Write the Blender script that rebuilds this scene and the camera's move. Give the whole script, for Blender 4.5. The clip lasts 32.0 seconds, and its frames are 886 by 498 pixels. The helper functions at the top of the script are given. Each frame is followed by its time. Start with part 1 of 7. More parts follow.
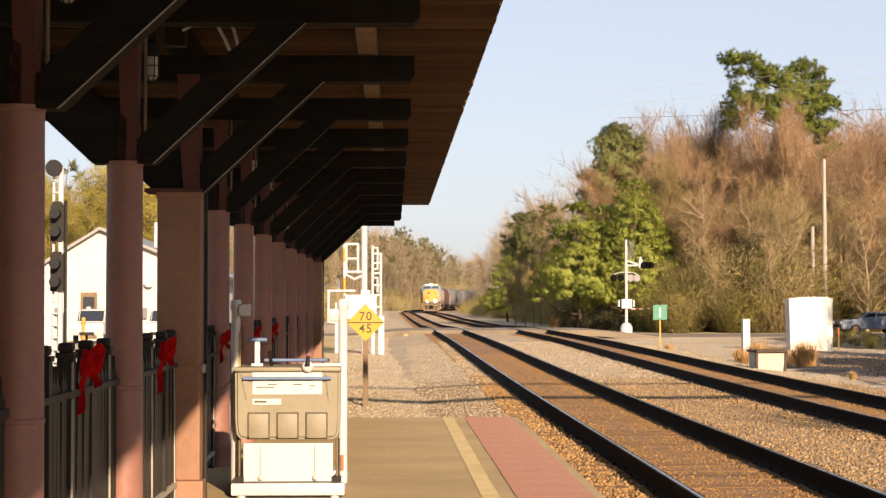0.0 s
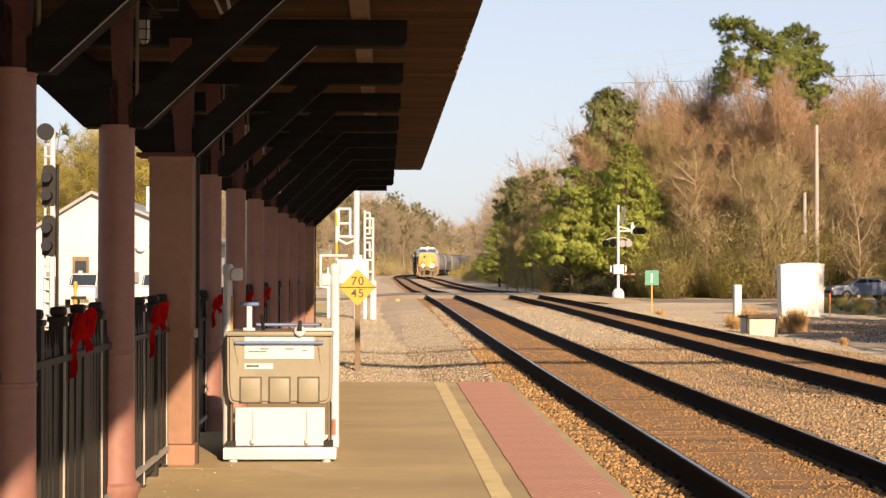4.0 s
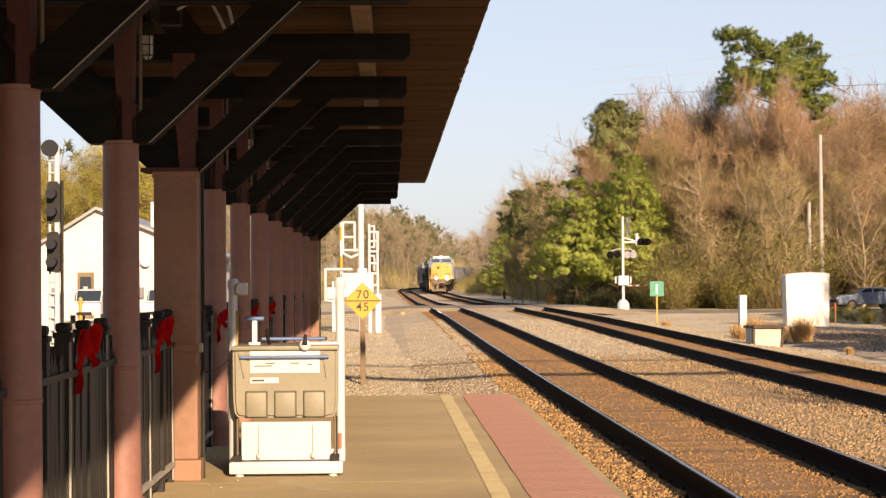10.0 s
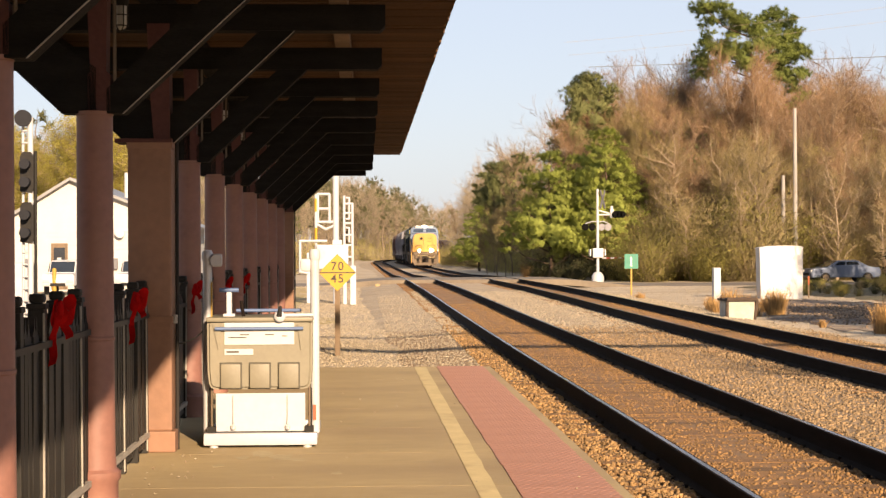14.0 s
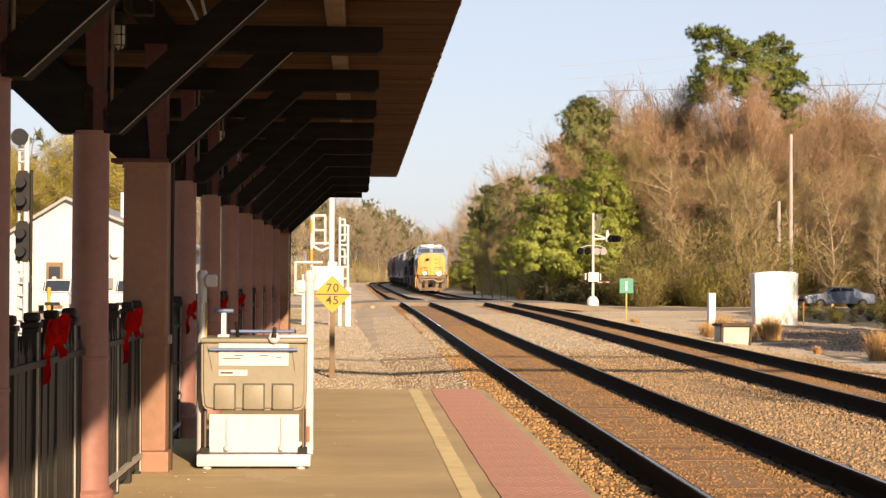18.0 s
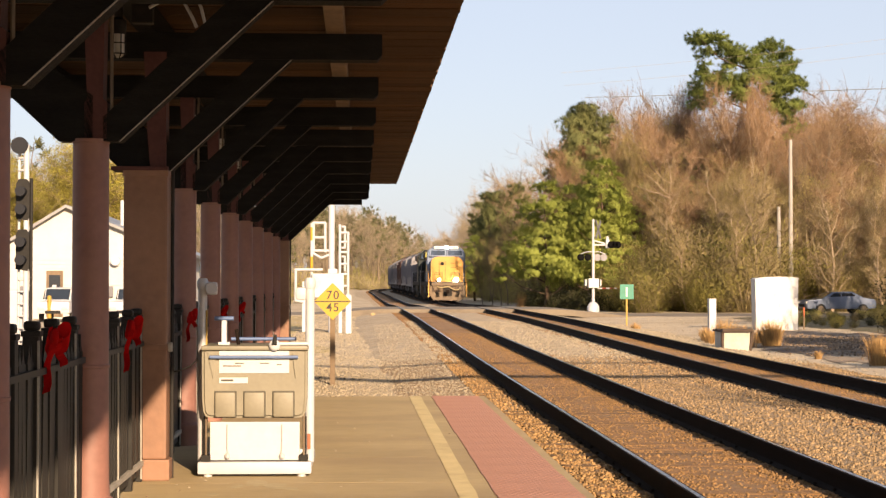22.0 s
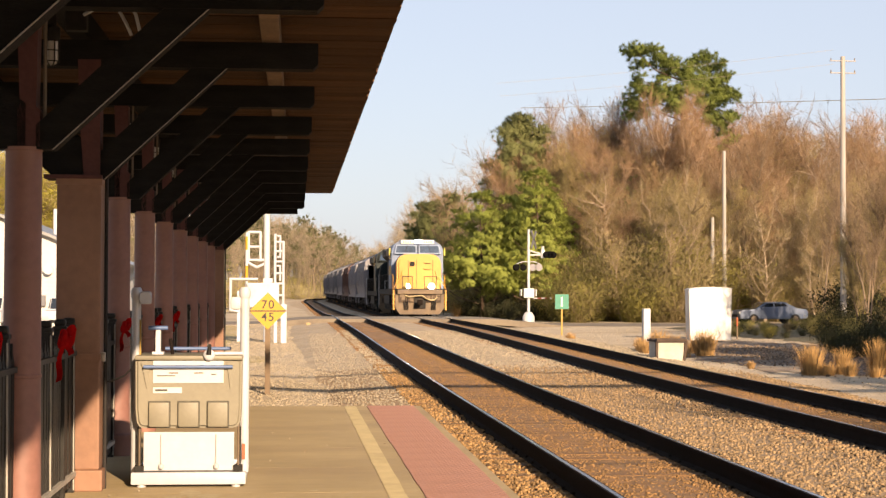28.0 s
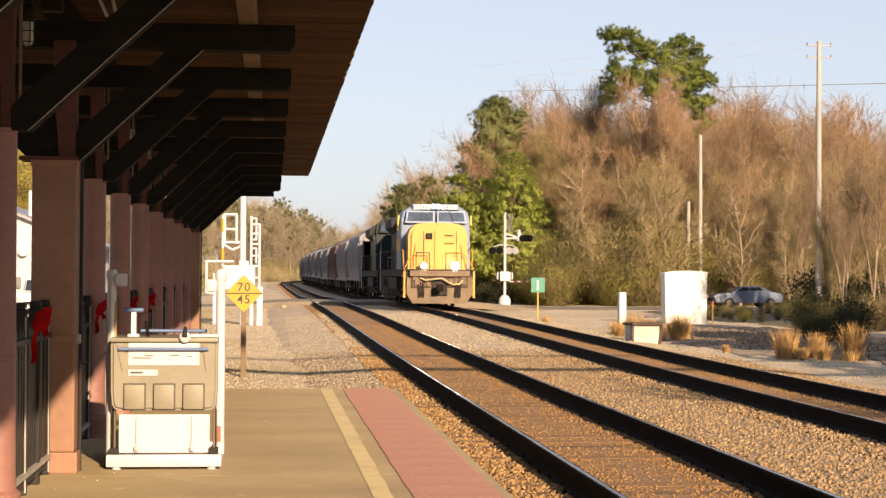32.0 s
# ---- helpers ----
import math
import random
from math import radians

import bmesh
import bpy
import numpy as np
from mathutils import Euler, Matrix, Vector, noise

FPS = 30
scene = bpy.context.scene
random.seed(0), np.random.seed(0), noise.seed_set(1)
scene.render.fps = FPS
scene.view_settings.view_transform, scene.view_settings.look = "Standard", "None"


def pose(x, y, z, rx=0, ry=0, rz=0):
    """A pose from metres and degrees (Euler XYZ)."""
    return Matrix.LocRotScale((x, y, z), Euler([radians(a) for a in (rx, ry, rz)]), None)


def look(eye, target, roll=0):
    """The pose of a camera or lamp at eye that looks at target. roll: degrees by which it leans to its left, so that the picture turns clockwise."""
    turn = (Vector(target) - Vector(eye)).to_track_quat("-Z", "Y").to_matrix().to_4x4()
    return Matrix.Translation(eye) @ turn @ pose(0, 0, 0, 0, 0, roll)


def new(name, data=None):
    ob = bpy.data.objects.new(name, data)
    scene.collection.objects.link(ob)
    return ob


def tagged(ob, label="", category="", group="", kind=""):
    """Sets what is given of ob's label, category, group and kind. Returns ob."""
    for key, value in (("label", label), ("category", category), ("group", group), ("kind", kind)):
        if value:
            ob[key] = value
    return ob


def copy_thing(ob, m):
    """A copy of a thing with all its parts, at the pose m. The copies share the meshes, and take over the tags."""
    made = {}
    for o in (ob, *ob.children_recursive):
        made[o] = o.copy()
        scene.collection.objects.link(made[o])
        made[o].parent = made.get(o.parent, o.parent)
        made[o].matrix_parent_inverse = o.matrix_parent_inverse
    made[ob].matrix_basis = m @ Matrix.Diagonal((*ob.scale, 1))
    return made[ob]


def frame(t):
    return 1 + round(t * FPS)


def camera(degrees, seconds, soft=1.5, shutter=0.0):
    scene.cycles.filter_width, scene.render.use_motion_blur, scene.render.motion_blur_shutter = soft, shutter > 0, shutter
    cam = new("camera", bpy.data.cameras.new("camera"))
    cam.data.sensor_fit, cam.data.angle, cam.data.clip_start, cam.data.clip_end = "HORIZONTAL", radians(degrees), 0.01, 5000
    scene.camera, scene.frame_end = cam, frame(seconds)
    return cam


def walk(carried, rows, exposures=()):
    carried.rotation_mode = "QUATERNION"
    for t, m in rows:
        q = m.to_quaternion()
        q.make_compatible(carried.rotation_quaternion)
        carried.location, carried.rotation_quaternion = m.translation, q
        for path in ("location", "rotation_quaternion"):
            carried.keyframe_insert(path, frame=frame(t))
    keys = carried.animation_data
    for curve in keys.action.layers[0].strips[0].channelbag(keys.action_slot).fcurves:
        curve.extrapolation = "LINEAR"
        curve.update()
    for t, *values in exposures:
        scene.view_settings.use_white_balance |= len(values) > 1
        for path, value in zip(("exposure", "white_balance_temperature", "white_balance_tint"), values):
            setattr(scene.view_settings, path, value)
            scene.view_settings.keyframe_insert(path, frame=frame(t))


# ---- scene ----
# ---- camera: stands on the platform, 1.5 m above it, held by hand ----
cam = camera(29.3, 32.0, soft=1.4)
PATH = [
    (0, -1.671, 1.836, -0.047), (0.5, -1.899, 1.950, -0.265), (1, -1.729, 2.246, -0.293), (1.5, -1.786, 2.071, -0.141),
    (2, -1.757, 1.954, -0.139), (2.5, -1.439, 1.954, -0.310), (3, -1.398, 1.226, -0.278), (3.5, -1.646, 0.646, -0.063),
    (5.5, -2.329, 0.957, 0.035), (6, -2.284, 1.233, -0.051), (6.5, -2.141, 1.398, -0.090), (7, -1.884, 1.549, -0.124),
    (7.5, -2.139, 1.421, -0.231), (8, -1.889, 1.234, -0.296), (8.5, -1.876, 1.105, -0.250), (9, -2.255, 0.957, -0.248),
    (9.5, -2.336, 1.153, -0.346), (10, -1.781, 1.086, -0.388), (10.5, -1.770, 0.155, -0.263), (11, -1.893, 0.255, -0.374),
    (11.5, -1.952, 0.107, -0.361), (12, -1.990, -0.154, -0.281), (12.5, -2.255, -0.003, -0.212), (13, -2.427, 0.289, -0.113),
    (13.5, -2.573, 0.234, -0.157), (14, -2.624, 0.134, -0.225), (14.5, -3.008, 0.248, -0.233), (16.5, -2.672, 0.510, 0.088),
    (17, -2.602, 0.831, 0.090), (17.5, -2.612, 0.888, 0.105), (18, -2.778, 0.901, 0.319), (18.5, -2.981, 1.136, 0.350),
    (19, -3.130, 1.773, 0.296), (19.5, -2.974, 1.889, 0.349), (20, -2.868, 1.911, 0.173), (20.5, -2.901, 1.762, 0.157),
    (21, -2.928, 2.168, -0.003), (21.5, -2.813, 1.505, 0.030), (22, -2.773, 1.128, 0.079), (22.5, -2.882, 0.605, -0.060),
    (23, -2.870, 0.816, -0.018), (23.5, -3.070, 0.713, -0.036), (24, -3.209, 0.128, 0.102), (24.5, -3.275, 0.046, 0.281),
    (25, -3.872, 0.309, 0.343), (25.5, -4.310, 0.799, 0.387), (27.5, -4.919, 1.636, 0.234), (28, -4.946, 1.461, 0.177),
    (28.5, -5.259, 1.514, 0.106), (29, -5.463, 1.494, 0.254), (29.5, -5.436, 1.412, 0.355), (30, -5.267, 1.200, 0.232),
    (30.5, -5.295, 0.901, 0.337), (31, -5.337, 0.624, 0.333), (31.5, -5.477, 0.421, 0.325), (32, -5.747, 0.892, 0.360),
]

walk(cam, [(t, pose(0, 0, 1.5, 90 + up, 0, turn) @ pose(0, 0, 0, 0, 0, roll)) for t, turn, up, roll in PATH])

# ---- light: low warm sun behind the camera, pale clear sky ----
SUN = Vector((0.27, -0.96, 0.35)).normalized()
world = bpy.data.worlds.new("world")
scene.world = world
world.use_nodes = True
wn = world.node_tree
sky = wn.nodes.new("ShaderNodeTexSky")
sky.sky_type, sky.sun_disc = "NISHITA", False
sky.sun_elevation, sky.sun_rotation = math.asin(SUN.z), math.atan2(SUN.x, SUN.y)
sky.air_density, sky.dust_density, sky.ozone_density = 1.0, 1.2, 1.5
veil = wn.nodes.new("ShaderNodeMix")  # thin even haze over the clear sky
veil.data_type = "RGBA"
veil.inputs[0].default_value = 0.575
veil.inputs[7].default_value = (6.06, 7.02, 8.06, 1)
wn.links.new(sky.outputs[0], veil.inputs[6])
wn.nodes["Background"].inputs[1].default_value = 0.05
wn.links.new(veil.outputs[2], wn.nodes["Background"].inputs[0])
sun = new("sun", bpy.data.lights.new("sun", "SUN"))
sun.data.energy, sun.data.angle, sun.data.color = 5.0, radians(0.53), (1.0, 0.78, 0.50)
sun.matrix_world = look(SUN * 100, (0, 0, 0))
scene.view_settings.exposure = 1.348
scene.view_settings.use_white_balance = True
scene.view_settings.white_balance_temperature, scene.view_settings.white_balance_tint = 6800, 20


# ---- small building kit ----
def bx(bm, x0, x1, y0, y1, z0, z1, bev=0.0, m=None):
    """A box, its edges bevelled by bev, moved by the matrix m."""
    g = bmesh.ops.create_cube(bm, size=1.0)["verts"]
    for v in g:
        v.co = Vector(((x0 + x1) / 2 + v.co.x * (x1 - x0), (y0 + y1) / 2 + v.co.y * (y1 - y0), (z0 + z1) / 2 + v.co.z * (z1 - z0)))
    if bev:
        es = list({e for v in g for e in v.link_edges})
        r = bmesh.ops.bevel(bm, geom=es, offset=bev, segments=2, affect="EDGES", profile=0.6)
        g = list({v for f in r["faces"] for v in f.verts} | {v for v in g if v.is_valid})
    if m is not None:
        bmesh.ops.transform(bm, matrix=m, verts=g)
    return g


def rod(bm, p, q, r, r2=None, n=10):
    """A round bar from p to q."""
    p, q = Vector(p), Vector(q)
    d = q - p
    m = Matrix.Translation((p + q) / 2) @ d.to_track_quat("Z", "Y").to_matrix().to_4x4()
    return bmesh.ops.create_cone(bm, cap_ends=True, segments=n, radius1=r, radius2=r if r2 is None else r2, depth=d.length, matrix=m)["verts"]


def pipe(bm, pts, r, n=8):
    for a, b in zip(pts, pts[1:]):
        rod(bm, a, b, r, n=n)
    for p in pts[1:-1]:
        ball(bm, p, r, 6, 4)


def tube(bm, pts, r, n=8):
    """One bent round bar through the points."""
    pts = [Vector(p) for p in pts]
    prev = None
    for i, p in enumerate(pts):
        d = (pts[min(i + 1, len(pts) - 1)] - pts[max(i - 1, 0)]).normalized()
        a = d.cross(Vector((0.11, 0.97, 0.21))).normalized()
        b = d.cross(a)
        ring = [bm.verts.new(p + r * (math.cos(6.28318 * k / n) * a + math.sin(6.28318 * k / n) * b)) for k in range(n)]
        if prev:
            for k in range(n):
                bm.faces.new((prev[k], prev[(k + 1) % n], ring[(k + 1) % n], ring[k]))
        prev = ring


def ball(bm, c, r, u=10, v=8, s=(1, 1, 1)):
    bmesh.ops.create_uvsphere(bm, u_segments=u, v_segments=v, radius=r, matrix=Matrix.Translation(c) @ Matrix.Diagonal((*s, 1)))


def lathe(bm, c, rows, n=20):
    """A turned shape about the z axis through c from rows of (radius, height)."""
    rings = [[bm.verts.new((c[0] + r * math.cos(6.28318 * k / n), c[1] + r * math.sin(6.28318 * k / n), c[2] + z)) for k in range(n)] for r, z in rows]
    for a, b in zip(rings, rings[1:]):
        for k in range(n):
            bm.faces.new((a[k], a[(k + 1) % n], b[(k + 1) % n], b[k]))
    bm.faces.new(rings[0][::-1])
    bm.faces.new(rings[-1])


def slab(bm, pts, axis, a, b):
    """A polygon in the plane across the axis, thickened from a to b along it."""
    def at(p, w):
        return {"x": (w, p[0], p[1]), "y": (p[0], w, p[1]), "z": (p[0], p[1], w)}[axis]
    lo, hi = [bm.verts.new(at(p, a)) for p in pts], [bm.verts.new(at(p, b)) for p in pts]
    n = len(pts)
    fs = [bm.faces.new(lo), bm.faces.new(hi[::-1])]
    fs += [bm.faces.new((lo[k], hi[k], hi[(k + 1) % n], lo[(k + 1) % n])) for k in range(n)]
    bmesh.ops.recalc_face_normals(bm, faces=fs)
    return lo + hi


def mesh_of(name, bm, material, smooth=False):
    me = bpy.data.meshes.new(name)
    bmesh.ops.recalc_face_normals(bm, faces=bm.faces)
    bm.to_mesh(me)
    bm.free()
    me.materials.append(material)
    if smooth:
        me.shade_smooth()
        me.set_sharp_from_angle(angle=radians(38))
    return me


def part(name, bm, material, parent, label="", smooth=False):
    ob = new(name, mesh_of(name, bm, material, smooth))
    ob.parent = parent
    return tagged(ob, label)


def thing(name, label, category, at=(0, 0, 0), turn=0, group="", kind=""):
    ob = new(name)
    ob.empty_display_size = 0.2
    ob.matrix_basis = pose(*at, 0, 0, turn)
    return tagged(ob, label, category, group, kind)


def solo(name, bm, material, label, category, at=(0, 0, 0), turn=0, group="", kind="", smooth=False):
    """A thing that is one mesh."""
    ob = new(name, mesh_of(name, bm, material, smooth))
    ob.matrix_basis = pose(*at, 0, 0, turn)
    return tagged(ob, label, category, group, kind)


def tri_mesh(name, V, T, material, soft=None):
    if soft is not None:
        T = face_out(np.asarray(V), np.asarray(T), soft)
    me = bpy.data.meshes.new(name)
    V, T = np.asarray(V, np.float32), np.asarray(T, np.int32)
    me.vertices.add(len(V))
    me.vertices.foreach_set("co", V.ravel())
    me.loops.add(T.size)
    me.loops.foreach_set("vertex_index", T.ravel())
    me.polygons.add(len(T))
    me.polygons.foreach_set("loop_start", np.arange(0, T.size, 3, dtype=np.int32))
    me.update(calc_edges=True)
    me.materials.append(material)
    if soft is not None:
        me.normals_split_custom_set_from_vertices(soft.tolist())
    return me


def face_out(V, T, N):
    """Turns each blade's front to the side its soft normal looks to."""
    g = np.cross(V[T[:, 1]] - V[T[:, 0]], V[T[:, 2]] - V[T[:, 0]])
    bad = (g * N[T[:, 0]]).sum(1) < 0
    T = T.copy()
    T[bad] = T[bad][:, [0, 2, 1]]
    return T


def B():
    return bmesh.new()


# ---- materials ----
PALE = 0.5  # one share for all paints and grounds


def mat(name, col, rough=0.7, metal=0.0, var=0.18, scale=3.0, bump=0.0, bscale=60.0, stain=None, amount=0.35, own=0.0, spec=0.5, glow=0.0, island=0.0, stretch=(1, 1, 1), deep=0.02, thin=0.0):
    """A surface with a grain at two scales, stains of a second colour, relief, and its own tone from object to object."""
    m = bpy.data.materials.new(name)
    m.use_nodes = True
    t = m.node_tree
    N, L = t.nodes, t.links
    if not glow:
        col = [c * PALE for c in col]
        stain = [c * PALE for c in stain] if stain else None
    p = N["Principled BSDF"]
    tc = N.new("ShaderNodeTexCoord")
    mp = N.new("ShaderNodeMapping")
    mp.inputs["Scale"].default_value = stretch
    L.new(tc.outputs["Object"], mp.inputs[0])

    def noise_tex(s, d=5.0):
        n = N.new("ShaderNodeTexNoise")
        n.inputs["Scale"].default_value, n.inputs["Detail"].default_value = s, d
        L.new(mp.outputs[0], n.inputs["Vector"])
        return n.outputs[0]

    def mul(a, b):
        x = N.new("ShaderNodeMix")
        x.data_type, x.blend_type = "RGBA", "MULTIPLY"
        x.inputs[0].default_value = 1.0
        L.new(a, x.inputs[6])
        L.new(b, x.inputs[7])
        return x.outputs[2]

    def ramp(a, lo, hi, c0, c1):
        r = N.new("ShaderNodeValToRGB")
        r.color_ramp.elements[0].position, r.color_ramp.elements[1].position = lo, hi
        r.color_ramp.elements[0].color, r.color_ramp.elements[1].color = (*c0, 1), (*c1, 1)
        L.new(a, r.inputs[0])
        return r.outputs[0]

    big = ramp(noise_tex(scale), 0.3, 0.7, [c * (1 - var) for c in col], [min(1, c * (1 + var)) for c in col])
    fine = ramp(noise_tex(scale * 9.0, 3.0), 0.3, 0.7, [1 - var * 0.7] * 3, [1 + var * 0.3] * 3)
    out = mul(big, fine)
    if stain:
        x = N.new("ShaderNodeMix")
        x.data_type = "RGBA"
        k = ramp(noise_tex(scale * 0.6, 8.0), 0.62 - amount * 0.4, 0.78 - amount * 0.3, (0, 0, 0), (1, 1, 1))
        L.new(k, x.inputs[0])
        L.new(out, x.inputs[6])
        x.inputs[7].default_value = (*stain, 1)
        out = x.outputs[2]
    if own:
        o = N.new("ShaderNodeObjectInfo")
        out = mul(out, ramp(o.outputs["Random"], 0.0, 1.0, [1 - own, 1 - own, 1 - own * 1.2], [1 + own * 0.6, 1 + own * 0.5, 1 + own * 0.3]))
    if island:
        o = N.new("ShaderNodeNewGeometry")
        out = mul(out, ramp(o.outputs["Random Per Island"], 0.0, 1.0, [1 - island] * 3, [1 + island * 0.7, 1 + island * 0.6, 1 + island * 0.45]))
    L.new(out, p.inputs["Base Color"])
    p.inputs["Roughness"].default_value, p.inputs["Metallic"].default_value = rough, metal
    p.inputs["Specular IOR Level"].default_value = spec
    if bump:
        b = N.new("ShaderNodeBump")
        b.inputs["Strength"].default_value, b.inputs["Distance"].default_value = bump, deep
        L.new(noise_tex(bscale, 4.0), b.inputs["Height"])
        L.new(b.outputs[0], p.inputs["Normal"])
    if glow:
        p.inputs["Emission Color"].default_value, p.inputs["Emission Strength"].default_value = (*col, 1), glow
    if thin:
        w, x = N.new("ShaderNodeBsdfTranslucent"), N.new("ShaderNodeMixShader")
        x.inputs[0].default_value = thin
        L.new(out, w.inputs["Color"])
        L.new(p.outputs[0], x.inputs[1])
        L.new(w.outputs[0], x.inputs[2])
        L.new(x.outputs[0], N["Material Output"].inputs["Surface"])
    return m


M = {}
M["dirt"] = mat("dirt", (0.70, 0.57, 0.40), 0.95, var=0.2, scale=0.25, bump=0.7, bscale=7, stain=(0.46, 0.36, 0.22), amount=0.3, deep=0.08)
M["ballast"] = mat("ballast", (0.47, 0.32, 0.175), 0.95, var=0.25, scale=7, bump=1.0, bscale=14, deep=0.06, stain=(0.36, 0.25, 0.15), amount=0.3)
M["pale_bed"] = mat("pale_bed", (0.62, 0.49, 0.33), 0.95, var=0.25, scale=1.5, bump=1.0, bscale=10, deep=0.06, stain=(0.48, 0.35, 0.21), amount=0.3)
M["fine"] = mat("fine_ballast", (0.39, 0.20, 0.068), 0.95, var=0.35, scale=5, bump=1.0, bscale=26, stain=(0.30, 0.19, 0.10), amount=0.3)
M["stone"] = mat("stone", (0.54, 0.46, 0.335), 0.9, var=0.2, scale=9, island=0.25)
M["stone_tan"] = mat("tan_stone", (0.52, 0.32, 0.135), 0.9, var=0.3, scale=9, island=0.45)
M["stone_mid"] = mat("grey_tan_stone", (0.47, 0.325, 0.175), 0.9, var=0.3, scale=9, island=0.42)
M["stone_brown"] = mat("brown_stone", (0.395, 0.225, 0.085), 0.9, var=0.25, scale=9, island=0.3)
M["dark_twig"] = mat("dark_branches", (0.13, 0.095, 0.065), 0.9, var=0.3, scale=0.6, own=0.2, island=0.3)
M["clod"] = mat("soil_clods", (0.34, 0.25, 0.175), 0.95, var=0.3, scale=6, island=0.6)
M["concrete"] = mat("concrete", (0.605, 0.458, 0.232), 0.85, var=0.13, scale=1.1, bump=0.3, bscale=40, stain=(0.47, 0.345, 0.18), amount=0.33, stretch=(0.5, 1, 1))
M["mortar"] = mat("mortar_residue", (0.62, 0.50, 0.28), 0.9, var=0.15, scale=12)
M["yellow_line"] = mat("yellow_line", (0.92, 0.73, 0.36), 0.8, var=0.10, scale=3, stain=(0.62, 0.47, 0.24), amount=0.22)
M["tactile"] = mat("tactile", (0.60, 0.30, 0.21), 0.8, var=0.12, scale=2, stain=(0.56, 0.33, 0.23), amount=0.3)
M["asphalt"] = mat("asphalt", (0.26, 0.215, 0.165), 0.9, var=0.2, scale=0.6, bump=0.4, bscale=30, stain=(0.34, 0.28, 0.2), amount=0.3)
M["tie"] = mat("tie", (0.31, 0.165, 0.062), 0.9, var=0.35, scale=5, bump=0.5, own=0.3, stretch=(0.3, 3, 1))
# rust taken almost to black, so the colour carries the rails' shaded side
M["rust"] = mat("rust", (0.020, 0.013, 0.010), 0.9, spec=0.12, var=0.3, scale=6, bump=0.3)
M["railhead"] = mat("railhead", (0.55, 0.55, 0.58), 0.22, 1.0, var=0.1, scale=4)
M["column"] = mat("column_paint", (0.385, 0.180, 0.140), 0.6, var=0.14, scale=2.5, bump=0.12, bscale=18, stain=(0.42, 0.21, 0.14), amount=0.25)
M["post_paint"] = mat("faded_post_paint", (0.38, 0.195, 0.115), 0.65, var=0.16, scale=2.0, bump=0.12, bscale=18, stain=(0.41, 0.22, 0.135), amount=0.3)
# post heads, darkened in colour for the shade under the roof
M["post_head"] = mat("shaded_head_timber", (0.17, 0.072, 0.062), 0.8, spec=0.2, var=0.2, scale=3, bump=0.2, bscale=25)
# near black: the darkness under the canopy is put into the timber's colour
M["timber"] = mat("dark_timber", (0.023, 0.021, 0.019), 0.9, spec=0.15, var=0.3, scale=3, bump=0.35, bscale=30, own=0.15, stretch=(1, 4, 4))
M["deck"] = mat("roof_boards", (0.17, 0.090, 0.042), 0.9, spec=0.15, var=0.25, scale=1.4, bump=0.3, own=0.3, stretch=(0.4, 5, 1))
M["purlin"] = mat("purlin", (0.30, 0.20, 0.12), 0.8, var=0.3, scale=3)
M["black"] = mat("black_paint", (0.028, 0.026, 0.024), 0.65, var=0.25, scale=6, spec=0.2)
M["hood"] = mat("matt_black", (0.010, 0.010, 0.010), 0.9, spec=0.05)
M["fence"] = mat("fence_paint", (0.034, 0.031, 0.028), 0.6, var=0.3, scale=5, own=0.3, spec=0.25)
# pale paint that stands for light caught on edges
M["fence_edge"] = mat("worn_edge", (0.52, 0.48, 0.42), 0.6, var=0.2, scale=6)
M["reflector"] = mat("orange_reflector", (0.62, 0.17, 0.07), 0.4)
M["tub_gap"] = mat("dark_plastic", (0.10, 0.09, 0.065), 0.7)
M["red"] = mat("red_ribbon", (0.62, 0.008, 0.006), 0.9, spec=0.1, var=0.2, scale=9)
M["white"] = mat("white_paint", (0.73, 0.75, 0.80), 0.5, var=0.06, scale=3, stain=(0.68, 0.66, 0.62), amount=0.18)
M["sign_red"] = mat("red_stripe", (0.55, 0.10, 0.07), 0.5)
M["white_wall"] = mat("white_siding", (0.80, 0.79, 0.77), 0.7, var=0.05, scale=1.5)
M["alu"] = mat("silver_paint", (0.78, 0.79, 0.82), 0.42, 0.15, var=0.08, scale=3)
M["tub"] = mat("grey_plastic", (0.30, 0.275, 0.20), 0.55, var=0.10, scale=4, bump=0.04, bscale=60, stain=(0.37, 0.33, 0.235), amount=0.2)
M["label"] = mat("label_paper", (0.78, 0.79, 0.78), 0.6, var=0.05)
M["ink"] = mat("ink", (0.10, 0.09, 0.08), 0.7)
M["blue"] = mat("blue_bar", (0.15, 0.24, 0.47), 0.4, var=0.1)
M["sign_yellow"] = mat("sign_yellow", (0.74, 0.41, 0.004), 0.45, var=0.05)
M["sign_black"] = mat("sign_black", (0.03, 0.022, 0.012), 0.5)
M["sign_green"] = mat("sign_green", (0.015, 0.30, 0.20), 0.5, var=0.12, stain=(0.05, 0.40, 0.28), amount=0.2)
M["yellow_post"] = mat("yellow_post", (0.62, 0.38, 0.05), 0.6)
M["wood_post"] = mat("weathered_wood", (0.30, 0.21, 0.13), 0.85, var=0.25, scale=2, bump=0.3, stretch=(3, 3, 0.4))
M["old_wood"] = mat("rotten_wood", (0.10, 0.065, 0.045), 0.9, var=0.35, scale=5, bump=0.4)
M["pole"] = mat("pole_wood", (0.52, 0.49, 0.46), 0.85, var=0.2, scale=1.5, stretch=(3, 3, 0.3))
M["loco_yellow"] = mat("loco_yellow", (0.78, 0.385, 0.035), 0.45, var=0.08, scale=1.6, stain=(0.60, 0.33, 0.04), amount=0.15)
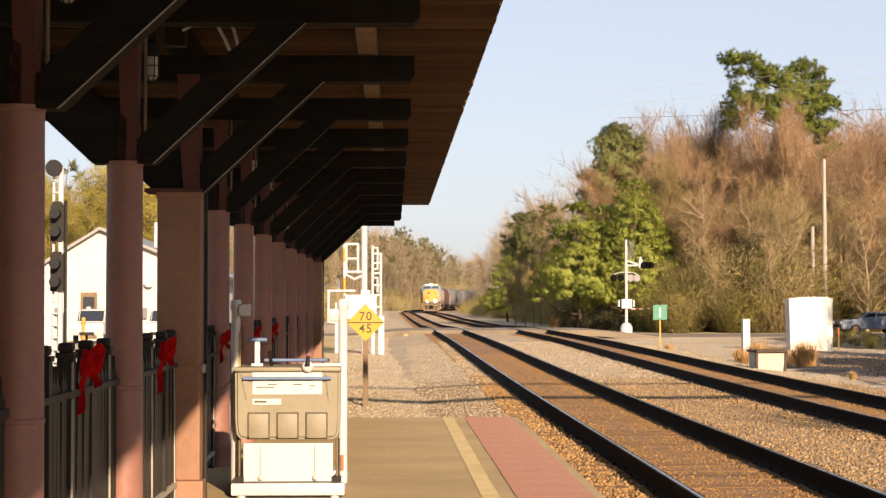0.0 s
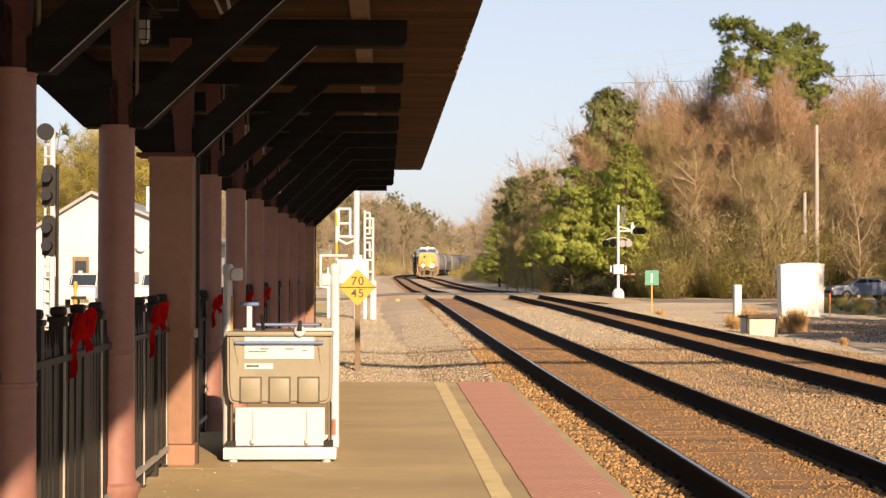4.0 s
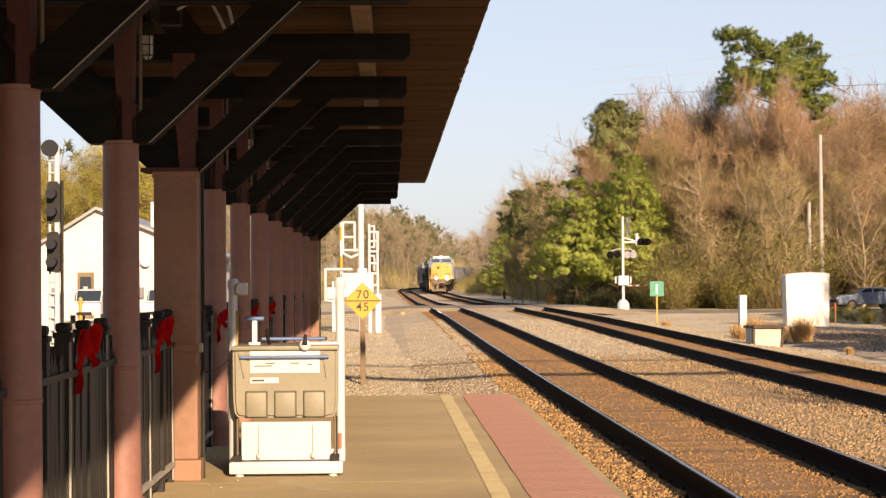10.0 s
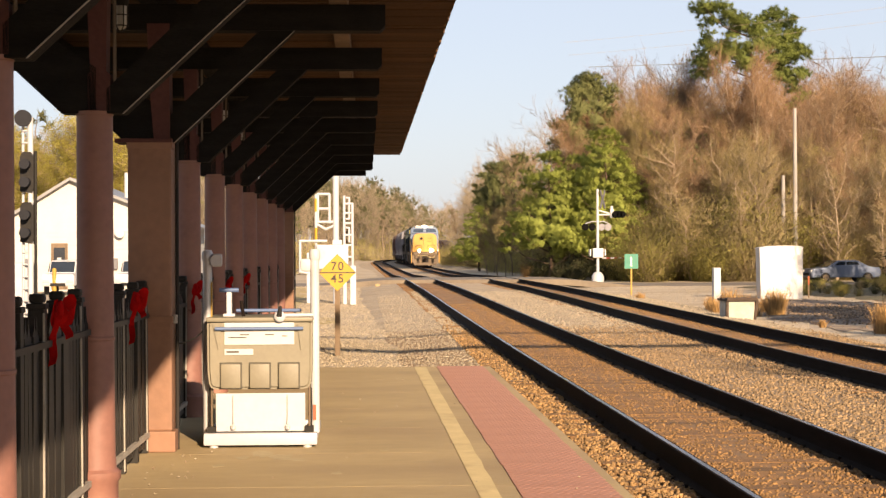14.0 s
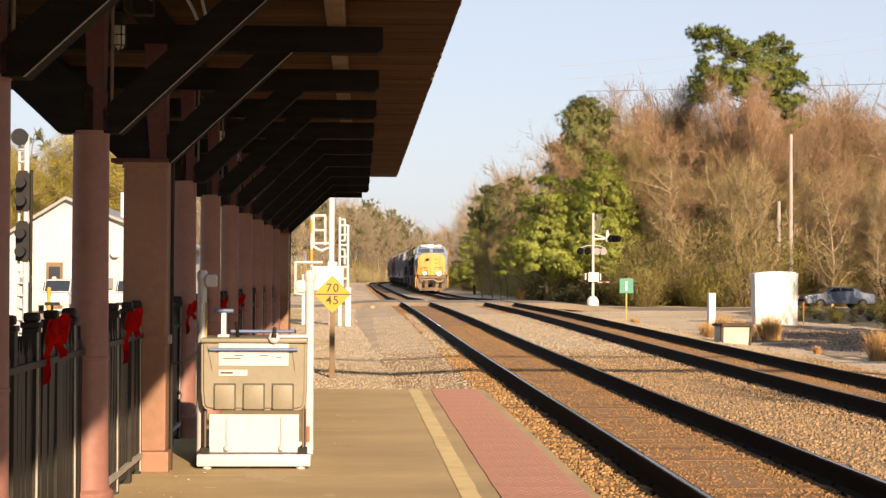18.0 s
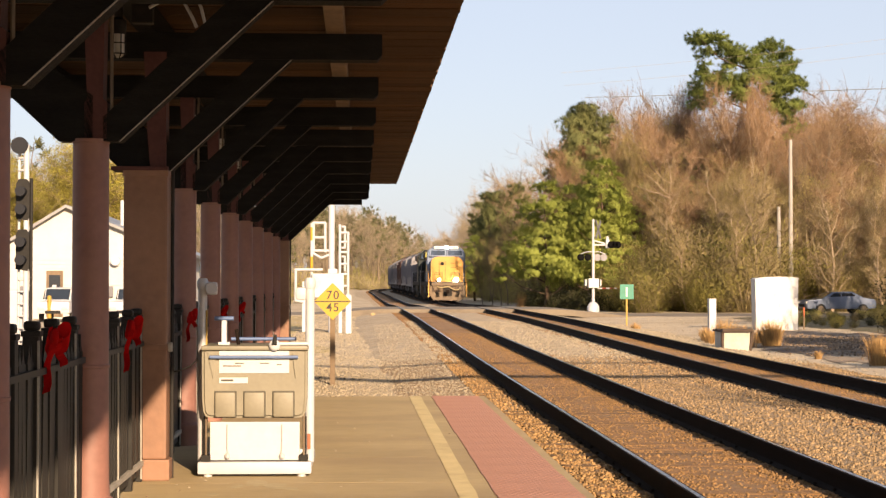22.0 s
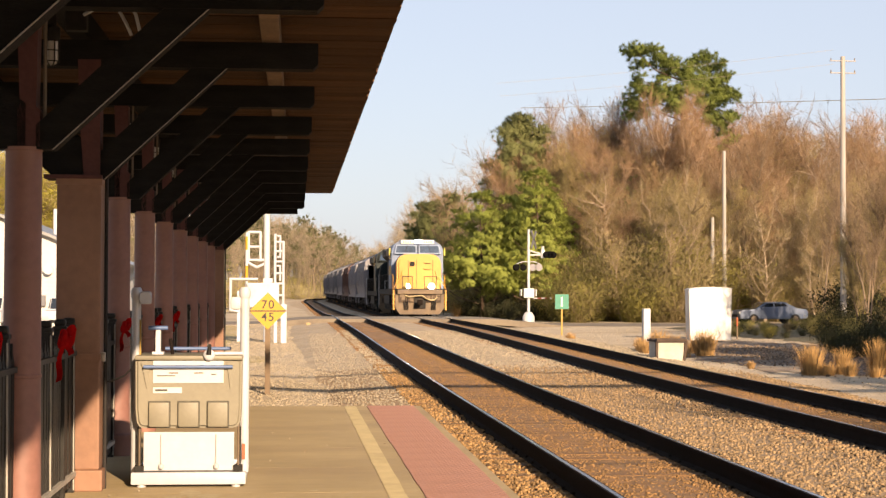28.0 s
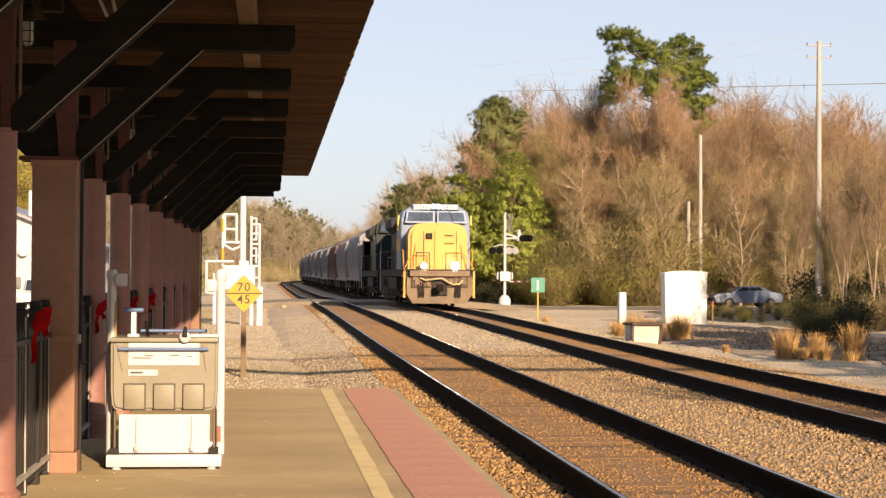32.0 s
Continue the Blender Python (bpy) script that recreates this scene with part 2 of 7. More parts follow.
M["loco_blue"] = mat("loco_blue", (0.13, 0.215, 0.40), 0.5, var=0.18, scale=1.2, stain=(0.14, 0.15, 0.18), amount=0.25)
M["loco_grey"] = mat("loco_grey", (0.024, 0.026, 0.034), 0.6, spec=0.15, var=0.15, scale=1.0)
M["dark_green"] = mat("dark_green", (0.016, 0.030, 0.033), 0.5, spec=0.15, var=0.25, scale=1.0, stain=(0.03, 0.033, 0.032), amount=0.25)
M["dusty"] = mat("dusty_steel", (0.27, 0.195, 0.125), 0.8, var=0.25, scale=2.2, stain=(0.19, 0.145, 0.11), amount=0.35)
M["deflector"] = mat("yellow_green_deflector", (0.66, 0.60, 0.08), 0.4, var=0.1)
M["grime"] = mat("grimy_steel", (0.085, 0.055, 0.038), 0.8, var=0.35, scale=5, stain=(0.22, 0.14, 0.08), amount=0.3)
M["steel"] = mat("dark_steel", (0.034, 0.030, 0.027), 0.75, var=0.3, scale=3, spec=0.25, stain=(0.08, 0.06, 0.045), amount=0.25)
M["truck"] = mat("truck_frame", (0.13, 0.115, 0.10), 0.7, var=0.3, scale=2, stain=(0.05, 0.04, 0.03), amount=0.35)
M["car_grey"] = mat("car_grey", (0.23, 0.235, 0.27), 0.6, var=0.12, scale=0.7, stain=(0.24, 0.22, 0.21), amount=0.25, own=0.18)
M["car_brown"] = mat("car_brown", (0.17, 0.07, 0.045), 0.7, var=0.15, scale=0.7, stain=(0.10, 0.06, 0.05), amount=0.3)
M["car_white"] = mat("car_white", (0.31, 0.305, 0.34), 0.6, var=0.12, scale=0.7, stain=(0.36, 0.33, 0.3), amount=0.25)
# glass whose blue colour stands in for reflected sky
M["windscreen"] = mat("sky_blue_windscreen", (0.075, 0.12, 0.21), 0.15, var=0.3, scale=1.5, spec=0.4)
M["cab_frame"] = mat("pale_blue_frame", (0.27, 0.38, 0.60), 0.5, var=0.1, scale=3)
M["gold"] = mat("gold_paint", (0.52, 0.30, 0.03), 0.5, var=0.15, scale=1.5)
M["pane"] = mat("dark_glass", (0.03, 0.04, 0.055), 0.06, var=0.1, spec=0.8)
M["lamp_on"] = mat("lamp_on", (1.0, 0.90, 0.70), 0.4, glow=105.0, var=0.0)
M["board_on"] = mat("number_board", (0.62, 0.56, 0.42), 0.5, glow=0.03, var=0.0)
M["lamp_glass"] = mat("frosted_glass", (0.80, 0.78, 0.72), 0.25, var=0.05)
M["roof_metal"] = mat("roof_metal", (0.45, 0.45, 0.46), 0.4, 0.6, var=0.1, scale=1)
M["car_silver"] = mat("car_silver", (0.18, 0.23, 0.34), 0.3, 0.5, var=0.05)
M["rubber"] = mat("rubber", (0.02, 0.02, 0.02), 0.8)
M["bark"] = mat("bark", (0.38, 0.285, 0.21), 0.9, var=0.3, scale=1.5, own=0.3)
M["pale_bark"] = mat("pale_bark", (0.60, 0.46, 0.345), 0.9, var=0.25, scale=1.2, own=0.2)
M["twig"] = mat("twigs", (0.47, 0.375, 0.19), 0.9, var=0.25, scale=0.5, own=0.3, island=0.3)
M["twig_grey"] = mat("grey_brown_twigs", (0.34, 0.235, 0.145), 0.9, var=0.25, scale=0.3, own=0.2, island=0.3)
M["twig_red"] = mat("red_brown_twigs", (0.43, 0.275, 0.165), 0.9, var=0.25, scale=0.5, own=0.3, island=0.3)
M["bud"] = mat("buds", (0.72, 0.62, 0.23), 0.8, var=0.3, scale=0.6, own=0.35, island=0.15, thin=0.38, spec=0.2)
M["spring_leaf"] = mat("spring_leaves", (0.60, 0.54, 0.11), 0.75, var=0.25, scale=0.6, own=0.2, island=0.2, thin=0.38, spec=0.2)
M["pine_bark"] = mat("pine_bark", (0.15, 0.09, 0.06), 0.9, var=0.3, scale=2)
M["needle"] = mat("needles", (0.37, 0.46, 0.13), 0.7, var=0.25, scale=0.5, own=0.2, island=0.14, thin=0.38, spec=0.2)
M["needle_young"] = mat("young_needles", (0.62, 0.72, 0.17), 0.7, var=0.2, scale=0.5, own=0.12, island=0.14, thin=0.38, spec=0.2)
M["needle_dull"] = mat("dull_needles", (0.40, 0.44, 0.19), 0.75, var=0.25, scale=0.4, own=0.2, island=0.2, thin=0.38, spec=0.2)
M["needle_far"] = mat("far_needles", (0.26, 0.27, 0.13), 0.8, var=0.3, scale=0.3, island=0.35, thin=0.38, spec=0.2)
M["shrub"] = mat("shrub_leaves", (0.68, 0.62, 0.19), 0.75, var=0.3, scale=0.8, own=0.35, island=0.15, thin=0.38, spec=0.2)
# distant twigs, with the haze of distance mixed into their colour
M["twig_far"] = mat("hazy_far_twigs", (0.44, 0.365, 0.255), 0.9, var=0.25, scale=0.2, island=0.35)
M["dark_leaf"] = mat("evergreen_leaves", (0.085, 0.095, 0.042), 0.8, spec=0.15, var=0.3, scale=0.8, own=0.2, island=0.4)
M["straw"] = mat("dry_grass", (0.72, 0.44, 0.165), 0.85, var=0.2, scale=3, island=0.3)
# weeds and dead leaves, coloured dark to carry the shade of the trees
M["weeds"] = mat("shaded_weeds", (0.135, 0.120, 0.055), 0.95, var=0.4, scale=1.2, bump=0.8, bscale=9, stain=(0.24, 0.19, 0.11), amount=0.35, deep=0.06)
M["lawn"] = mat("lawn", (0.60, 0.46, 0.17), 0.95, var=0.3, scale=1.0, bump=0.5, bscale=20, stain=(0.52, 0.38, 0.22), amount=0.35)
# litter on soil; dappled tree shade is put into the dark mottling
M["litter"] = mat("shaded_leaf_litter", (0.215, 0.15, 0.11), 0.95, var=0.45, scale=1.1, bump=1.0, bscale=6, stain=(0.50, 0.40, 0.28), amount=0.36, deep=0.08, stretch=(0.6, 1.3, 1))


# ---- the plan: two tracks, x of the centre line by y ----
def line_through(knots):
    ys, xs = np.array([k[0] for k in knots], float), np.array([k[1] for k in knots], float)
    sl = np.gradient(xs, ys)

    def x_at(y):
        i = int(np.clip(np.searchsorted(ys, y) - 1, 0, len(ys) - 2))
        h = ys[i + 1] - ys[i]
        u = (y - ys[i]) / h
        return float((1 + 2 * u) * (1 - u) ** 2 * xs[i] + u * (1 - u) ** 2 * h * sl[i] + u * u * (3 - 2 * u) * xs[i + 1] + u * u * (u - 1) * h * sl[i + 1])
    return x_at


NEAR = line_through([(-40, 3.2), (18, 3.17), (50, 3.02), (85, 2.88), (132, 2.75), (178, 2.5), (238, 2.15), (275, 2.1), (320, 3.1), (376, 8.2), (442, 18.6), (526, 38), (680, 84)])
FAR = line_through([(-40, 7.15), (18, 7.2), (50, 7.22), (85, 7.2), (132, 6.97), (178, 6.63), (238, 6.2), (275, 6.1), (320, 7.1), (376, 12.2), (442, 22.6), (526, 42), (680, 88)])
RAIL_Z = -0.03


def rise(y):
    """The line climbs a little towards the crossing and dips beyond it."""
    def ramp_up(a, b):
        u = min(1.0, max(0.0, (y - a) / (b - a)))
        return u * u * (3 - 2 * u)
    return 0.17 * ramp_up(22.0, 72.0) - 0.21 * ramp_up(94.0, 128.0) + 0.18 * ramp_up(165.0, 225.0)


TIE_Z = -0.226
GROUND_Z = -0.32
ROAD = (87.0, 96.0)


# ---- ground: one sheet to the horizon ----
def ground_z(x, y):
    """Flat verges; it falls a little beside the road and rises under the woods."""
    z = GROUND_Z
    if x < 1.0:
        z = GROUND_Z + 0.12 * min(1.0, (1.0 - x) / 3.0)
    if x > 10.5:
        z = GROUND_Z + 0.05 * min(1.0, (x - 10.5) / 4.0)
    if abs(x) < 60 and 4 < y < 130:
        z += 0.035 * noise.noise((x * 0.45, y * 0.3, 2.0))
    return z


def build_ground():
    xs = sorted({*np.linspace(-60, 60, 121), -5000, -1500, -500, -200, -100, 100, 200, 500, 1500, 5000})
    ys = sorted({*np.linspace(-10, 130, 141), *np.linspace(130, 700, 58), -5000, -1000, -200, -60, 1000, 2000, 4900})
    bm = B()
    rows = [[bm.verts.new((x, y, ground_z(x, y))) for x in xs] for y in ys]
    for a, b in zip(rows, rows[1:]):
        for k in range(len(xs) - 1):
            bm.faces.new((a[k], a[k + 1], b[k + 1], b[k]))
    solo("ground", bm, M["dirt"], "sandy tan gravelly ground with worn dirt", "ground", kind="structure", smooth=True)


def ribbon(line, prof, y0, y1, step):
    """A profile of (offset, z) swept along a track's centre line."""
    bm = B()
    prev = None
    y = y0
    while y <= y1 + 0.01:
        x, dx = line(y), (line(y + 0.5) - line(y - 0.5))
        c = 1 / math.hypot(1, dx)
        up = rise(y)
        ring = [bm.verts.new((x + o * c, y - o * c * dx, z + up)) for o, z in prof]
        if prev:
            for k in range(len(prof) - 1):
                bm.faces.new((prev[k], prev[k + 1], ring[k + 1], ring[k]))
        prev = ring
        y += step if y < 120 else step * 2
    return bm


def build_bed():
    bed = thing("ballast_bed", "tan crushed-stone ballast bed under the two tracks", "ballast", kind="structure")
    def middle(y):
        return (NEAR(y) + FAR(y)) / 2
    prof = [(-6.4, -0.62), (-4.7, -0.33), (-3.5, -0.25), (-2.0, -0.235), (-1.3, -0.235), (1.3, -0.235), (2.0, -0.235), (3.6, -0.24), (5.2, -0.38), (6.8, -0.66)]
    part("bed", ribbon(middle, prof, -20, 38, 1.0), M["ballast"], bed)
    part("bed", ribbon(middle, prof, 38, 660, 1.0), M["pale_bed"], bed, "paler worn ballast beyond the platform")
    for line in (NEAR, FAR):
        bm = ribbon(line, [(-0.68, -0.236), (-0.3, -0.222), (0.3, -0.222), (0.68, -0.236)], -20, 660, 1.0)
        part("crib_fill", bm, M["fine"], bed, "brown fine stone between the rails")


RAIL = [(-0.07, -0.195), (-0.07, -0.183), (-0.012, -0.16), (-0.012, -0.045), (-0.036, -0.036), (-0.036, -0.004), (-0.03, 0.0), (0.03, 0.0), (0.036, -0.004),
        (0.036, -0.036), (0.012, -0.045), (0.012, -0.16), (0.07, -0.183), (0.07, -0.195)]


def build_track(line, label):
    tr = thing("railway_track", label, "railway track", kind="structure")
    for side in (-0.753, 0.753):
        part("rail", ribbon(line, [(side + o, RAIL_Z + z) for o, z in RAIL], -20, 660, 1.0), M["rust"], tr, "rusty steel rail, its shaded side put into a near-black colour")
        part("running_band", ribbon(line, [(side - 0.024, RAIL_Z + 0.0025), (side + 0.016, RAIL_Z + 0.0025)], -20, 660, 1.0), M["railhead"], tr, "polished steel rail top")
    bm = B()
    bx(bm, -1.3, 1.3, -0.115, 0.115, -0.14, 0.0, 0.012)
    me = mesh_of("tie", bm, M["tie"])
    bm = B()
    for s in (-1, 1):
        bx(bm, s * 0.753 - 0.09, s * 0.753 + 0.09, -0.09, 0.09, 0.0, 0.008)
        for k in (-0.1, 0.1):
            bx(bm, s * 0.753 + 0.8 * k - 0.012, s * 0.753 + 0.8 * k + 0.012, -0.05, -0.02, 0.006, 0.03)
    plate = mesh_of("tie_plate", bm, M["rust"])
    for k in range(150):
        y = 6.0 + 0.52 * k
        ob = new("tie", me)
        ob.parent = tr
        ob.matrix_basis = pose(line(y) + random.uniform(-0.05, 0.05), y + random.uniform(-0.03, 0.03), TIE_Z + rise(y) + random.uniform(-0.012, 0.012), 0, 0, random.uniform(-1.5, 1.5))
        pl = new("tie_plate", plate)
        pl.parent = ob
    bm = B()
    y = 6.0 + 0.52 * 150
    while y < 330:
        bx(bm, line(y) - 1.3, line(y) + 1.3, y - 0.11, y + 0.11, TIE_Z + rise(y) - 0.1, TIE_Z + rise(y))
        y += 0.52
    tagged(part("far_ties", bm, M["tie"], tr), kind="stuff")
    return tr


def scatter_stones(name, label, n, pick, size, material):
    """Broken stones, each a jittered block, in one object."""
    rng = np.random.default_rng(len(name))
    cube = np.array([[-1, -1, -1], [1, -1, -1], [1, 1, -1], [-1, 1, -1], [-1, -1, 1], [1, -1, 1], [1, 1, 1], [-1, 1, 1]], float)
    tri = np.array([[4, 5, 6], [4, 6, 7], [0, 1, 5], [0, 5, 4], [1, 2, 6], [1, 6, 5], [2, 3, 7], [2, 7, 6], [3, 0, 4], [3, 4, 7]])
    P = pick(rng, n)
    n = len(P)
    S = size * rng.uniform(0.5, 1.25, (n, 1, 1)) * rng.uniform(0.55, 1.0, (n, 1, 3))
    V = cube[None] * rng.uniform(0.45, 1.0, (n, 8, 3)) * S
    a, b = rng.uniform(0, 6.28, n), rng.uniform(-0.7, 0.7, n)
    ca, sa, cb, sb = np.cos(a)[:, None], np.sin(a)[:, None], np.cos(b)[:, None], np.sin(b)[:, None]
    x, y, z = V[..., 0], V[..., 1], V[..., 2]
    y, z = y * cb - z * sb, y * sb + z * cb
    x, y = x * ca - y * sa, x * sa + y * ca
    V = np.stack([x, y, z], -1) + P[:, None, :]
    T = tri[None] + 8 * np.arange(n)[:, None, None]
    ob = new(name, tri_mesh(name, V.reshape(-1, 3), T.reshape(-1, 3), material))
    tagged(ob, label, "gravel", kind="stuff")


def build_stones():
    def bed(rng, n):
        y = 8.5 + 60 * rng.random(n) ** 1.8
        x = rng.uniform(1.75, 10.8, n)
        a, b = np.array([NEAR(v) for v in y]), np.array([FAR(v) for v in y])
        da, db = np.abs(x - a), np.abs(x - b)
        keep = (da > 0.84) & (db > 0.84)
        z = np.where((da < 1.4) | (db < 1.4), -0.214, np.where((x > a) & (x < b), -0.225, -0.235))
        z = np.where(x < a - 1.4, -0.23 - 0.05 * (a - 1.4 - x), z)
        z = np.where(x > b + 1.8, -0.235 - 0.1 * (x - b - 1.8), z)
        z = z + np.array([rise(v) for v in y]) - 0.008
        return np.stack([x, y, z], 1)[keep]
    def near_bed(rng, n):
        p = bed(rng, n)
        return p[p[:, 1] < 34 + 6 * rng.random(len(p))]

    def shoulder(rng, n):
        p = near_bed(rng, n)
        return p[p[:, 0] < np.array([NEAR(v) for v in p[:, 1]])]

    def between(rng, n):
        p = near_bed(rng, n)
        return p[p[:, 0] > np.array([NEAR(v) for v in p[:, 1]])]

    def far_bed(rng, n):
        p = bed(rng, n)
        return p[p[:, 1] >= 34 + 6 * rng.random(len(p))]
    scatter_stones("ballast_stones", "loose tan and brown crushed ballast stones", 130000, shoulder, 0.0205, M["stone_tan"])
    scatter_stones("grey_tan_ballast_stones", "grey-tan crushed ballast stones between the tracks", 108000, between, 0.021, M["stone_mid"])
    scatter_stones("paler_ballast_stones", "paler crushed ballast stones towards the crossing", 62000, far_bed, 0.0225, M["stone"])

    def crib(rng, n):
        y = 8.5 + 45 * rng.random(n) ** 1.6
        w = rng.integers(0, 2, n)
        o = 0.67 * np.sign(rng.uniform(-1, 1, n)) * rng.random(n) ** 0.7
        c = np.where(w == 0, np.array([NEAR(v) for v in y]), np.array([FAR(v) for v in y]))
        return np.stack([c + o, y, np.array([rise(v) for v in y]) - 0.222], 1)
    scatter_stones("crib_stones", "small golden-brown stones between the rails", 27000, crib, 0.0165, M["stone_brown"])

    def verge(rng, n):
        y = 22.6 + 44 * rng.random(n) ** 1.5
        x = rng.uniform(-2.4, 2.2, n)
        return np.stack([x, y, np.array([max(ground_z(p, q), rise(q) + float(np.interp(p, [-1.2, 0.5, 1.7, 3.2], [-0.62, -0.33, -0.25, -0.235]))) for p, q in zip(x, y)]) + 0.003], 1)
    scatter_stones("verge_stones", "pale gravel beyond the end of the platform", 21000, verge, 0.0205, M["stone"])

    def far_side(rng, n):
        y = 26 + 60 * rng.random(n)
        x = np.array([FAR(v) for v in y]) + 3.0 + 9 * rng.random(n) ** 1.5
        return np.stack([x, y, np.array([ground_z(p, q) for p, q in zip(x, y)])], 1)
    scatter_stones("soil_clods_and_litter", "dark clods and dead leaves strewn on the bare soil", 3600, lambda rng, n: (lambda x, y: np.stack([x, y, np.array([ground_z(p, q) for p, q in zip(x, y)]) + 0.02], 1))(14.4 + 1.5 * rng.normal(size=n), 46.5 + 5.0 * rng.normal(size=n)), 0.034, M["clod"])
    scatter_stones("roadside_gravel", "pale gravel beyond the far track", 5000, far_side, 0.024, M["stone"])

    def beyond(rng, n):
        y = 50 + 45 * rng.random(n)
        x = rng.uniform(-6, 1.2, n)
        return np.stack([x, y, np.array([ground_z(p, q) for p, q in zip(x, y)])], 1)
    scatter_stones("lineside_gravel_bed", "pale gravel beside the near track", 6000, beyond, 0.032, M["stone"])


# ---- platform ----
EDGE, END = 1.64, 22.35


def build_platform():
    pf = thing("platform", "tan concrete station platform with a painted edge", "platform", kind="structure")
    y = -33.0
    k = 0
    while y < END - 0.1:
        y1 = min(y + 1.83, END)
        bm = B()
        bx(bm, -6.0, EDGE, y + 0.003, y1 - 0.003, -0.42, 0.0, 0.003)
        part("slab", bm, M["concrete"], pf)
        y, k = y1, k + 1
    bm = B()
    bx(bm, -6.0, -1.45, END - 0.004, 38.0, -0.42, -0.02, 0.008)
    part("walkway_slab", bm, M["concrete"], pf)
    bm = B()
    n = 120
    y0, y1 = -33.0, END - 0.02
    left = [(0.752 - 0.0053 * (y0 + (y1 - y0) * k / n) + 0.012 * noise.noise((0, k * 0.9, 0)), y0 + (y1 - y0) * k / n) for k in range(n + 1)]
    right = [(0.864 - 0.0034 * (y0 + (y1 - y0) * k / n) + 0.012 * noise.noise((5, k * 0.8, 0)), y0 + (y1 - y0) * k / n) for k in range(n + 1)]
    for k in range(n):
        bm.faces.new([bm.verts.new((*p, 0.004)) for p in (left[k], right[k], right[k + 1], left[k + 1])])
    part("yellow_line", bm, M["yellow_line"], pf, "worn yellow painted safety line")
    # warning strip: domed tiles
    bm = B()
    s = 0.61
    bx(bm, 0, s, 0.002, s - 0.002, -0.02, 0.006, 0.002)
    for i in range(10):
        for j in range(10):
            c = (0.022 + i * 0.061 + 0.03 * (j % 2), 0.03 + j * 0.061, 0.006)
            a = [bm.verts.new((c[0] + 0.018 * math.cos(q), c[1] + 0.018 * math.sin(q), c[2])) for q in (0.5, 1.55, 2.6, 3.65, 4.7, 5.75)]
            b = [bm.verts.new((c[0] + 0.010 * math.cos(q), c[1] + 0.010 * math.sin(q), c[2] + 0.003)) for q in (0.5, 1.55, 2.6, 3.65, 4.7, 5.75)]
            for k in range(6):
                bm.faces.new((a[k], a[(k + 1) % 6], b[(k + 1) % 6], b[k]))
            bm.faces.new(b)
    me = mesh_of("warning_tile", bm, M["tactile"])
    y = END - 0.02 - s
    while y > 5:
        ob = new("warning_tile", me)
        ob.parent = pf
        ob.matrix_basis = pose(0.982 - 0.0024 * y + random.uniform(-0.004, 0.004), y, 0)
        y -= s


def build_platform_litter():
    """Mortar splashes, a few stones and leaf scraps on the slabs."""
    rng = random.Random(8)
    for x, y, r in ((-0.78, 12.75, 0.13), (-0.62, 12.55, 0.10), (-0.9, 12.5, 0.06), (-0.5, 12.35, 0.07), (-1.05, 12.05, 0.05), (-0.2, 11.6, 0.04), (0.15, 12.9, 0.035)):
        bm = B()
        bm.faces.new([bm.verts.new((r * rng.uniform(0.5, 1.2) * math.cos(k * 0.4488), 2.0 * r * rng.uniform(0.5, 1.2) * math.sin(k * 0.4488), 0.0)) for k in range(14)])
        g = bmesh.ops.extrude_face_region(bm, geom=list(bm.faces))
        bmesh.ops.translate(bm, vec=(0, 0, 0.001), verts=[v for v in g["geom"] if isinstance(v, bmesh.types.BMVert)])
        solo("mortar_splash", bm, M["mortar"], "dried pale mortar splash on the platform", "stain", (x, y, 0.001), group="mortar splashes")
    for k in range(46):
        bm = B()
        r = rng.uniform(0.004, 0.011)
        bmesh.ops.create_icosphere(bm, subdivisions=1, radius=r)
        for v in bm.verts:
            v.co = Vector((v.co.x * rng.uniform(0.6, 1.2), v.co.y * rng.uniform(0.6, 1.2), (v.co.z + r) * 0.55))
        near_fence = k % 2
        solo("pebble", bm, M["stone"] if k % 3 else M["clod"], "small loose pebble on the platform", "pebble", (rng.uniform(-1.5, -1.15) if near_fence else rng.uniform(-1.0, 1.5), rng.uniform(9.6, 13.0) if near_fence else rng.uniform(9.0, 21.5), 0.006), group="pebbles")


# ---- canopy ----
POSTS = [7.6 + 2.72 * k for k in range(-14, 0)] + [7.42] + [7.6 + 2.72 * k for k in range(1, 11)]
COLX = -1.63
SQUARE = (13.04, 34.8)
EAVE, EAVE_Z, BEAM_Z = 0.76, 3.62, 3.2


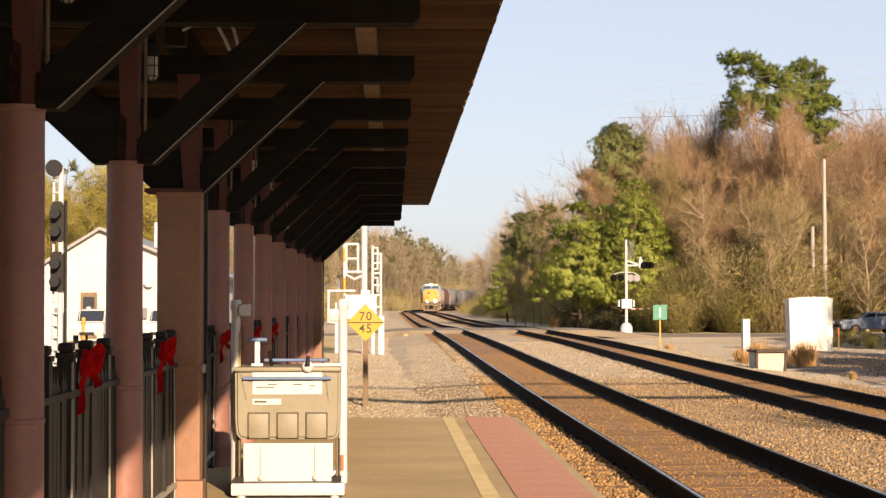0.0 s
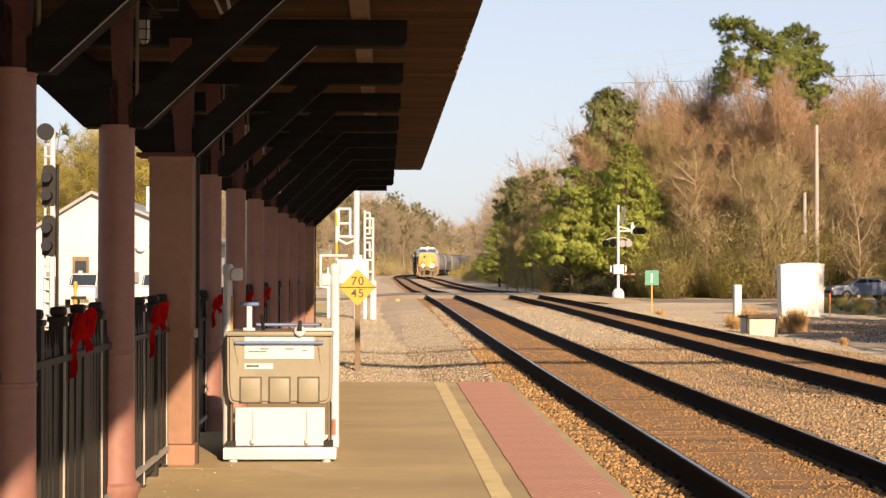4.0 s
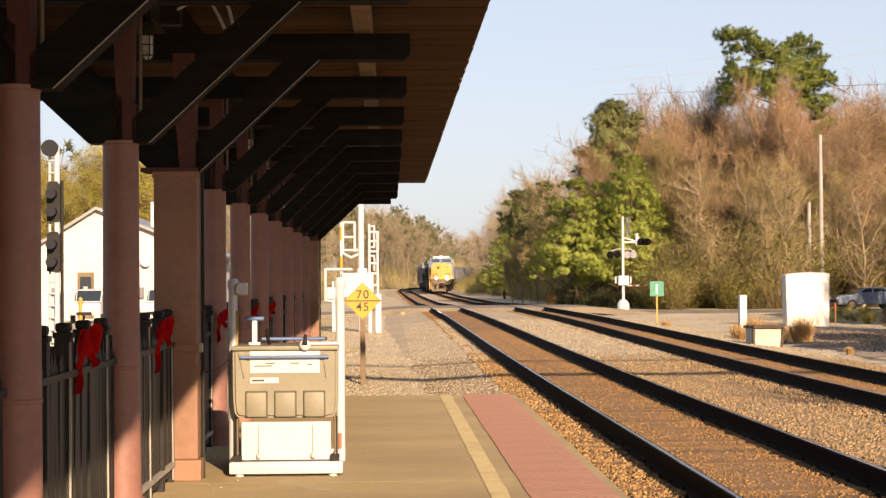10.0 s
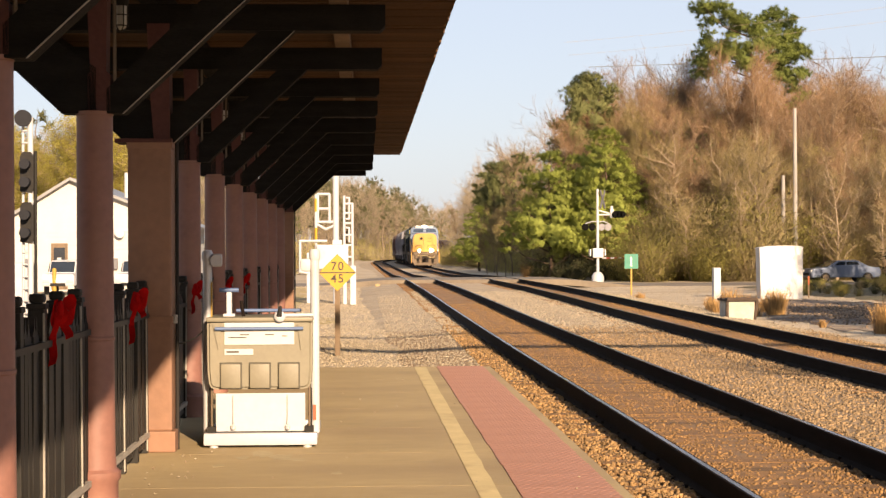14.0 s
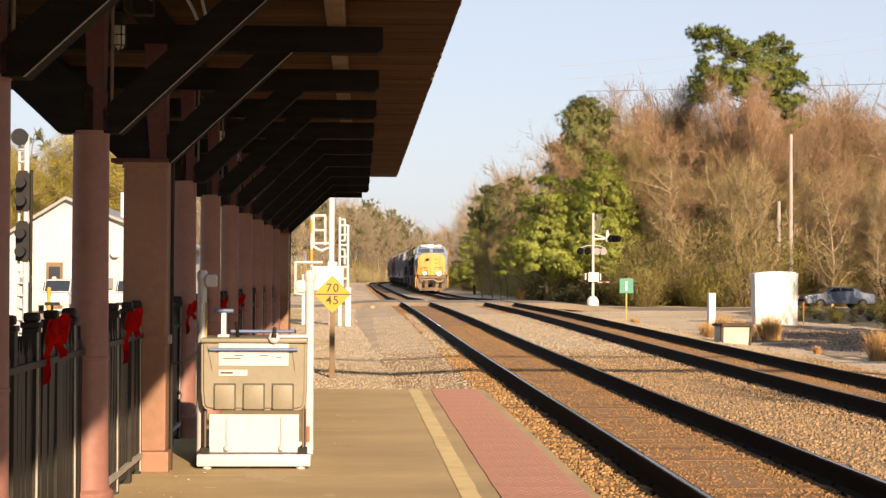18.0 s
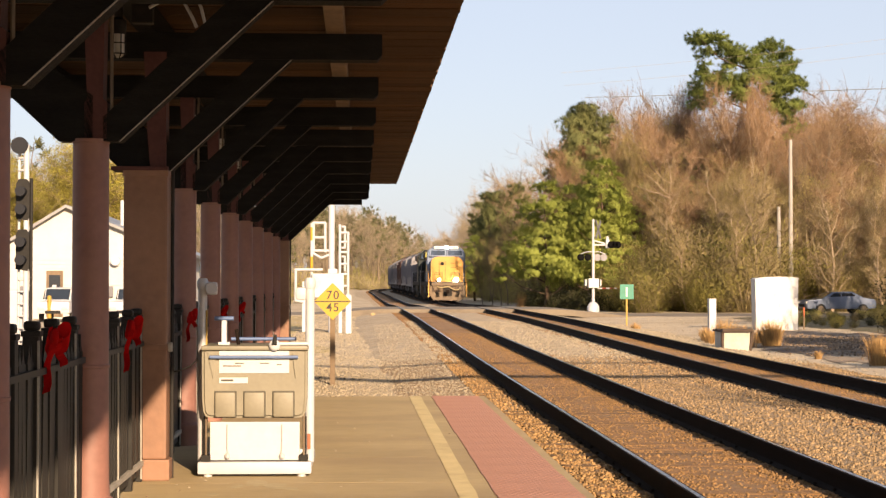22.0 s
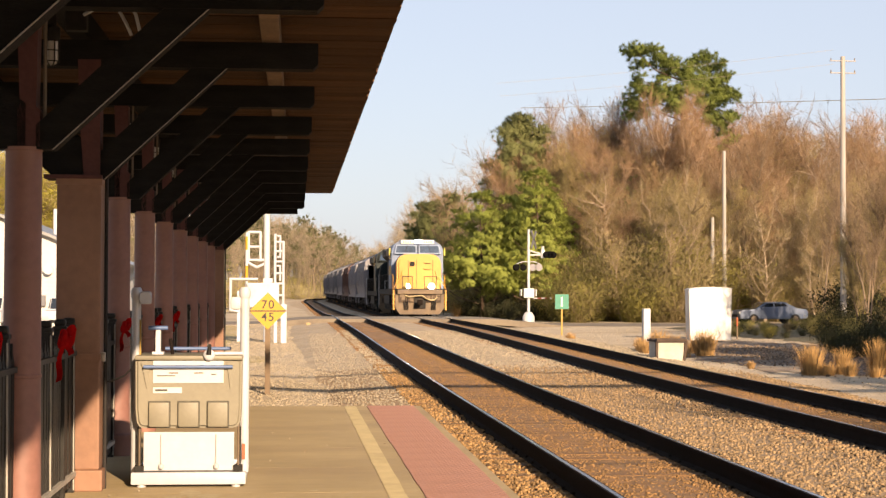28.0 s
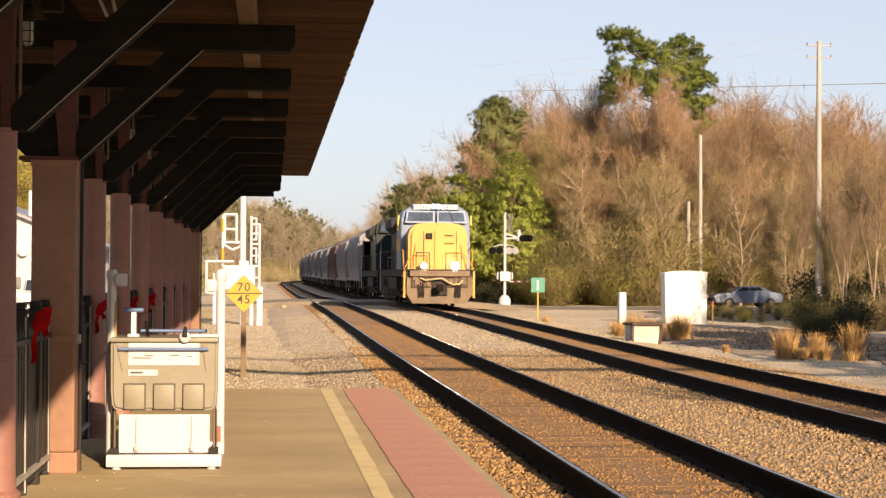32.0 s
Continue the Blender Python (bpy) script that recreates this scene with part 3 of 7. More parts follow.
def build_canopy():
    cp = thing("station_canopy", "old depot canopy, dark timber on brown-red iron columns", "canopy", kind="structure")
    bm = B()
    lathe(bm, (0, 0, 0), [(0.135, 0), (0.135, 0.13), (0.15, 0.15), (0.15, 0.19), (0.125, 0.21), (0.118, 0.3), (0.112, 0.98), (0.118, 0.985), (0.118, 1.0), (0.112, 1.005), (0.108, 2.335), (0.113, 2.34), (0.113, 2.36)], 24)
    round_me = mesh_of("column", bm, M["column"], True)
    bm = B()
    bx(bm, -0.19, 0.19, -0.15, 0.15, 0.0, 0.16, 0.012)
    bx(bm, -0.165, 0.165, -0.13, 0.13, 0.16, 2.36, 0.015)
    square_me = mesh_of("column", bm, M["post_paint"])
    bm = B()
    slab(bm, [(-0.03, 2.36), (0.105, 2.36), (0.105, 2.58), (0.08, 2.60), (0.09, 3.25), (-0.04, 3.25), (-0.015, 2.60), (-0.03, 2.58)], "y", -0.075, 0.075)
    cap_me = mesh_of("post_head", bm, M["post_head"])
    bm = B()
    slab(bm, [(0.03, 2.37), (0.15, 2.37), (0.15, 3.25), (-0.02, 3.25), (0.0, 2.75)], "y", -0.10, 0.10)
    bx(bm, -0.26, 0.17, -0.15, 0.15, 2.345, 2.375, 0.004)
    square_cap = mesh_of("post_head", bm, M["post_head"])
    bm = B()
    rod(bm, (0.13, -0.06, 2.36), (0.13, -0.06, 3.3), 0.011, n=6)
    pipe_me = mesh_of("conduit", bm, M["dusty"])
    def brace_mesh(sx):
        bm = B()
        c = [(0.08, 2.345), (0.185, 2.345), (1.10, BEAM_Z), (0.83, BEAM_Z), (0.08, 2.49)] if sx > 0 else [(-0.02, 2.345), (0.185, 2.345), (1.10, BEAM_Z), (0.83, BEAM_Z), (-0.02, 2.62)]
        slab(bm, [(sx * a, b) for a, b in c], "y", -0.075, 0.075)
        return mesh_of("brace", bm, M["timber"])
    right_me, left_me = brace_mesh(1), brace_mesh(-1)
    # thin pale strip painted as the highlight along the brace
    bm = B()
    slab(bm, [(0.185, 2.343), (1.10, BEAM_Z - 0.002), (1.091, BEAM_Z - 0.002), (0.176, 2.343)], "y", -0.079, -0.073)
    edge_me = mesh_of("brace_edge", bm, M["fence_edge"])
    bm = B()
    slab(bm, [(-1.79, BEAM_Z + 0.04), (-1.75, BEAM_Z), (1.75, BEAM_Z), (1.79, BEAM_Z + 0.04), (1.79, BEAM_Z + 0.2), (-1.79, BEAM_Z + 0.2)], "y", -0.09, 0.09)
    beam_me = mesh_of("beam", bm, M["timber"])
    for y in POSTS:
        for name, me in (("column", square_me if min(abs(y - s) for s in SQUARE) < 0.1 else round_me), ("post_head", square_cap if min(abs(y - s) for s in SQUARE) < 0.1 else cap_me), ("conduit", pipe_me), ("brace", right_me), ("brace_edge", edge_me), ("brace", left_me), ("beam", beam_me)):
            if name == "brace_edge" and y > 14:
                continue
            ob = new(name, me)
            ob.parent = cp
            ob.matrix_basis = pose(COLX, y, 0)
    # bands and a conduit on the square posts
    for y in SQUARE:
        for z in (0.98, 2.30):
            bm = B()
            bx(bm, COLX - 0.172, COLX + 0.172, y - 0.137, y + 0.137, z, z + 0.05, 0.006)
            part("band", bm, M["post_paint"], cp)
        bm = B()
        bx(bm, COLX + 0.172, COLX + 0.20, y - 0.10, y - 0.04, 0.97, 1.04, 0.006)
        part("band_bolt", bm, M["fence_edge"], cp)
        bm = B()
        rod(bm, (COLX + 0.185, y + 0.06, 0.0), (COLX + 0.185, y + 0.06, 2.36), 0.014, n=8)
        part("post_conduit", bm, M["steel"], cp)
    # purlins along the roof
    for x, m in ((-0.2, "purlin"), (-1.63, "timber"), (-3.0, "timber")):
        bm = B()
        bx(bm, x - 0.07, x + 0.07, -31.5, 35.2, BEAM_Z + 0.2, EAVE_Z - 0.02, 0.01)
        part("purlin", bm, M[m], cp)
    # roof boards, each a little uneven at the eave
    y = -31.5
    while y < 36.6:
        w = random.choice((0.19, 0.24, 0.28))
        bm = B()
        e = EAVE + random.uniform(-0.012, 0.012)
        z = EAVE_Z + random.uniform(-0.004, 0.004)
        slab(bm, [(-4.02, z), (e, z), (e, z + 0.06), (-4.02, z + 0.06)], "y", y + 0.003, y + w - 0.003)
        part("roof_board", bm, M["deck"], cp)
        y += w
    bm = B()
    slab(bm, [(-4.06, EAVE_Z + 0.065), (EAVE + 0.03, EAVE_Z + 0.065), (EAVE + 0.03, EAVE_Z + 0.10), (-4.06, EAVE_Z + 0.10)], "y", -31.6, 36.7)
    part("roofing_felt", bm, M["steel"], cp)
    # dark end screen over the last bay
    bm = B()
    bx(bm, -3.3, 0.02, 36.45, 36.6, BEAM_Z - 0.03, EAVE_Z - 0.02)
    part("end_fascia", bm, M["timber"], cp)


def build_shade_walls():
    """Plain unseen walls beside and behind the viewer, added to cut light under the canopy."""
    bm = B()
    bx(bm, -4.35, -4.05, -31.4, 7.4, -0.1, 3.6)
    solo("wall_depot", bm, M["column"], "unseen brown-red wall added to darken the space under the canopy", "wall", kind="structure")
    bm = B()
    bx(bm, -4.35, 0.3, -32.2, -31.8, -0.1, 3.6)
    solo("wall_end", bm, M["column"], "unseen brown-red end wall added to darken the space under the canopy", "wall", kind="structure")


def build_caged_light(y, x):
    th = thing("caged_light", "jelly-jar light with a wire cage under the canopy", "light", (x, y, 0), group="canopy lights")
    bm = B()
    lathe(bm, (0, 0, 0), [(0.05, 3.13), (0.055, 3.17), (0.055, 3.22), (0.03, 3.24), (0.03, BEAM_Z + 0.3)], 14)
    part("mount", bm, M["steel"], th, smooth=True)
    bm = B()
    lathe(bm, (0, 0, 0), [(0.012, 2.975), (0.033, 2.985), (0.042, 3.01), (0.042, 3.13)], 14)
    part("jar", bm, M["lamp_glass"], th, "frosted glass jar", True)
    bm = B()
    for k in range(6):
        a = k * 1.0472
        pipe(bm, [(0.05 * math.cos(a), 0.05 * math.sin(a), 3.14), (0.05 * math.cos(a), 0.05 * math.sin(a), 3.0), (0.015 * math.cos(a), 0.015 * math.sin(a), 2.965)], 0.004, 5)
    for z in (3.0, 3.07):
        pipe(bm, [(0.05 * math.cos(a * 0.5236), 0.05 * math.sin(a * 0.5236), z) for a in range(13)], 0.004, 5)
    part("cage", bm, M["black"], th)


def build_junction(y):
    """Conduit that loops out of a box on the beam."""
    th = thing("electric_conduit", "junction box with bent cables on the beam", "conduit", (-1.44, y, 0))
    bm = B()
    bx(bm, -0.07, 0.07, -0.05, 0.05, BEAM_Z, BEAM_Z + 0.4, 0.01)
    part("box", bm, M["steel"], th)
    bm = B()
    for d in (0.0, 0.06):
        bm = B()
        tube(bm, [(0.05, -0.06, 3.30 + d), (0.18, -0.1, 3.36 + d), (0.28 + d, -0.1, 3.33 + d), (0.33 + d, -0.08, 3.24 + d), (0.36 + d, -0.06, 3.17)], 0.011, 6)
        part("cable", bm, M["alu"], th)


# ---- fence with bows ----
FENCE_X = -1.68


def build_fence():
    bm = B()
    bx(bm, -0.022, 0.022, -0.042, 0.042, 0.05, 1.09)
    slab(bm, [(-0.042, 1.09), (0.042, 1.09), (0.012, 1.13), (0.0, 1.19), (-0.012, 1.13)], "x", -0.018, 0.018)
    picket_me = mesh_of("picket", bm, M["fence"])
    bm = B()
    bx(bm, -0.042, 0.042, -0.042, 0.042, 0.0, 1.22, 0.004)
    bx(bm, -0.050, 0.050, -0.050, 0.050, 1.22, 1.25, 0.006)
    bx(bm, -0.04, 0.04, -0.04, 0.04, 1.25, 1.30, 0.018)
    post_me = mesh_of("fence_post", bm, M["fence"])
    # pale strip painted as the lit edge of a post
    bm = B()
    bx(bm, 0.036, 0.046, -0.050, -0.038, 0.02, 1.20)
    edge_me = mesh_of("worn_edge", bm, M["fence_edge"])
    for i in range(13, len(POSTS) - 1):
        y0, y1 = POSTS[i] + 0.16, POSTS[i + 1] - 0.16
        th = thing("picket_fence", "black iron picket fence between two canopy columns", "fence", (FENCE_X, y0, 0), group="fence bays")
        n = int((y1 - y0) / 0.098)
        for k in range(n + 1):
            y = (y1 - y0) * k / n
            ob = new("fence_post" if k % 6 == 0 else "picket", post_me if k % 6 == 0 else picket_me)
            ob.parent = th
            ob.matrix_basis = pose(random.uniform(-0.004, 0.004), y, 0, 0, random.uniform(-0.4, 0.4), 0)
            if k % 12 == 0:
                new("worn_edge", edge_me).parent = ob
        # the lower rail is pale, its sunlight put into the colour
        for z in (0.12, 1.02):
            bm = B()
            bx(bm, 0.02, 0.05, 0, y1 - y0, z, z + 0.035)
            part("fence_rail", bm, M["fence_edge"] if z < 0.5 else M["fence"], th)


def build_bow(x, y, z, s=1.0):
    th = thing("ribbon_bow", "red ribbon bow with hanging tails tied to the fence", "bow", (x, y, z), -75, group="bows")
    th.scale = (1, 0.7, 1.12)
    rng = random.Random(int(y * 10))
    for sx in (-1, 1):
        bm = B()
        pts = []
        for k in range(9):
            a = k / 8 * 6.28318
            pts.append((sx * (0.075 - 0.075 * math.cos(a)) * s * (1.25 if sx > 0 else 0.7), 0.085 * math.sin(a) * s - (0.05 * s if sx > 0 else 0)))
        prev = None
        for px, pz in pts:
            t = abs(px) / 0.15
            w = (0.035 + 0.06 * t) * s
            ring = [bm.verts.new((0.015 + 0.03 * t, px - 0.01, pz * 0.8 - w + 0.02 * sx)), bm.verts.new((0.03 + 0.03 * t, px + 0.01, pz * 0.8 + w + 0.02 * sx))]
            if prev:
                bm.faces.new((prev[0], prev[1], ring[1], ring[0]))
            prev = ring
        ob = part("loop", bm, M["red"], th)
        sm = ob.modifiers.new("thick", "SOLIDIFY")
        sm.thickness = 0.004
    for sx in (-1, 1):
        bm = B()
        prev = None
        L = (0.50 if sx < 0 else 0.24) * s * rng.uniform(0.9, 1.1)
        for k in range(9):
            u = k / 8
            yy, zz = sx * (0.02 + 0.09 * u) * s + 0.012 * math.sin(u * 9), -L * u
            ring = [bm.verts.new((0.03 + 0.02 * math.sin(u * 7), yy - 0.05 * s, zz)), bm.verts.new((0.045 + 0.02 * math.sin(u * 7 + 0.6), yy + 0.042 * s, zz + 0.015))]
            if prev:
                bm.faces.new((prev[0], prev[1], ring[1], ring[0]))
            prev = ring
        ob = part("tail", bm, M["red"], th)
        sm = ob.modifiers.new("thick", "SOLIDIFY")
        sm.thickness = 0.004
    bm = B()
    ball(bm, (0.04, 0, 0), 0.06 * s, 10, 8, (1, 1, 1.2))
    part("knot", bm, M["red"], th, smooth=True)


# ---- portable wheelchair lift ----
def build_lift():
    th = thing("wheelchair_lift", "portable platform lift with white frame and grey plastic box", "lift", (-0.815, 13.15, 0))
    W = 0.418
    bm = B()
    bx(bm, -W - 0.02, W + 0.02, -0.02, 0.09, 0.02, 0.115, 0.015)
    for s in (-1, 1):
        bx(bm, s * (W - 0.03) - 0.045, s * (W - 0.03) + 0.045, 0.0, 1.15, 0.03, 0.105, 0.012)
    bx(bm, -W, W, 1.07, 1.15, 0.03, 0.105, 0.012)
    part("base_frame", bm, M["white"], th, "white steel base frame", True)
    for s in (-1, 1):
        bm = B()
        rod(bm, (s * 0.36, 0.03, 0.0), (s * 0.36, 0.03, 0.03), 0.035, n=12)
        part("foot", bm, M["alu"], th, smooth=True)
    # masts
    for s, top, m in ((-1, 1.475, "alu"), (1, 1.48, "white")):
        bm = B()
        rod(bm, (s * W, 0.16, 0.1), (s * W, 0.16, top), 0.036, n=18)
        part("mast", bm, M[m], th, smooth=True)
        bm = B()
        lathe(bm, (s * W, 0.16, top - 0.03), [(0.04, 0), (0.045, 0.02), (0.045, 0.06), (0.032, 0.085)], 18)
        part("mast_cap", bm, M[m], th, smooth=True)
        bm = B()
        rod(bm, (s * W * 0.9, 0.03, 0.1), (s * W * 0.9, 0.03, 0.5), 0.008, n=8)
        part("guide_rod", bm, M["dusty"], th)
    bm = B()
    bx(bm, -W + 0.03, -W + 0.115, 0.1, 0.2, 1.40, 1.50, 0.02)
    rod(bm, (-W + 0.075, 0.06, 1.45), (-W + 0.075, 0.11, 1.45), 0.045, n=16)
    part("pulley", bm, M["alu"], th, smooth=True)
    bm = B()
    bx(bm, W - 0.11, W - 0.03, 0.1, 0.2, 1.36, 1.46, 0.02)
    part("pulley", bm, M["white"], th, smooth=True)
    # grey box with recesses, tapered
    bm = B()
    rim = [(0.372, 0.99), (0.405, 0.975), (0.402, 0.60), (0.392, 0.50), (0.372, 0.466), (0.335, 0.455)]
    slab(bm, rim + [(-x, z) for x, z in reversed(rim)], "y", -0.05, 0.62)
    edge = [e for e in bm.edges if abs(e.verts[0].co.y - e.verts[1].co.y) < 0.01]
    bmesh.ops.bevel(bm, geom=edge, offset=0.022, segments=3, affect="EDGES")
    part("plastic_box", bm, M["tub"], th, "dusty grey-green moulded plastic box", True)
    bm = B()
    bx(bm, -0.41, 0.41, -0.065, 0.64, 0.975, 1.01, 0.012)
    part("box_rim", bm, M["tub"], th, smooth=True)
    for k in (-1, 0, 1):
        bm = B()
        bx(bm, k * 0.222 - 0.086, k * 0.222 + 0.086, -0.056, -0.03, 0.46, 0.664, 0.006)
        part("lug_gap", bm, M["tub_gap"], th, "dark moulded groove")
        bm = B()
        bx(bm, k * 0.222 - 0.078, k * 0.222 + 0.078, -0.085, -0.03, 0.465, 0.655, 0.016)
        part("foot_lug", bm, M["tub"], th, smooth=True)
    for s in (-1, 1):
        bm = B()
        slab(bm, [(s * 0.36, 0.96), (s * 0.29, 0.96), (s * 0.315, 0.76)], "y", -0.064, -0.04)
        part("corner_rib", bm, M["tub"], th)
    bm = B()
    bx(bm, -0.27, 0.265, -0.058, -0.045, 0.80, 0.97, 0.002)
    part("instruction_label", bm, M["label"], th, "white instruction label")
    for a, b, c in ((-0.15, -0.08, 0.873), (0.04, 0.11, 0.873), (0.17, 0.21, 0.862), (-0.24, -0.1, 0.852)):
        bm = B()
        bx(bm, a, b, -0.0605, -0.057, c, c + 0.008)
        part("text_bar", bm, M["ink"], th)
    bm = B()
    bx(bm, -0.27, -0.05, -0.058, -0.045, 0.722, 0.767, 0.002)
    part("maker_label", bm, M["label"], th)
    bm = B()
    bx(bm, -0.255, -0.16, -0.0605, -0.057, 0.738, 0.753)
    part("text_bar", bm, M["ink"], th)
    # blue grab bars, winch crank, valve
    bm = B()
    rod(bm, (-0.34, -0.085, 0.925), (0.335, -0.085, 0.925), 0.013, n=12)
    part("grab_bar", bm, M["blue"], th, "blue plastic-sleeved bar", True)
    bm = B()
    rod(bm, (-0.22, 0.5, 1.045), (0.30, 0.5, 1.045), 0.014, n=12)
    part("grab_bar", bm, M["blue"], th, "blue plastic-sleeved bar", True)
    bm = B()
    rod(bm, (0.12, -0.06, 1.025), (0.405, 0.0, 1.025), 0.014, n=10)
    ball(bm, (0.155, -0.08, 1.015), 0.045, 14, 10, (1, 0.6, 1))
    part("winch_handle", bm, M["white"], th, smooth=True)
    bm = B()
    rod(bm, (0.155, -0.12, 1.02), (0.16, -0.09, 1.095), 0.02, 0.013, 10)
    part("handle_grip", bm, M["black"], th)
    bm = B()
    bx(bm, -0.275, -0.235, 0.2, 0.26, 1.0, 1.20, 0.006)
    bx(bm, -0.30, -0.21, 0.19, 0.27, 1.005, 1.03, 0.005)
    part("crank_post", bm, M["white"], th)
    bm = B()
    rod(bm, (-0.33, 0.22, 1.215), (-0.18, 0.22, 1.215), 0.017, n=10)
    part("crank_grip", bm, M["blue"], th, smooth=True)
    bm = B()
    rod(bm, (-0.14, 0.2, 1.0), (-0.16, 0.22, 1.13), 0.014, n=8)
    part("lever", bm, M["rust"], th)
    # white folding ramp plate underneath
    bm = B()
    bx(bm, -0.345, 0.345, 0.02, 0.06, 0.125, 0.42, 0.006)
    part("ramp_plate", bm, M["white"], th, "white folded ramp plate")
    for s in (-1, 1):
        bm = B()
        pipe(bm, [(s * 0.21, 0.012, 0.40), (s * 0.21, 0.01, 0.24), (s * 0.205, 0.008, 0.15)], 0.006, 5)
        lathe(bm, (s * 0.21, 0.0, 0.14), [(0.012, 0), (0.02, 0.008), (0.02, 0.03), (0.01, 0.04)], 8)
        part("chain", bm, M["alu"], th)
        for x in (0.372, 0.392):
            bm = B()
            rod(bm, (s * x, 0.05, 0.17), (s * x, 0.05, 0.46), 0.006, n=6)
            part("lift_link", bm, M["steel"], th)
        bm = B()
        bx(bm, s * 0.375 - 0.035, s * 0.375 + 0.035, 0.0, 0.08, 0.12, 0.165)
        part("caster_block", bm, M["black"], th)
    bm = B()
    bx(bm, 0.402, 0.427, 0.115, 0.122, 0.20, 0.32)
    part("reflector", bm, M["reflector"], th, "orange-red reflector strip")
    bm = B()
    bx(bm, -W + 0.028, -W + 0.040, 0.13, 0.15, 0.62, 1.28)
    part("mast_tape", bm, M["yellow_post"], th, "yellow tape strip")
    bm = B()
    pipe(bm, [(-W, 0.15, 0.93), (-W - 0.1, 0.2, 0.84), (-W - 0.2, 0.25, 0.80), (-W - 0.3, 0.3, 0.79), (-W - 0.38, 0.3, 0.80)], 0.006, 6)
    part("tether_chain", bm, M["steel"], th)


def text_part(name, words, size, material, parent, at, rot, align="CENTER"):
    cu = bpy.data.curves.new(name, "FONT")
    cu.body, cu.size, cu.extrude, cu.align_x, cu.align_y = words, size, 0.002, align, "CENTER"
    cu.offset = 0.002
    tmp = new(name + "_src", cu)
    dg = bpy.context.evaluated_depsgraph_get()
    me = bpy.data.meshes.new_from_object(tmp.evaluated_get(dg))
    bpy.data.objects.remove(tmp)
    me.materials.clear()
    me.materials.append(material)
    ob = new(name, me)
    ob.parent = parent
    ob.matrix_basis = pose(*at, *rot)
    return ob


def build_speed_sign():
    z0 = ground_z(-0.48, 29)
    th = thing("speed_sign", "yellow diamond speed sign reading 70 over 45", "sign", (-0.48, 29.0, z0))
    bm = B()
    bx(bm, -0.045, 0.045, 0.02, 0.08, -0.3, 1.62, 0.008)
    part("post", bm, M["wood_post"], th, "brown wooden post")
    c, r = 1.17 - z0, 0.315
    bm = B()
    slab(bm, [(-r, c), (0, c - r), (r, c), (0, c + r)], "y", 0.0, 0.016)
    part("plate", bm, M["sign_yellow"], th)
    bm = B()
    slab(bm, [(-r + 0.004, c - 0.008), (r - 0.004, c - 0.008), (r - 0.004, c + 0.012), (-r + 0.004, c + 0.012)], "y", -0.004, 0.001)
    part("bar", bm, M["sign_black"], th)
    # thin dark strips imitate an edge shadow along the plate's top sides
    for s in (-1, 1):
        bm = B()
        slab(bm, [(s * (r + 0.006), c), (0, c + r + 0.006), (0, c + r - 0.02), (s * (r - 0.02), c)], "y", 0.012, 0.03)
        part("edge_shadow_board", bm, M["sign_black"], th, "dark strip drawn as the shadow of the upper edge")
    for word, dz in (("70", 0.105), ("45", -0.105)):
        for k, digit in enumerate(word):
            text_part("numeral", digit, 0.205, M["sign_black"], th, (-0.060 + 0.12 * k, -0.003, c + dz), (90, 0, 0))


# ---- wayside things on the far side ----
def build_cabinet():
    z = ground_z(15.6, 63)
    th = thing("signal_cabinet", "silver-white metal trackside signal cabinet with peeling paint", "cabinet", (15.55, 63, z - 0.1), 2)
    crown = [(-0.77, 1.99), (-0.60, 2.035), (-0.30, 2.065), (0.10, 2.08), (0.50, 2.075), (0.75, 2.055), (0.89, 2.02)]
    bm = B()
    slab(bm, [(-0.72, -0.06)] + crown + [(0.87, -0.06)], "y", 0, 0.62)
    bmesh.ops.bevel(bm, geom=list(bm.edges), offset=0.015, segments=2, affect="EDGES")
    part("body", bm, M["alu"], th)
    bm = B()
    slab(bm, [(x * 1.012, z2 - 0.012) for x, z2 in crown] + [(x * 1.02, z2 + 0.022) for x, z2 in reversed(crown)], "y", -0.02, 0.65)
    part("roof", bm, M["alu"], th)
    bm = B()
    bx(bm, -0.66, 0.84, 0.03, 0.58, -0.3, -0.06)
    part("plinth", bm, M["dusty"], th)
    for s in (-1, 1):
        bm = B()
        bx(bm, 0.1 + s * 0.375 - 0.37, 0.1 + s * 0.375 + 0.37, -0.012, 0.0, 0.05, 2.0, 0.004)
        d = part("door", bm, M["alu"], th)
        bm = B()
        bx(bm, 0.1 + s * 0.07 - 0.012, 0.1 + s * 0.07 + 0.012, -0.03, -0.012, 0.95, 1.12, 0.005)
        part("handle", bm, M["alu"], d)
    for k in range(14):
        bm = B()
        a, b = random.uniform(-0.4, 0.75), random.uniform(0.2, 1.75)
        bx(bm, a, a + random.uniform(0.04, 0.13), -0.0145, -0.0125, b, b + random.uniform(0.03, 0.12))
        part("bare_patch", bm, M["label"], th, "patch of flaked paint")


def build_marker_post():
    z = ground_z(10.9, 51)
    bm = B()
    bx(bm, -0.112, 0.112, -0.1, 0.1, -0.2, 1.34, 0.015)
    ob = solo("marker_post", bm, M["white"], "squat white-painted wooden marker post in the gravel", "post", (10.85, 52, z), 6)
    return ob


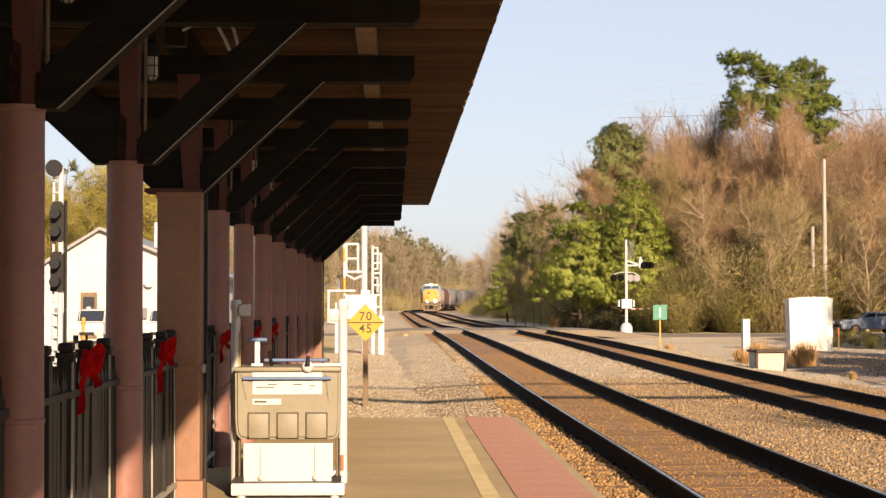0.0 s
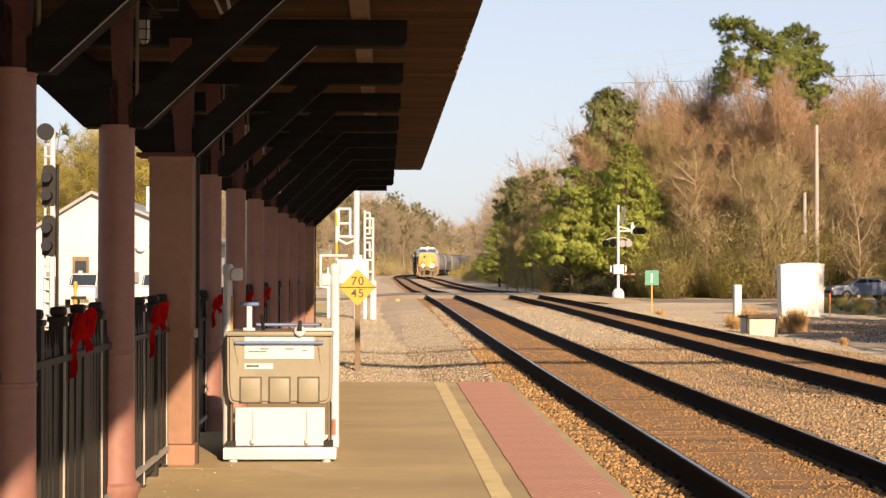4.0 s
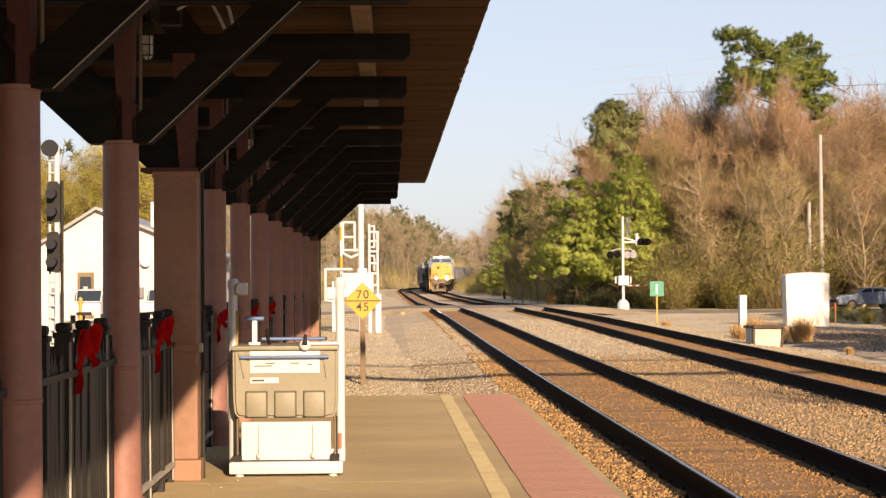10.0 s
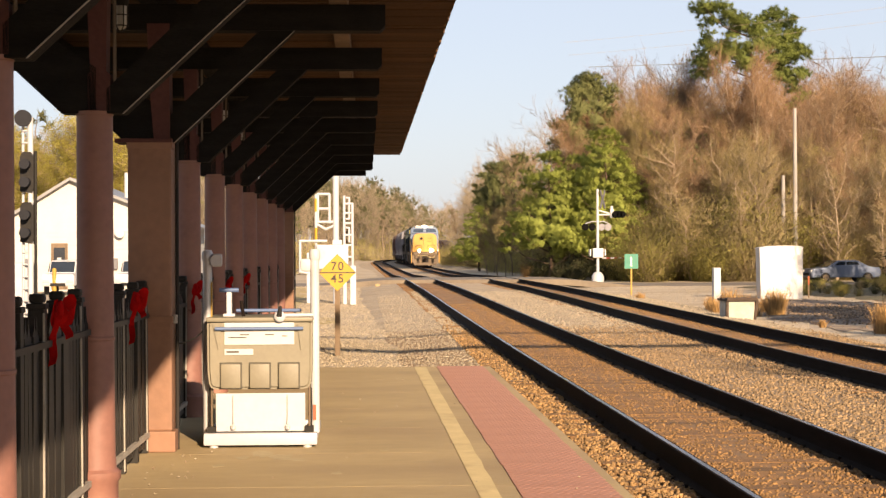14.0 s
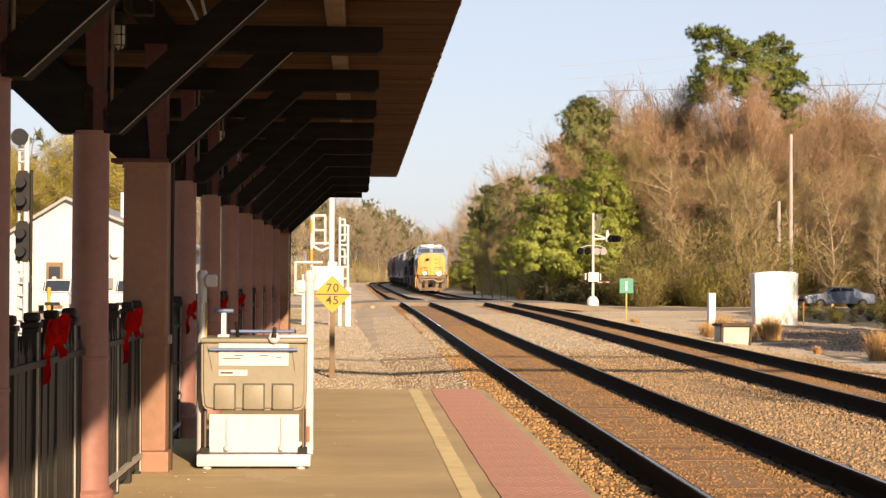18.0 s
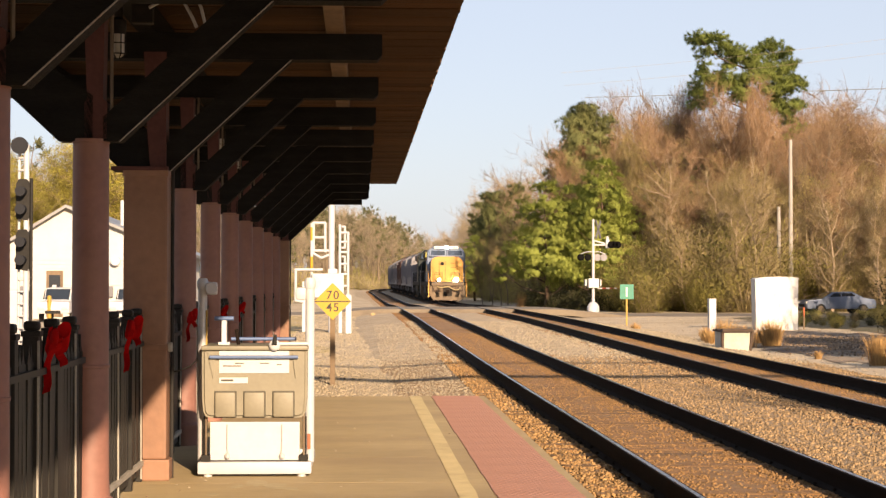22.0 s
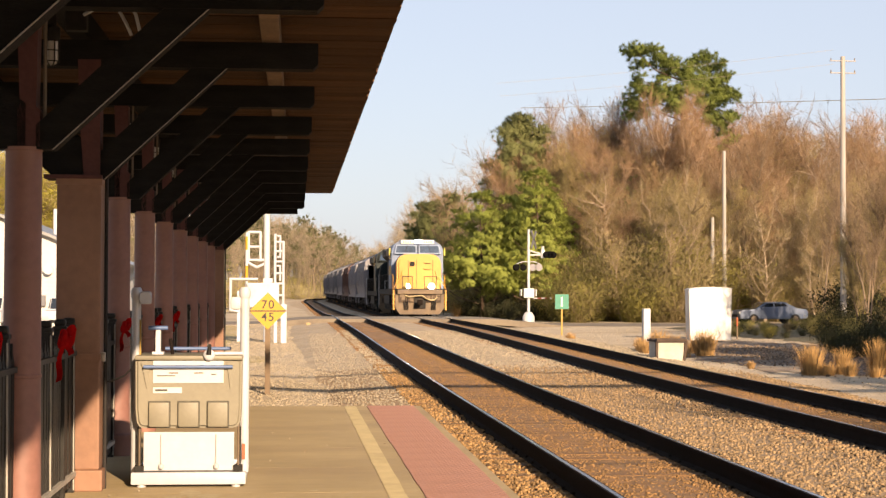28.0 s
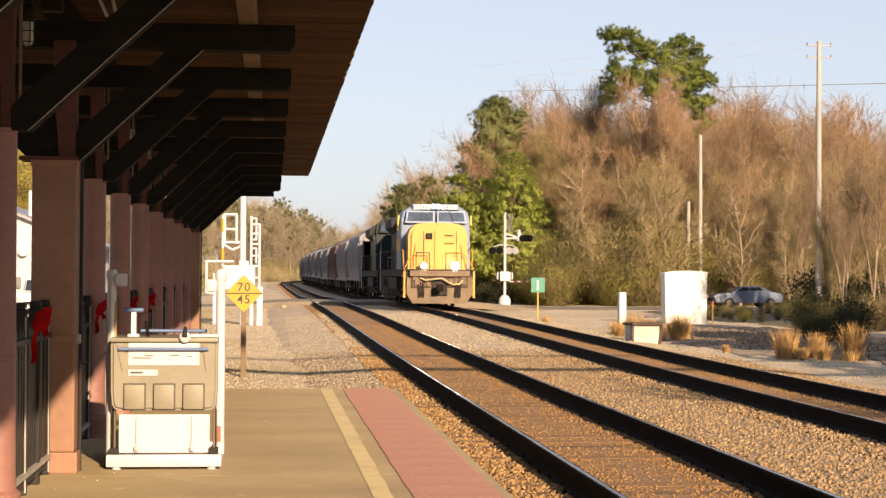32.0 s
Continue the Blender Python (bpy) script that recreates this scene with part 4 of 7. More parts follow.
def build_marker_stake():
    th = thing("marker_stake", "thin orange marker stake in the weeds", "stake", (16.9, 64, ground_z(16.9, 64)))
    bm = B()
    rod(bm, (0, 0, -0.1), (0, 0, 0.85), 0.03, n=8)
    part("stake", bm, M["wood_post"], th)
    bm = B()
    rod(bm, (0, 0, 0.5), (0, 0, 0.84), 0.036, n=8)
    part("sleeve", bm, M["reflector"], th, "orange reflective sleeve")


def build_vault():
    z = ground_z(10.5, 48)
    th = thing("cable_vault", "concrete cable vault with a rotten timber lid", "vault", (9.85, 44.5, z - 0.03), 5)
    bm = B()
    bx(bm, -0.35, 0.37, -0.3, 0.5, -0.1, 0.56, 0.02)
    part("box", bm, mat("pale_concrete", (0.72, 0.69, 0.60), 0.9, var=0.15, scale=3, bump=0.3), th)
    for k in range(4):
        bm = B()
        bx(bm, -0.40, 0.44 + random.uniform(-0.07, 0.05), -0.38 + k * 0.24, -0.16 + k * 0.24, 0.56, 0.61 + random.uniform(0, 0.035), 0.01)
        part("timber", bm, M["old_wood"], th)
    for x, lean in ((-0.38, 0), (0.36, 7)):
        bm = B()
        bx(bm, -0.035, 0.035, -0.34, -0.25, -0.1, 0.58, 0.01, pose(x, 0, 0, 0, lean, 0))
        part("prop", bm, M["old_wood"], th)


def build_green_sign():
    z = ground_z(11.2, 71)
    th = thing("mile_sign", "small green sign on a yellow post", "sign", (11.2, 71, z))
    bm = B()
    bx(bm, -0.035, 0.035, 0.015, 0.06, -0.2, 1.5, 0.006)
    part("post", bm, M["yellow_post"], th)
    bm = B()
    bx(bm, -0.29, 0.29, 0.0, 0.012, 1.12, 1.74, 0.004)
    part("plate", bm, M["sign_green"], th)
    bm = B()
    bx(bm, -0.045, 0.03, -0.004, 0.002, 1.22, 1.62)
    part("bar", bm, M["white"], th)


def build_soil_patch(c, rx, ry, material, label):
    """Bare soil, litter or weeds with a ragged edge; the materials carry tree shade."""
    bm = B()
    n = 180
    rings = []
    for q in (0.15, 0.5, 0.8, 1.0):
        ring = []
        for k in range(n):
            a = 6.28318 * k / n
            w = q * (1 + 0.22 * noise.noise((math.cos(a) * 1.6, math.sin(a) * 1.6, 3.0)) + 0.16 * noise.noise((math.cos(a) * 9, math.sin(a) * 9, 1.0)) + 0.12 * noise.noise((math.cos(a) * 26, math.sin(a) * 26, 5.0)))
            x, y = c[0] + rx * w * math.cos(a) + 1.3 * math.sin(a), c[1] + ry * w * math.sin(a)
            ring.append(bm.verts.new((x, y, ground_z(x, y) + 0.015)))
        rings.append(ring)
    for a, b in zip(rings, rings[1:]):
        for k in range(n):
            bm.faces.new((a[k], a[(k + 1) % n], b[(k + 1) % n], b[k]))
    bm.faces.new(rings[0])
    solo("soil_patch", bm, material, label, "soil", kind="structure")


def build_verge_lawn():
    bm = B()
    xs, ys = np.linspace(-9, -1.75, 16), np.linspace(38.3, 84, 40)
    rows = [[bm.verts.new((x + (1.15 * max(0.0, 1 - abs(y - 44) / 9) + 0.35 * noise.noise((y * 0.7, 1, 0))) * (x > -2), y, ground_z(x, y) + (-0.04 if x > -1.8 or y < 38.5 else 0.012))) for x in xs] for y in ys]
    for a, b in zip(rows, rows[1:]):
        for k in range(len(xs) - 1):
            bm.faces.new((a[k], a[k + 1], b[k + 1], b[k]))
    solo("grass_verge", bm, M["lawn"], "worn tan-green grass verge beside the line", "grass", kind="structure")


def build_crossing_signal():
    y = 99.5
    z = ground_z(14, y)
    th = thing("crossing_signal", "white level-crossing signal mast with hooded flashing lights", "crossing signal", (13.7, y, z))
    bm = B()
    rod(bm, (0, 0, 0), (0, 0, 5.5), 0.09, 0.075, 14)
    part("mast", bm, M["white"], th, smooth=True)
    bm = B()
    lathe(bm, (0, 0, 0), [(0.36, 0), (0.36, 0.35), (0.24, 0.55), (0.12, 0.62)], 14)
    part("mast_base", bm, M["white"], th, smooth=True)
    bm = B()
    for s in (-1, 1):
        bx(bm, -0.65, 0.65, -0.02, 0.02, -0.1, 0.1, 0.0, pose(0.32, 0.12, 4.9, 0, 0, 0) @ pose(0, 0, 0, 0, 0, 62) @ pose(0, 0, 0, 0, s * 52, 0))
    part("crossbuck", bm, M["car_grey"], th, "crossbuck seen from its edge")
    bm = B()
    pipe(bm, [(0, 0, 4.25), (0.75, 0.1, 4.05)], 0.05)
    pipe(bm, [(0, 0, 3.98), (0.85, 0.1, 3.98)], 0.05)
    bx(bm, 0.75, 0.97, -0.05, 0.25, 3.8, 4.3, 0.03)
    rod(bm, (0.85, 0.1, 4.3), (0.85, 0.1, 4.5), 0.09, n=10)
    part("bracket", bm, M["white"], th)

    def lamp(x, z2, face, m):
        bm = B()
        rod(bm, (x, 0.02 * face, z2), (x, 0.10 * face, z2), 0.21, n=18)
        part("light_shield", bm, M[m], th, smooth=True)
        bm = B()
        rod(bm, (x, 0.10 * face, z2), (x, 0.32 * face, z2), 0.15, 0.17, 14)
        part("light_hood", bm, M["hood"], th, smooth=True)
    for x in (-0.75, -0.32):
        lamp(x, 3.25, -1, "hood")
    for x in (0.25, 0.62):
        lamp(x, 3.25, 1, "car_white")
    for x in (1.05, 1.25, 1.45):
        lamp(x, 4.0, -1, "hood")
    bm = B()
    pipe(bm, [(-0.75, 0, 3.45), (-0.35, 0, 3.58), (0.35, 0, 3.58), (0.7, 0, 3.45)], 0.025)
    part("light_bracket", bm, M["white"], th)
    bm = B()
    bx(bm, -0.3, 0.32, -0.2, 0.35, 1.45, 2.0, 0.03)
    part("gate_motor", bm, M["alu"], th)
    for s in (-1, 1):
        bm = B()
        bx(bm, s * 0.44 - 0.035, s * 0.44 + 0.035, -0.1, 0.5, 1.55, 1.95, 0.01)
        part("counterweight", bm, M["alu"], th)
    for k in range(8):
        bm = B()
        pipe(bm, [(0.3 + 0.26 * k, 0.2 + 0.2 * k, 1.42), (0.56 + 0.26 * k, 0.4 + 0.2 * k, 1.42)], 0.045)
        part("gate_arm_stripe", bm, M["sign_red" if k % 2 else "white"], th)


def utility_pole(x, y, h, arms, lean=0.0):
    th = thing("utility_pole", "weathered grey wooden utility pole", "pole", (x, y, ground_z(x, y)), group="utility poles")
    bm = B()
    rod(bm, (0, 0, -0.3), (lean, 0, h), 0.15, 0.105, 12)
    part("pole", bm, M["pole"], th, smooth=True)
    for z in arms:
        bm = B()
        bx(bm, -0.6, 0.6, -0.03, 0.03, z - 0.022, z + 0.022, 0.005)
        a = part("crossarm", bm, M["pole"], th)
        for k in (-0.55, 0.55):
            bm = B()
            lathe(bm, (k, 0, z + 0.06), [(0.015, -0.05), (0.03, 0.0), (0.018, 0.03), (0.026, 0.06), (0.012, 0.08)], 8)
            part("insulator", bm, M["dusty"], a)
    return th


def wire(points, r, label="thin overhead wire between poles"):
    bm = B()
    for p, q, sag in points:
        p, q = Vector(p), Vector(q)
        pts = [p.lerp(q, k / 12) - Vector((0, 0, sag * 4 * (k / 12) * (1 - k / 12))) for k in range(13)]
        prev = None
        for p in pts:
            ring = [bm.verts.new(p + Vector((0.3 * r * math.cos(k * 1.0472), r * math.cos(k * 1.0472), r * math.sin(k * 1.0472)))) for k in range(6)]
            if prev:
                for k in range(6):
                    bm.faces.new((prev[k], prev[(k + 1) % 6], ring[(k + 1) % 6], ring[k]))
            prev = ring
    solo("overhead_wire", bm, mat("wire", (0.70, 0.60, 0.38), 0.6), label, "wire")


def build_sedan(name, label, x, y, turn, paint, pickup=False, size=1.0):
    th = thing(name, label, "car", (x, y, ground_z(x, y) + 0.02), turn)
    th.matrix_basis = th.matrix_basis @ Matrix.Diagonal((size, size, size, 1))
    side = [(-2.3, 0.32), (-2.36, 0.62), (-2.25, 0.86), (-1.25, 0.95), (-0.55, 1.38), (0.75, 1.42), (1.55, 1.02), (2.28, 0.93), (2.36, 0.6), (2.3, 0.32)]
    if pickup:
        side = [(-2.6, 0.45), (-2.65, 0.8), (-2.55, 1.08), (-1.35, 1.15), (-0.85, 1.8), (0.75, 1.85), (0.95, 1.12), (2.7, 1.12), (2.72, 0.5)]
    bm = B()
    slab(bm, side, "y", -0.86, 0.86)
    for v in bm.verts:
        if v.co.z > 1.1:
            v.co.y *= 0.82
    bmesh.ops.bevel(bm, geom=list(bm.edges), offset=0.05, segments=2, affect="EDGES")
    part("body", bm, M[paint], th, smooth=True)
    top = 1.36 if not pickup else 1.76
    for s in (-1, 1):
        for a, b, c, d in ((-1.0, -0.45, -0.06, -0.06), (0.02, 0.02, 0.68, 1.15)):
            bm = B()
            lo = 1.0 if not pickup else 1.2
            slab(bm, [(a, lo), (b, top - 0.04), (c, top - 0.04), (d, lo)], "y", -0.012, 0.012)
            w = part("side_window", bm, M["pane"], th)
            w.matrix_basis = pose(0, s * 0.805, 0) @ pose(0, 0, 0, 0, 0, 0)
    bm = B()
    if pickup:
        slab(bm, [(-1.36, 1.18), (-0.90, 1.76), (-0.87, 1.75), (-1.33, 1.17)], "y", -0.64, 0.64)
    else:
        slab(bm, [(-1.27, 0.98), (-0.60, 1.37), (-0.56, 1.35), (-1.23, 0.96)], "y", -0.64, 0.64)
    ws = part("windscreen", bm, M["pane"], th)
    for sx in (-1.42, 1.42):
        for s in (-1, 1):
            bm = B()
            rod(bm, (sx, s * 0.72, 0.32), (sx, s * 0.9, 0.32), 0.32, n=20)
            w = part("wheel", bm, M["rubber"], th, smooth=True)
            bm = B()
            rod(bm, (sx, s * 0.89, 0.32), (sx, s * 0.915, 0.32), 0.2, n=14)
            part("rim", bm, M["dusty"], w)
    for s in (-1, 1):
        bm = B()
        bx(bm, -2.37 if not pickup else -2.67, -2.25, s * 0.62 - 0.17, s * 0.62 + 0.17, 0.64, 0.8, 0.02)
        part("headlight", bm, M["lamp_glass"], th)
        bm = B()
        bx(bm, -0.95, -0.8, s * 0.88 - 0.1, s * 0.88 + 0.1, 0.98, 1.1, 0.02)
        part("mirror", bm, M[paint], th)
    bm = B()
    bx(bm, -2.375 if not pickup else -2.68, -2.3, -0.4, 0.4, 0.45, 0.62, 0.01)
    part("grille", bm, M["black"], th)
    return th


# ---- wayside signals beyond the platform ----
def build_ladder_signal():
    z = ground_z(-1.1, 58)
    th = thing("signal_mast", "white cantilevered signal mast with caged ladders", "signal", (-1.0, 58.0, z))
    bm = B()
    rod(bm, (0, 0, 0), (0, 0, 4.45), 0.105, n=14)
    part("mast", bm, M["white"], th, smooth=True)
    # left stand with a loop frame
    bm = B()
    pipe(bm, [(-0.68, 0, 0.3), (-0.68, 0, 3.75)], 0.046)
    part("stand_pipe", bm, M["white"], th)
    for a, b in ((2.1, 2.6), (3.15, 3.6)):
        bm = B()
        rod(bm, (-0.68, 0, a), (-0.68, 0, b), 0.05, n=12)
        part("yellow_sleeve", bm, M["sign_yellow"], th, "yellow marker sleeve")
    bm = B()
    pipe(bm, [(-0.62, 0, 2.75), (-0.62, 0, 3.75), (-0.22, 0, 3.75), (-0.22, 0, 2.75)], 0.046)
    pipe(bm, [(-0.62, 0, 3.25), (-0.22, 0, 3.25)], 0.046)
    part("ladder_cage", bm, M["white"], th)
    bm = B()
    pipe(bm, [(-0.65, 0, 2.72), (-0.35, 0, 2.55), (-0.05, 0, 2.68)], 0.045)
    pipe(bm, [(-0.65, 0, 2.80), (-0.05, 0, 2.80)], 0.046)
    part("cage_bracket", bm, M["white"], th)
    # right ladder
    bm = B()
    for x, a, b in ((0.28, 0.2, 3.7), (0.56, 0.0, 3.45)):
        pipe(bm, [(x, 0, a), (x, 0, b)], 0.046)
    part("ladder_rail", bm, M["white"], th)
    for zz in (1.2, 1.6, 2.0, 2.35, 2.75, 3.1, 3.42):
        bm = B()
        pipe(bm, [(0.28, 0, zz), (0.56, 0, zz)], 0.04)
        part("rung", bm, M["white"], th)
    bm = B()
    pipe(bm, [(0.34, 0.02, 3.62), (0.45, 0.02, 3.62), (0.45, 0.02, 2.9), (0.34, 0.02, 2.9)], 0.036)
    pipe(bm, [(0.34, 0.02, 2.6), (0.45, 0.02, 2.6), (0.45, 0.02, 2.1)], 0.036)
    part("ladder_hoop", bm, M["white"], th)
    # cabinet on legs
    bm = B()
    bx(bm, -0.66, 0.42, -0.2, 0.45, 1.2, 2.02, 0.03)
    bx(bm, -0.12, 0.2, -0.1, 0.35, 2.02, 2.18, 0.02)
    part("relay_case", bm, M["white"], th, "white relay case")
    for x, w in ((-0.86, 0.14), (0.30, 0.06), (0.58, 0.1)):
        bm = B()
        bx(bm, x - w, x + w, -0.1, 0.1, -0.1, 1.75 if x < 0 else 1.3, 0.02)
        part("leg", bm, M["white"], th)
    bm = B()
    pipe(bm, [(-0.95, -0.1, 1.05), (-1.22, -0.1, 1.1), (-1.22, -0.1, 2.15), (-0.3, -0.1, 2.15)], 0.046)
    part("conduit_loop", bm, M["white"], th)


def build_home_signal():
    z = ground_z(-8, 38)
    th = thing("home_signal", "tall signal mast with black hooded heads and backings", "signal", (-7.48, 38.0, z))
    bm = B()
    rod(bm, (0.06, 0, 0), (0.06, 0, 4.75), 0.06, n=12)
    rod(bm, (-0.12, 0.1, 0), (-0.12, 0.1, 4.7), 0.03, n=8)
    part("mast", bm, M["white"], th)
    for k in range(16):
        bm = B()
        rod(bm, (-0.12, 0.05, 0.4 + 0.27 * k), (0.06, 0.0, 0.4 + 0.27 * k), 0.022, n=6)
        part("rung", bm, M["white"], th)
    bm = B()
    rod(bm, (-0.08, -0.12, 4.72), (-0.08, 0.1, 4.72), 0.19, 0.17, 18)
    part("signal_head", bm, M["loco_grey"], th, smooth=True)
    for zz in (3.52, 2.40):
        bm = B()
        slab(bm, [(-0.16, zz - 0.42), (0.10, zz - 0.46), (0.14, zz - 0.35), (0.14, zz + 0.36), (0.08, zz + 0.46), (-0.10, zz + 0.46), (-0.16, zz + 0.36)], "y", -0.06, 0.16)
        h = part("signal_head", bm, M["black"], th)
        for k in (-0.22, 0.18):
            bm = B()
            rod(bm, (-0.02, -0.34, zz + k), (-0.02, -0.05, zz + k), 0.115, 0.105, 14)
            part("hood", bm, M["loco_grey"], h, "grey-black lamp hood", True)
    bm = B()
    rod(bm, (0.17, 0.0, 0), (0.17, 0.0, 4.0), 0.035, n=8)
    part("cable_pipe", bm, M["black"], th)
    bm = B()
    bx(bm, -0.4, 0.1, 0.15, 0.6, 0.0, 1.5, 0.03)
    part("case", bm, M["white"], th)


def build_depot_shed():
    """White gabled building seen between the columns."""
    z = ground_z(-14, 76)
    th = thing("white_building", "low white clapboard building with a gabled metal roof", "building", (-14.5, 78.0, z))
    wall = [(-2.6, 0), (6, 0), (6, 3.05), (1.1, 5.05), (-2.6, 2.75)]
    bm = B()
    slab(bm, wall, "y", 0.0, 0.25)
    part("wall", bm, M["white_wall"], th)
    for k in range(14):
        bm = B()
        zz = 0.2 + 0.19 * k
        bx(bm, -2.58, 5.98, -0.018, 0.0, zz, zz + 0.17)
        part("siding_board", bm, M["white_wall"], th)
    bm = B()
    bx(bm, 5.75, 6.0, 0.25, 12, 0, 3.0)
    bx(bm, -2.6, -2.35, 0.25, 12, 0, 2.7)
    bx(bm, -2.6, 6, 11.75, 12, 0, 2.9)
    part("wall", bm, M["white_wall"], th)
    bm = B()
    slab(bm, [(1.1, 5.06), (6.5, 2.86), (6.5, 3.0), (1.1, 5.2)], "y", -0.4, 12.4)
    slab(bm, [(1.1, 5.06), (1.1, 5.2), (-3.0, 2.66), (-3.0, 2.51)], "y", -0.4, 12.4)
    part("roof", bm, M["roof_metal"], th)
    bm = B()
    rod(bm, (3.05, 4, 3.5), (3.05, 4, 5.6), 0.1, n=10)
    part("flue", bm, M["white"], th)
    bm = B()
    bx(bm, 0.2, 0.95, -0.07, -0.02, 0.1, 2.2, 0.01)
    d = part("door_frame", bm, M["wood_post"], th)
    bm = B()
    bx(bm, 0.32, 0.83, -0.085, -0.07, 0.75, 2.0)
    part("door_pane", bm, M["pane"], d)
    bm = B()
    bx(bm, 0.48, 0.66, -0.09, -0.084, 1.3, 1.55)
    part("notice", bm, M["label"], d)
    for x in (-1.0, 2.9, 3.8):
        bm = B()
        bx(bm, x, x + 0.32, -0.2, -0.02, 1.0, 1.5, 0.02)
        part("meter_box", bm, M["car_grey"], th)
    for x in (2.35, 3.35):
        bm = B()
        rod(bm, (x, -0.35, 2.65), (x, -0.02, 2.65), 0.22, 0.2, 14)
        part("flood_light", bm, M["alu"], th)
    # yard clutter before it
    for k, (x, m) in enumerate(((-12.9, "yellow_post"), (-15.3, "white"), (-11.8, "white"))):
        bm = B()
        rod(bm, (0, 0, -0.1), (0, 0, 1.05), 0.09, n=12)
        ball(bm, (0, 0, 1.05), 0.09, 12, 6)
        solo("bollard", bm, M[m], "painted steel bollard in the yard", "bollard", (x, 71 + k * 0.3, ground_z(x, 71)), group="bollards", smooth=True)


# ---- level crossing ----
def build_crossing():
    bm = B()
    prev = None
    for k in range(81):
        x = -40 + k
        bend = 0.0 if x > -1 else 0.05 * (x + 1) ** 2
        top = -0.05 + rise(90) if 0.5 < x < 10.5 else GROUND_Z + 0.02 + 0.42 * max(0.0, 1 - min(abs(x - 0.5), abs(x - 10.5)) / 4.0)
        top = max(top, ground_z(x, 90) + 0.02)
        ring = [bm.verts.new((x, ROAD[0] + bend, top - 0.3)), bm.verts.new((x, ROAD[0] + bend, top)), bm.verts.new((x, ROAD[1] + bend, top)), bm.verts.new((x, ROAD[1] + bend, top - 0.3))]
        if prev:
            for j in range(3):
                bm.faces.new((prev[j], prev[j + 1], ring[j + 1], ring[j]))
        prev = ring
    solo("road", bm, M["asphalt"], "grey asphalt road over the level crossing", "road", kind="structure")
    bm = B()
    bx(bm, -0.12, 0.12, -0.3, 0.3, 0, 0.22, 0.06)
    for x, y in ((0.6, 84.5), (2.2, 99.0)):
        solo("crossing_block", bm.copy(), M["concrete"], "small pale concrete block beside the crossing", "block", (x, y, GROUND_Z + 0.08), group="blocks")
    bm.free()


# ---- plants ----
def branchy(rng, h, spread, levels, twigs, start=0.25, up=0.6, twig_len=0.9, twig_w=0.012, spray=0, thick=1.0):
    """Wood of a leafless tree: tapered trunk and limbs, and slivers for the twigs. Returns both as vertices and triangles, and the twig ends."""
    V, T, TV, TT, ends = [], [], [], [], []

    def limb(p, q, r0, r1, n=4):
        d = (q - p)
        d /= np.linalg.norm(d) + 1e-9
        a = np.cross(d, (0.3, 0.5, 0.81))
        a /= np.linalg.norm(a) + 1e-9
        b = np.cross(d, a)
        i = len(V)
        for c, r in ((p, r0), (q, r1)):
            for k in range(n):
                w = 6.28318 * k / n
                V.append(c + r * (math.cos(w) * a + math.sin(w) * b))
        for k in range(n):
            j = (k + 1) % n
            T.append((i + k, i + j, i + n + j))
            T.append((i + k, i + n + j, i + n + k))

    def twig(p, d, L):
        q = p + d * L
        s = np.cross(d, rng.normal(size=3))
        s = s / (np.linalg.norm(s) + 1e-9) * twig_w
        i = len(TV)
        TV.extend((p - s, p + s, q))
        TT.append((i, i + 1, i + 2))
        ends.append(q)
        for _ in range(spray):
            d2 = d + rng.normal(scale=0.55, size=3)
            d2 /= np.linalg.norm(d2)
            a = p + d * L * rng.uniform(0.25, 0.8)
            i = len(TV)
            TV.extend((a - s * 0.8, a + s * 0.8, a + d2 * L * 0.6))
            TT.append((i, i + 1, i + 2))

    def grow(p, d, L, r, lev):
        n = 4 if lev == 0 else 3
        for k in range(n):
            d = d + rng.normal(scale=0.10 if lev == 0 else 0.2, size=3) + np.array((0, 0, 0.05 * up))
            d /= np.linalg.norm(d)
            q = p + d * L / n
            limb(p, q, r * (1 - 0.92 * k / n), r * (1 - 0.92 * (k + 1) / n), 6 if lev == 0 else 4 if lev == 1 else 3)
            if lev < levels:
                m = (5, 4, 3)[min(lev, 2)]
                for _ in range(m):
                    if lev == 0 and k / n < start:
                        continue
                    u = rng.random()
                    a = rng.uniform(0, 6.28)
                    nd = np.array((math.cos(a) * spread, math.sin(a) * spread, up)) + d * 0.5 + rng.normal(scale=0.2, size=3)
                    nd /= np.linalg.norm(nd)
                    grow(p + (q - p) * u, nd, L * rng.uniform(0.28, 0.5) * (1 - 0.35 * k / n if lev == 0 else 1), r * 0.34, lev + 1)
            if lev >= levels - 1:
                for _ in range(twigs):
                    u = rng.random()
                    nd = d + rng.normal(scale=0.75, size=3) + np.array((0, 0, 0.35))
                    nd /= np.linalg.norm(nd)
                    twig(p + (q - p) * u, nd, twig_len * rng.uniform(0.4, 1.2))
            p = q
    grow(np.array((0.0, 0.0, -0.3)), np.array((0.0, 0.0, 1.0)), h, (h * 0.014 + 0.03) * thick, 0)
    V, TV, ends = np.array(V), np.array(TV), np.array(ends)
    k = h / TV[:, 2].max()
    return V * k, np.array(T), TV * k, np.array(TT), ends * k


